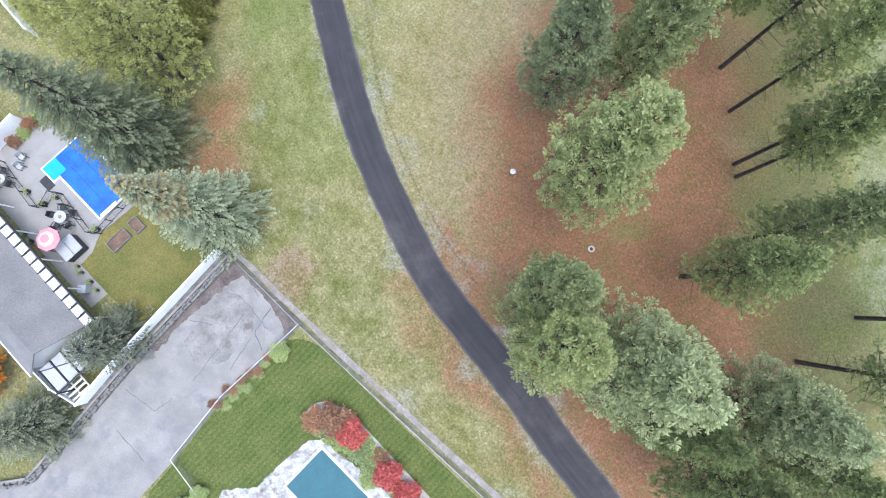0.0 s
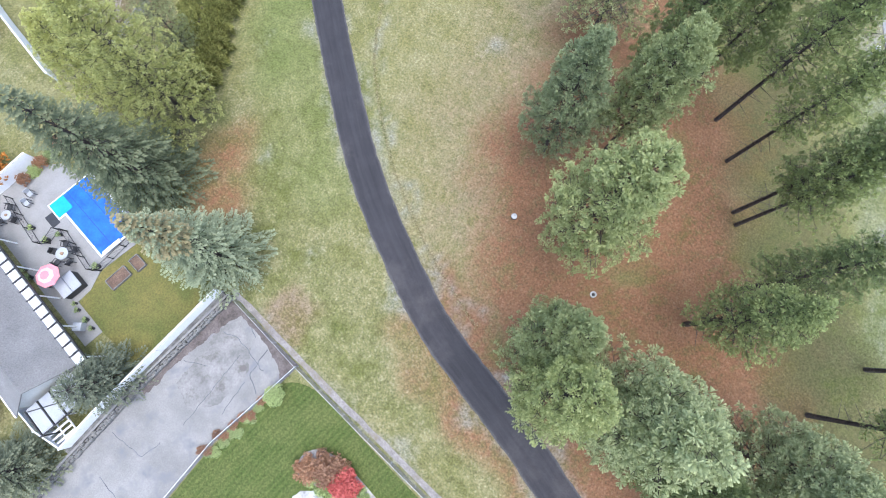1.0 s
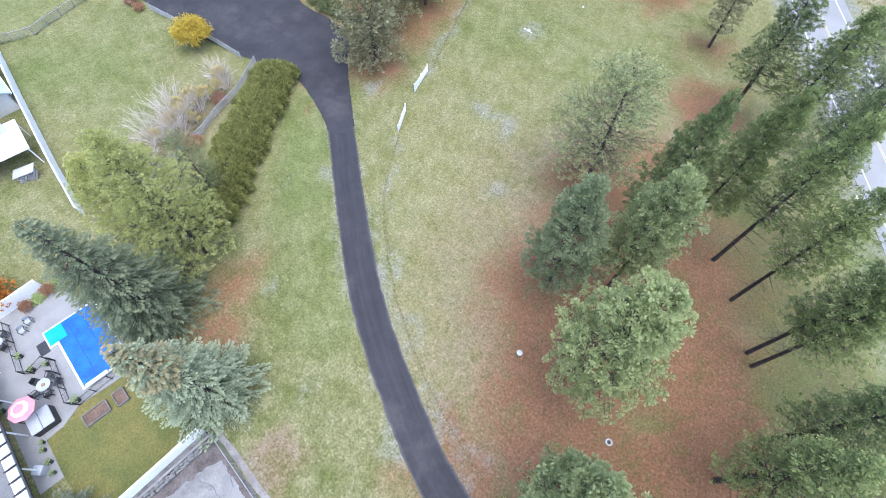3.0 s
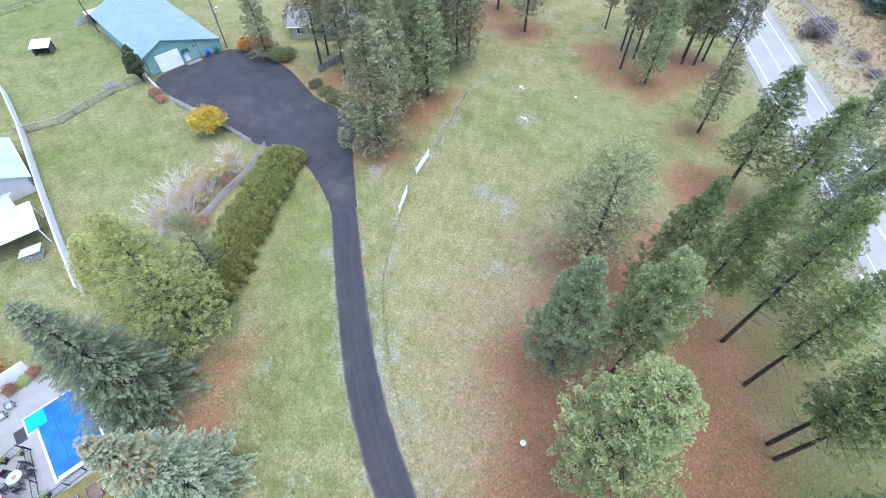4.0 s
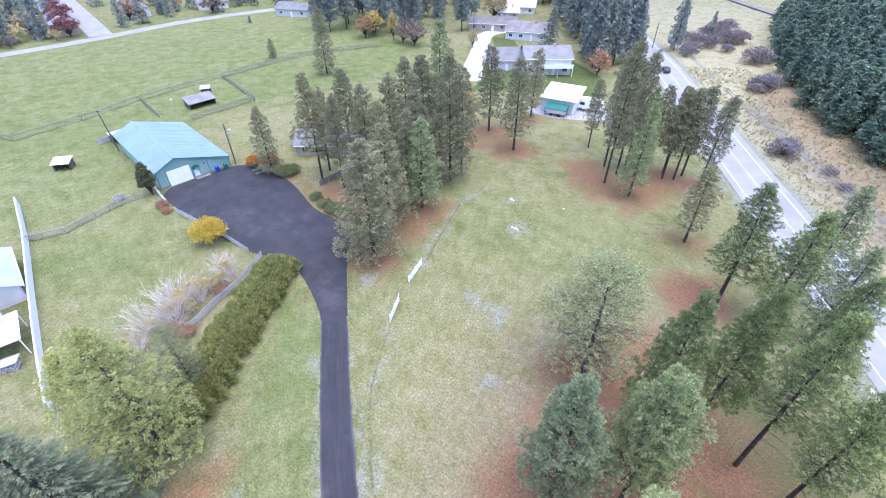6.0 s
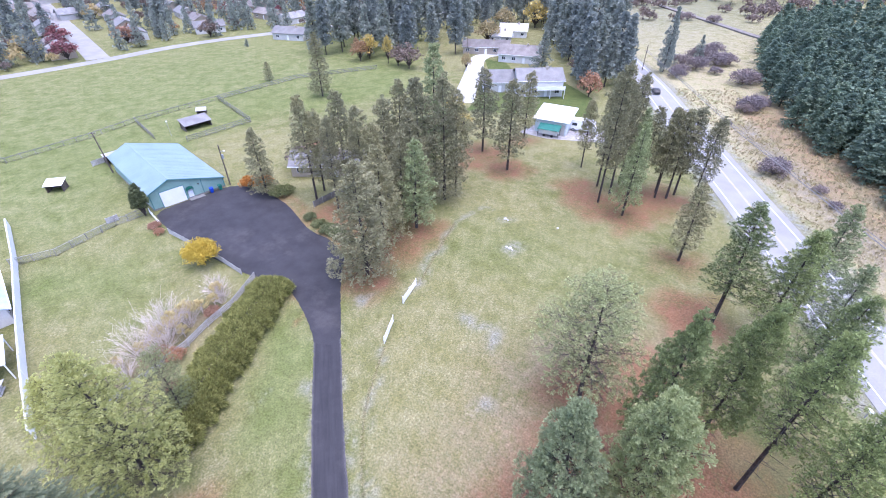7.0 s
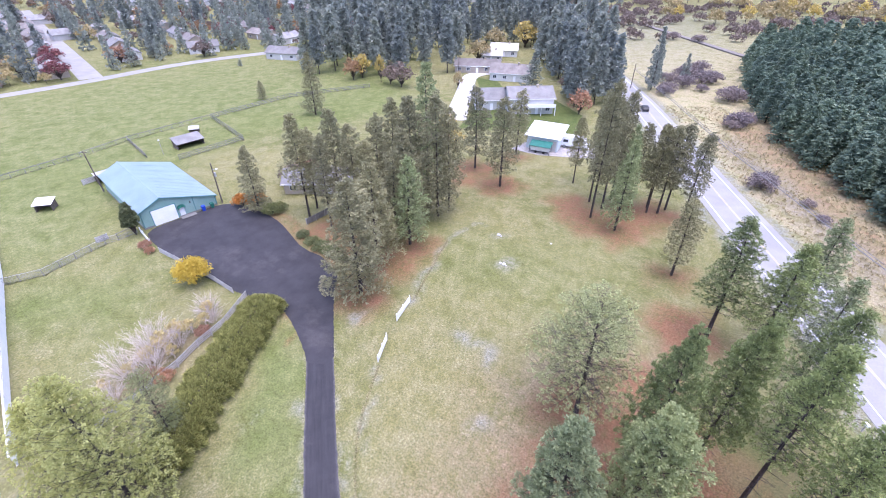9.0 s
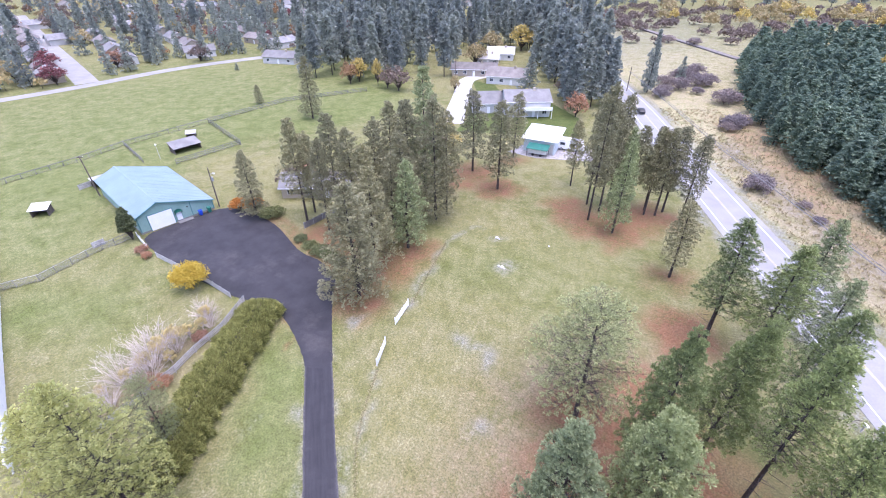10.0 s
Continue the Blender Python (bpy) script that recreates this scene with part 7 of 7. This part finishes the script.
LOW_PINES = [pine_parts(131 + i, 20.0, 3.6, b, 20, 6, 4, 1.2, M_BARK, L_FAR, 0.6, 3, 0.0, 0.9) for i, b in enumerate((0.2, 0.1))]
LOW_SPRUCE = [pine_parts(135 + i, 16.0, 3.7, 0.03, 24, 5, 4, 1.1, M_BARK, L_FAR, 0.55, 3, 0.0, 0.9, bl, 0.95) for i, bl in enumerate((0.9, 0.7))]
LOW_LEAFY = {k: leafy_parts(141 + k, 10.0, 4.6, 0.6, 14, 240, 0.75, M_BARK, leaf, 0.45) for k, leaf in ((0, L_GOLD), (1, L_FADED_YELLOW), (2, L_FADED_ORANGE), (5, L_DRYBRUSH))}
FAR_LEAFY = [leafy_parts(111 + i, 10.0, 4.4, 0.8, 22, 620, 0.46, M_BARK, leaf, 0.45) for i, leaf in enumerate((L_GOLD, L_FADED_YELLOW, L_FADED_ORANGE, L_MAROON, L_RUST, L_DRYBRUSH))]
BRUSH = leafy_parts(121, 3.2, 3.2, 0.3, 16, 320, 0.42, M_BARETWIG, L_DRYBRUSH, 0.6)
PURPLE = leafy_parts(122, 3.4, 3.0, 0.3, 24, 1500, 0.2, M_BARETWIG, L_PURPLE, 0.55)
LEAF_WORDS = ("pale gold", "faded yellow", "faded orange", "maroon", "russet", "bare brown")


def clear_of(x, y, line, d):
    for (x0, y0), (x1, y1) in zip(line, line[1:]):
        dx, dy = x1 - x0, y1 - y0
        t = max(0, min(1, ((x - x0) * dx + (y - y0) * dy) / (dx * dx + dy * dy)))
        if math.hypot(x - x0 - t * dx, y - y0 - t * dy) < d:
            return False
    return True


TAKEN = [(24, 146, 10), (12, 149, 8), (22, 184, 11), (10, 197, 12), (23, 228, 9), (17, 217, 7), (-28, 88, 9)] + [(x, y, 9) for x, y, *_ in SUBURB_HOUSES]


def scatter(rng, count, spot, gap, roads):
    """Random spots that keep their distance from roads, houses and each other."""
    out = []
    for _ in range(count * 12):
        x, y = spot(rng)
        if all(clear_of(x, y, *r) for r in roads) and all(math.hypot(x - a, y - b) > c for a, b, c in TAKEN) and all((x - a) ** 2 + (y - b) ** 2 > gap * gap for a, b in out):
            out.append((x, y))
            if len(out) == count:
                break
    return out


def joined(name, kinds, spots, rng, label, lo, hi, wide=1.0):
    """Many far plants as one object of crowns and one of trunks."""
    ob = thing(name, pose(0, 0, 0), label, "woods", kind="stuff")
    for which, part_name in ((1, "foliage"), (0, "trunks")):
        Vs, Fs, Ts, at = [], [], [], 0
        top = max(v.co.z for v in kinds[0][1].vertices) * 0.5
        stem = tubes([([(0, 0, -0.2), (0, 0, top)], [0.03 * top, 0.015 * top])], 4)
        for x, y in spots:
            me = kinds[rng.randrange(len(kinds))][which]
            n = len(me.vertices) if which else len(stem[0])
            v = np.empty(n * 3, dtype=np.float32)
            if which:
                me.vertices.foreach_get("co", v)
            else:
                v[:] = np.array(stem[0]).ravel()
            v = v.reshape(-1, 3) * rng.uniform(lo, hi) * np.array([wide, wide, 1.0])
            a = rng.uniform(0, 6.28)
            R = np.array([[math.cos(a), -math.sin(a), 0], [math.sin(a), math.cos(a), 0], [0, 0, 1]])
            Vs.append(v @ R.T + np.array([x, y, 0]))
            Fs += [[i + at for i in (p.vertices if which else p)] for p in (me.polygons if which else stem[1])]
            if which:
                t = np.empty(n, dtype=np.float32)
                me.attributes["tint"].data.foreach_get("value", t)
                Ts.append(t)
            at += n
        me = mesh_from(part_name, np.concatenate(Vs), Fs, kinds[0][which].materials[0], np.concatenate(Ts) if which else None)
        tagged(shared(part_name, me, ob), kind="stuff")


def between(x, pairs):
    return float(np.interp(x, [p[0] for p in pairs], [p[1] for p in pairs]))


ALL_ROADS = [(HIGHWAY, 8.0), (SUBURB_ROAD, 6.0), (SIDE_STREET, 7.5), (CUL_DE_SAC, 6.0)]
EDGE = [(-60, 81), (20, 79), (77, 80), (91, 83), (114, 85), (153, 94), (216, 126), (245, 149)]
rng = random.Random(21)
front = scatter(rng, 60, lambda r: (lambda y: (between(y, EDGE) + r.uniform(0, 22), y))(r.uniform(45, 120)), 3.4, ALL_ROADS)
front += scatter(rng, 210, lambda r: (lambda y: (between(y, EDGE) + r.uniform(2, 26), y))(r.uniform(20, 245)), 4.1, ALL_ROADS)
for x, y in front:
    s = rng.uniform(0.42, 0.62)
    k = rng.randrange(3)
    stand("conifer", WOOD_PINES[k], x, y, s * 1.75, s, rng.uniform(0, 360), "dark green conifer at the edge of the dense woods", "tree", "woods beyond the highway")
joined("conifer_woods", LOW_WOOD, scatter(rng, 420, lambda r: (lambda y: (between(y, EDGE) + r.uniform(26, 170), y))(r.uniform(60, 262)), 5.2, ALL_ROADS), rng, "dense dark conifer woods beyond the highway", 0.46, 0.64, 1.7)
# tall pines between the houses and along the pasture's far side
grove = scatter(rng, 85, lambda r: (lambda y: (r.uniform(-58 - 0.25 * (y - 186), 2), y))(r.uniform(186, 340)), 6.0, ALL_ROADS)
grove += scatter(rng, 70, lambda r: (lambda y: (r.uniform(38, 62 + 0.12 * (y - 150)), y))(r.uniform(146, 330)), 5.0, [(HIGHWAY, 6.3)] + ALL_ROADS[1:])
for x, y in grove:
    s = rng.uniform(0.8, 1.12)
    stand("pine_tree", FAR_PINES[rng.randrange(3)], x, y, s * 1.15, s, rng.uniform(0, 360), "tall dark pine among the houses", "tree", "pines among the houses")
joined("distant_woods", LOW_PINES + LOW_SPRUCE, scatter(rng, 190, lambda r: (lambda y: (r.uniform(-0.12 * y, 0.32 * y), y))(r.uniform(335, 640)), 7.0, ALL_ROADS), rng, "dark pine woods in the distance", 0.85, 1.15)
joined("distant_ridge_woods", LOW_PINES + LOW_SPRUCE, scatter(rng, 200, lambda r: (lambda y: (r.uniform(0.3 * y, 1.15 * y), y))(r.uniform(440, 640)), 7.0, ALL_ROADS), rng, "dark conifer woods in the distance", 0.85, 1.2)
# suburb trees: conifers and autumn colour


def suburb_spot(r):
    a, d = r.uniform(-0.98, 0.02), r.uniform(200, 420)
    x, y = d * math.sin(a), d * math.cos(a)
    if y < between(x, [(-420, 38), (-250, 104), (-172, 148), (-140, 182), (-97, 233), (0, 310)]):
        return (-97.0, 224.0)
    return (x, y)


for i, (x, y) in enumerate(scatter(rng, 150, suburb_spot, 5.0, ALL_ROADS)):
    s = rng.uniform(0.7, 1.1)
    if rng.random() < 0.6:
        stand("conifer", (FAR_SPRUCE + FAR_PINES[:1])[rng.randrange(3)], x, y, s * 1.15, s * 0.9, rng.uniform(0, 360), "dark green conifer in a suburban garden", "tree", "suburban trees")
    else:
        k = rng.choice((0, 1, 2, 3, 4, 5, 5, 5, 5))
        stand("garden_tree", FAR_LEAFY[k], x, y, s * 1.2, s * 0.85, rng.uniform(0, 360), LEAF_WORDS[k] + " autumn tree in a suburban garden", "tree", "suburban trees")
joined("suburb_conifers", LOW_SPRUCE, scatter(rng, 150, lambda r: (lambda a, d: (d * math.sin(a), d * math.cos(a)))(r.uniform(-0.95, -0.08), r.uniform(410, 620)), 8.0, ALL_ROADS), rng, "dark conifers between far suburban roofs", 0.7, 1.05)
joined("garden_conifers", LOW_SPRUCE, scatter(rng, 270, suburb_spot, 4.0, ALL_ROADS), rng, "dark conifers between suburban gardens", 0.55, 1.0)
for k, n in ((5, 150), (0, 45), (2, 35)):
    joined("garden_broadleaves", [LOW_LEAFY[k]], scatter(rng, n, suburb_spot, 4.0, ALL_ROADS), rng, LEAF_WORDS[k] + " autumn trees between suburban gardens", 0.35, 0.75)
for x, y in scatter(rng, 42, lambda r: (r.uniform(-4, 52), r.uniform(238, 335)), 6.0, ALL_ROADS):
    s = rng.uniform(0.7, 1.05)
    stand("pine_tree", FAR_PINES[rng.randrange(3)], x, y, s * 1.15, s, rng.uniform(0, 360), "tall dark pine behind the houses", "tree", "pines among the houses")
for k, n in ((0, 70), (2, 60), (5, 110)):
    joined("suburb_broadleaves", [LOW_LEAFY[k]], scatter(rng, n, lambda r: (lambda a, d: (d * math.sin(a), d * math.cos(a)))(r.uniform(-0.95, -0.02), r.uniform(380, 620)), 8.0, ALL_ROADS), rng, LEAF_WORDS[k] + " autumn trees between far suburban roofs", 0.7, 1.1)
for x, y, k, s, h in ((-38.0, 181.0, 2, 0.9, 0.9), (-35.0, 184.0, 1, 0.9, 1.0), (-27.0, 178.0, 1, 0.5, 1.1), (-18.5, 171.0, 5, 1.1, 0.9), (-23.0, 175.0, 5, 0.9, 0.8), (39.1, 141.5, 4, 0.9, 0.85), (35.5, 247.0, 1, 1.7, 1.35), (11.0, 213.0, 0, 1.4, 1.1), (20.0, 240.0, 0, 1.3, 1.2), (2.0, 170.0, 0, 0.5, 0.7), (-1.0, 128.0, 1, 0.7, 0.45), (1.0, 116.0, 1, 0.8, 0.4), (-3.0, 114.0, 5, 0.9, 0.4), (40.0, 165.0, 5, 0.8, 0.7), (-34.0, 92.0, 5, 0.8, 0.5), (-32.0, 95.5, 4, 0.8, 0.5), (-172.0, 203.0, 3, 1.2, 0.9), (-164.0, 192.0, 3, 1.0, 0.8), (-168.0, 181.0, 0, 1.3, 1.0)):
    stand("garden_tree", FAR_LEAFY[k], x, y, s, h, x * 21 + y, LEAF_WORDS[k] + " autumn tree beside the houses", "tree", "autumn trees by the houses")
stand("spruce_tree", DENSE_SPRUCE, 28.7, 170.9, 1.5, 0.82, 0, "blue-green spruce between the houses", "tree")
stand("conifer", MID_PINES[3], -63.7, 154.8, 0.5, 0.3, 0, "small conifer in the pasture", "tree")
stand("conifer", DENSE_SPRUCE, -90.5, 202.3, 0.4, 0.2, 0, "small conifer in the pasture", "tree")
for x, y, s, h in ((71.0, 170.0, 1.25, 1.3), (76.0, 181.0, 1.0, 1.0), (87.5, 182.0, 0.9, 0.62)):
    stand("conifer", DENSE_SPRUCE, x, y, s, h, x, "tall dark conifer in the dry field", "tree", "conifers in the dry field")
for x, y, s in ((84.0, 174.0, 1.5), (93.0, 179.0, 1.6), (97.0, 184.0, 1.3), (73.0, 163.0, 1.2), (76.0, 168.0, 1.2), (91.5, 156.0, 1.7), (95.0, 158.0, 1.3), (66.9, 91.5, 1.15), (68.6, 93.8, 1.0), (82.0, 131.5, 1.4), (85.0, 134.5, 1.2), (79.5, 129.5, 0.9), (90.0, 187.0, 1.7), (99.0, 196.0, 1.6), (97.0, 180.0, 1.5), (81.0, 179.0, 1.4), (88.0, 168.0, 0.9), (70.0, 120.0, 0.5), (72.0, 84.0, 0.55), (71.0, 78.0, 0.5), (128.0, 262.0, 1.4), (118.0, 270.0, 1.4)):
    stand("bare_shrub", PURPLE, x, y, s, s * 0.9, x * 47, "leafless purple-brown shrub in the dry field", "shrub", "bare shrubs in the dry field")
joined("dry_brush", [BRUSH], scatter(rng, 170, lambda r: (r.uniform(95, 340), r.uniform(262, 430)), 5.0, ALL_ROADS + [([(122, 300), (133, 224)], 5.0)]), rng, "brown leafless brush beyond the dry field", 0.9, 1.8)
joined("cottonwoods", [LOW_LEAFY[0]], scatter(rng, 45, lambda r: (lambda x: (x, 330 + 0.06 * x + r.uniform(-28, 60)))(r.uniform(140, 460)), 6.0, ALL_ROADS), rng, "pale gold cottonwoods beyond the dry field", 0.9, 1.5)
joined("yellow_cottonwoods", [LOW_LEAFY[1]], scatter(rng, 14, lambda r: (lambda x: (x, 322 + 0.06 * x + r.uniform(-20, 40)))(r.uniform(150, 460)), 6.0, ALL_ROADS), rng, "faded yellow cottonwoods beyond the dry field", 0.8, 1.3)
for x, y in ((164.0, 172.0), (170.0, 166.0), (160.0, 180.0), (176.0, 160.0)):
    stand("garden_tree", FAR_LEAFY[1], x, y, 1.0, 1.35, x * 9, "faded yellow tree among the dark conifers", "tree", "yellow trees in the woods")
tagged(part("rail_bed", ribbon([(118.0, 330.0), (122.3, 300.0), (129.0, 256.0), (133.0, 224.0), (150.0, 150.0)], 3.4, -0.1, 0.6), M_RAILBED), "brown gravel railway bed across the dry field", "railway bed", kind="structure")
rng2 = np.random.default_rng(33)
n = 4000
c = np.stack([rng2.uniform(61, 86, n), rng2.uniform(20, 150, n), np.zeros(n)], 1)
c = c[c[:, 0] > 62 + 0.08 * (c[:, 1] - 75)]
V, F, tint = tufts(rng2, c, np.tile([0, 0, 0.9], (len(c), 1)), rng2.uniform(0.3, 0.8, len(c)), 7, 0.12, 0.6)
dg = thing("dry_grass", pose(0, 0, 0), "tall straw-coloured dry grass beside the highway", "grass", kind="stuff")
tagged(shared("blades", mesh_from("blades", V, F, L_DRYGRASS, tint), dg), kind="stuff")
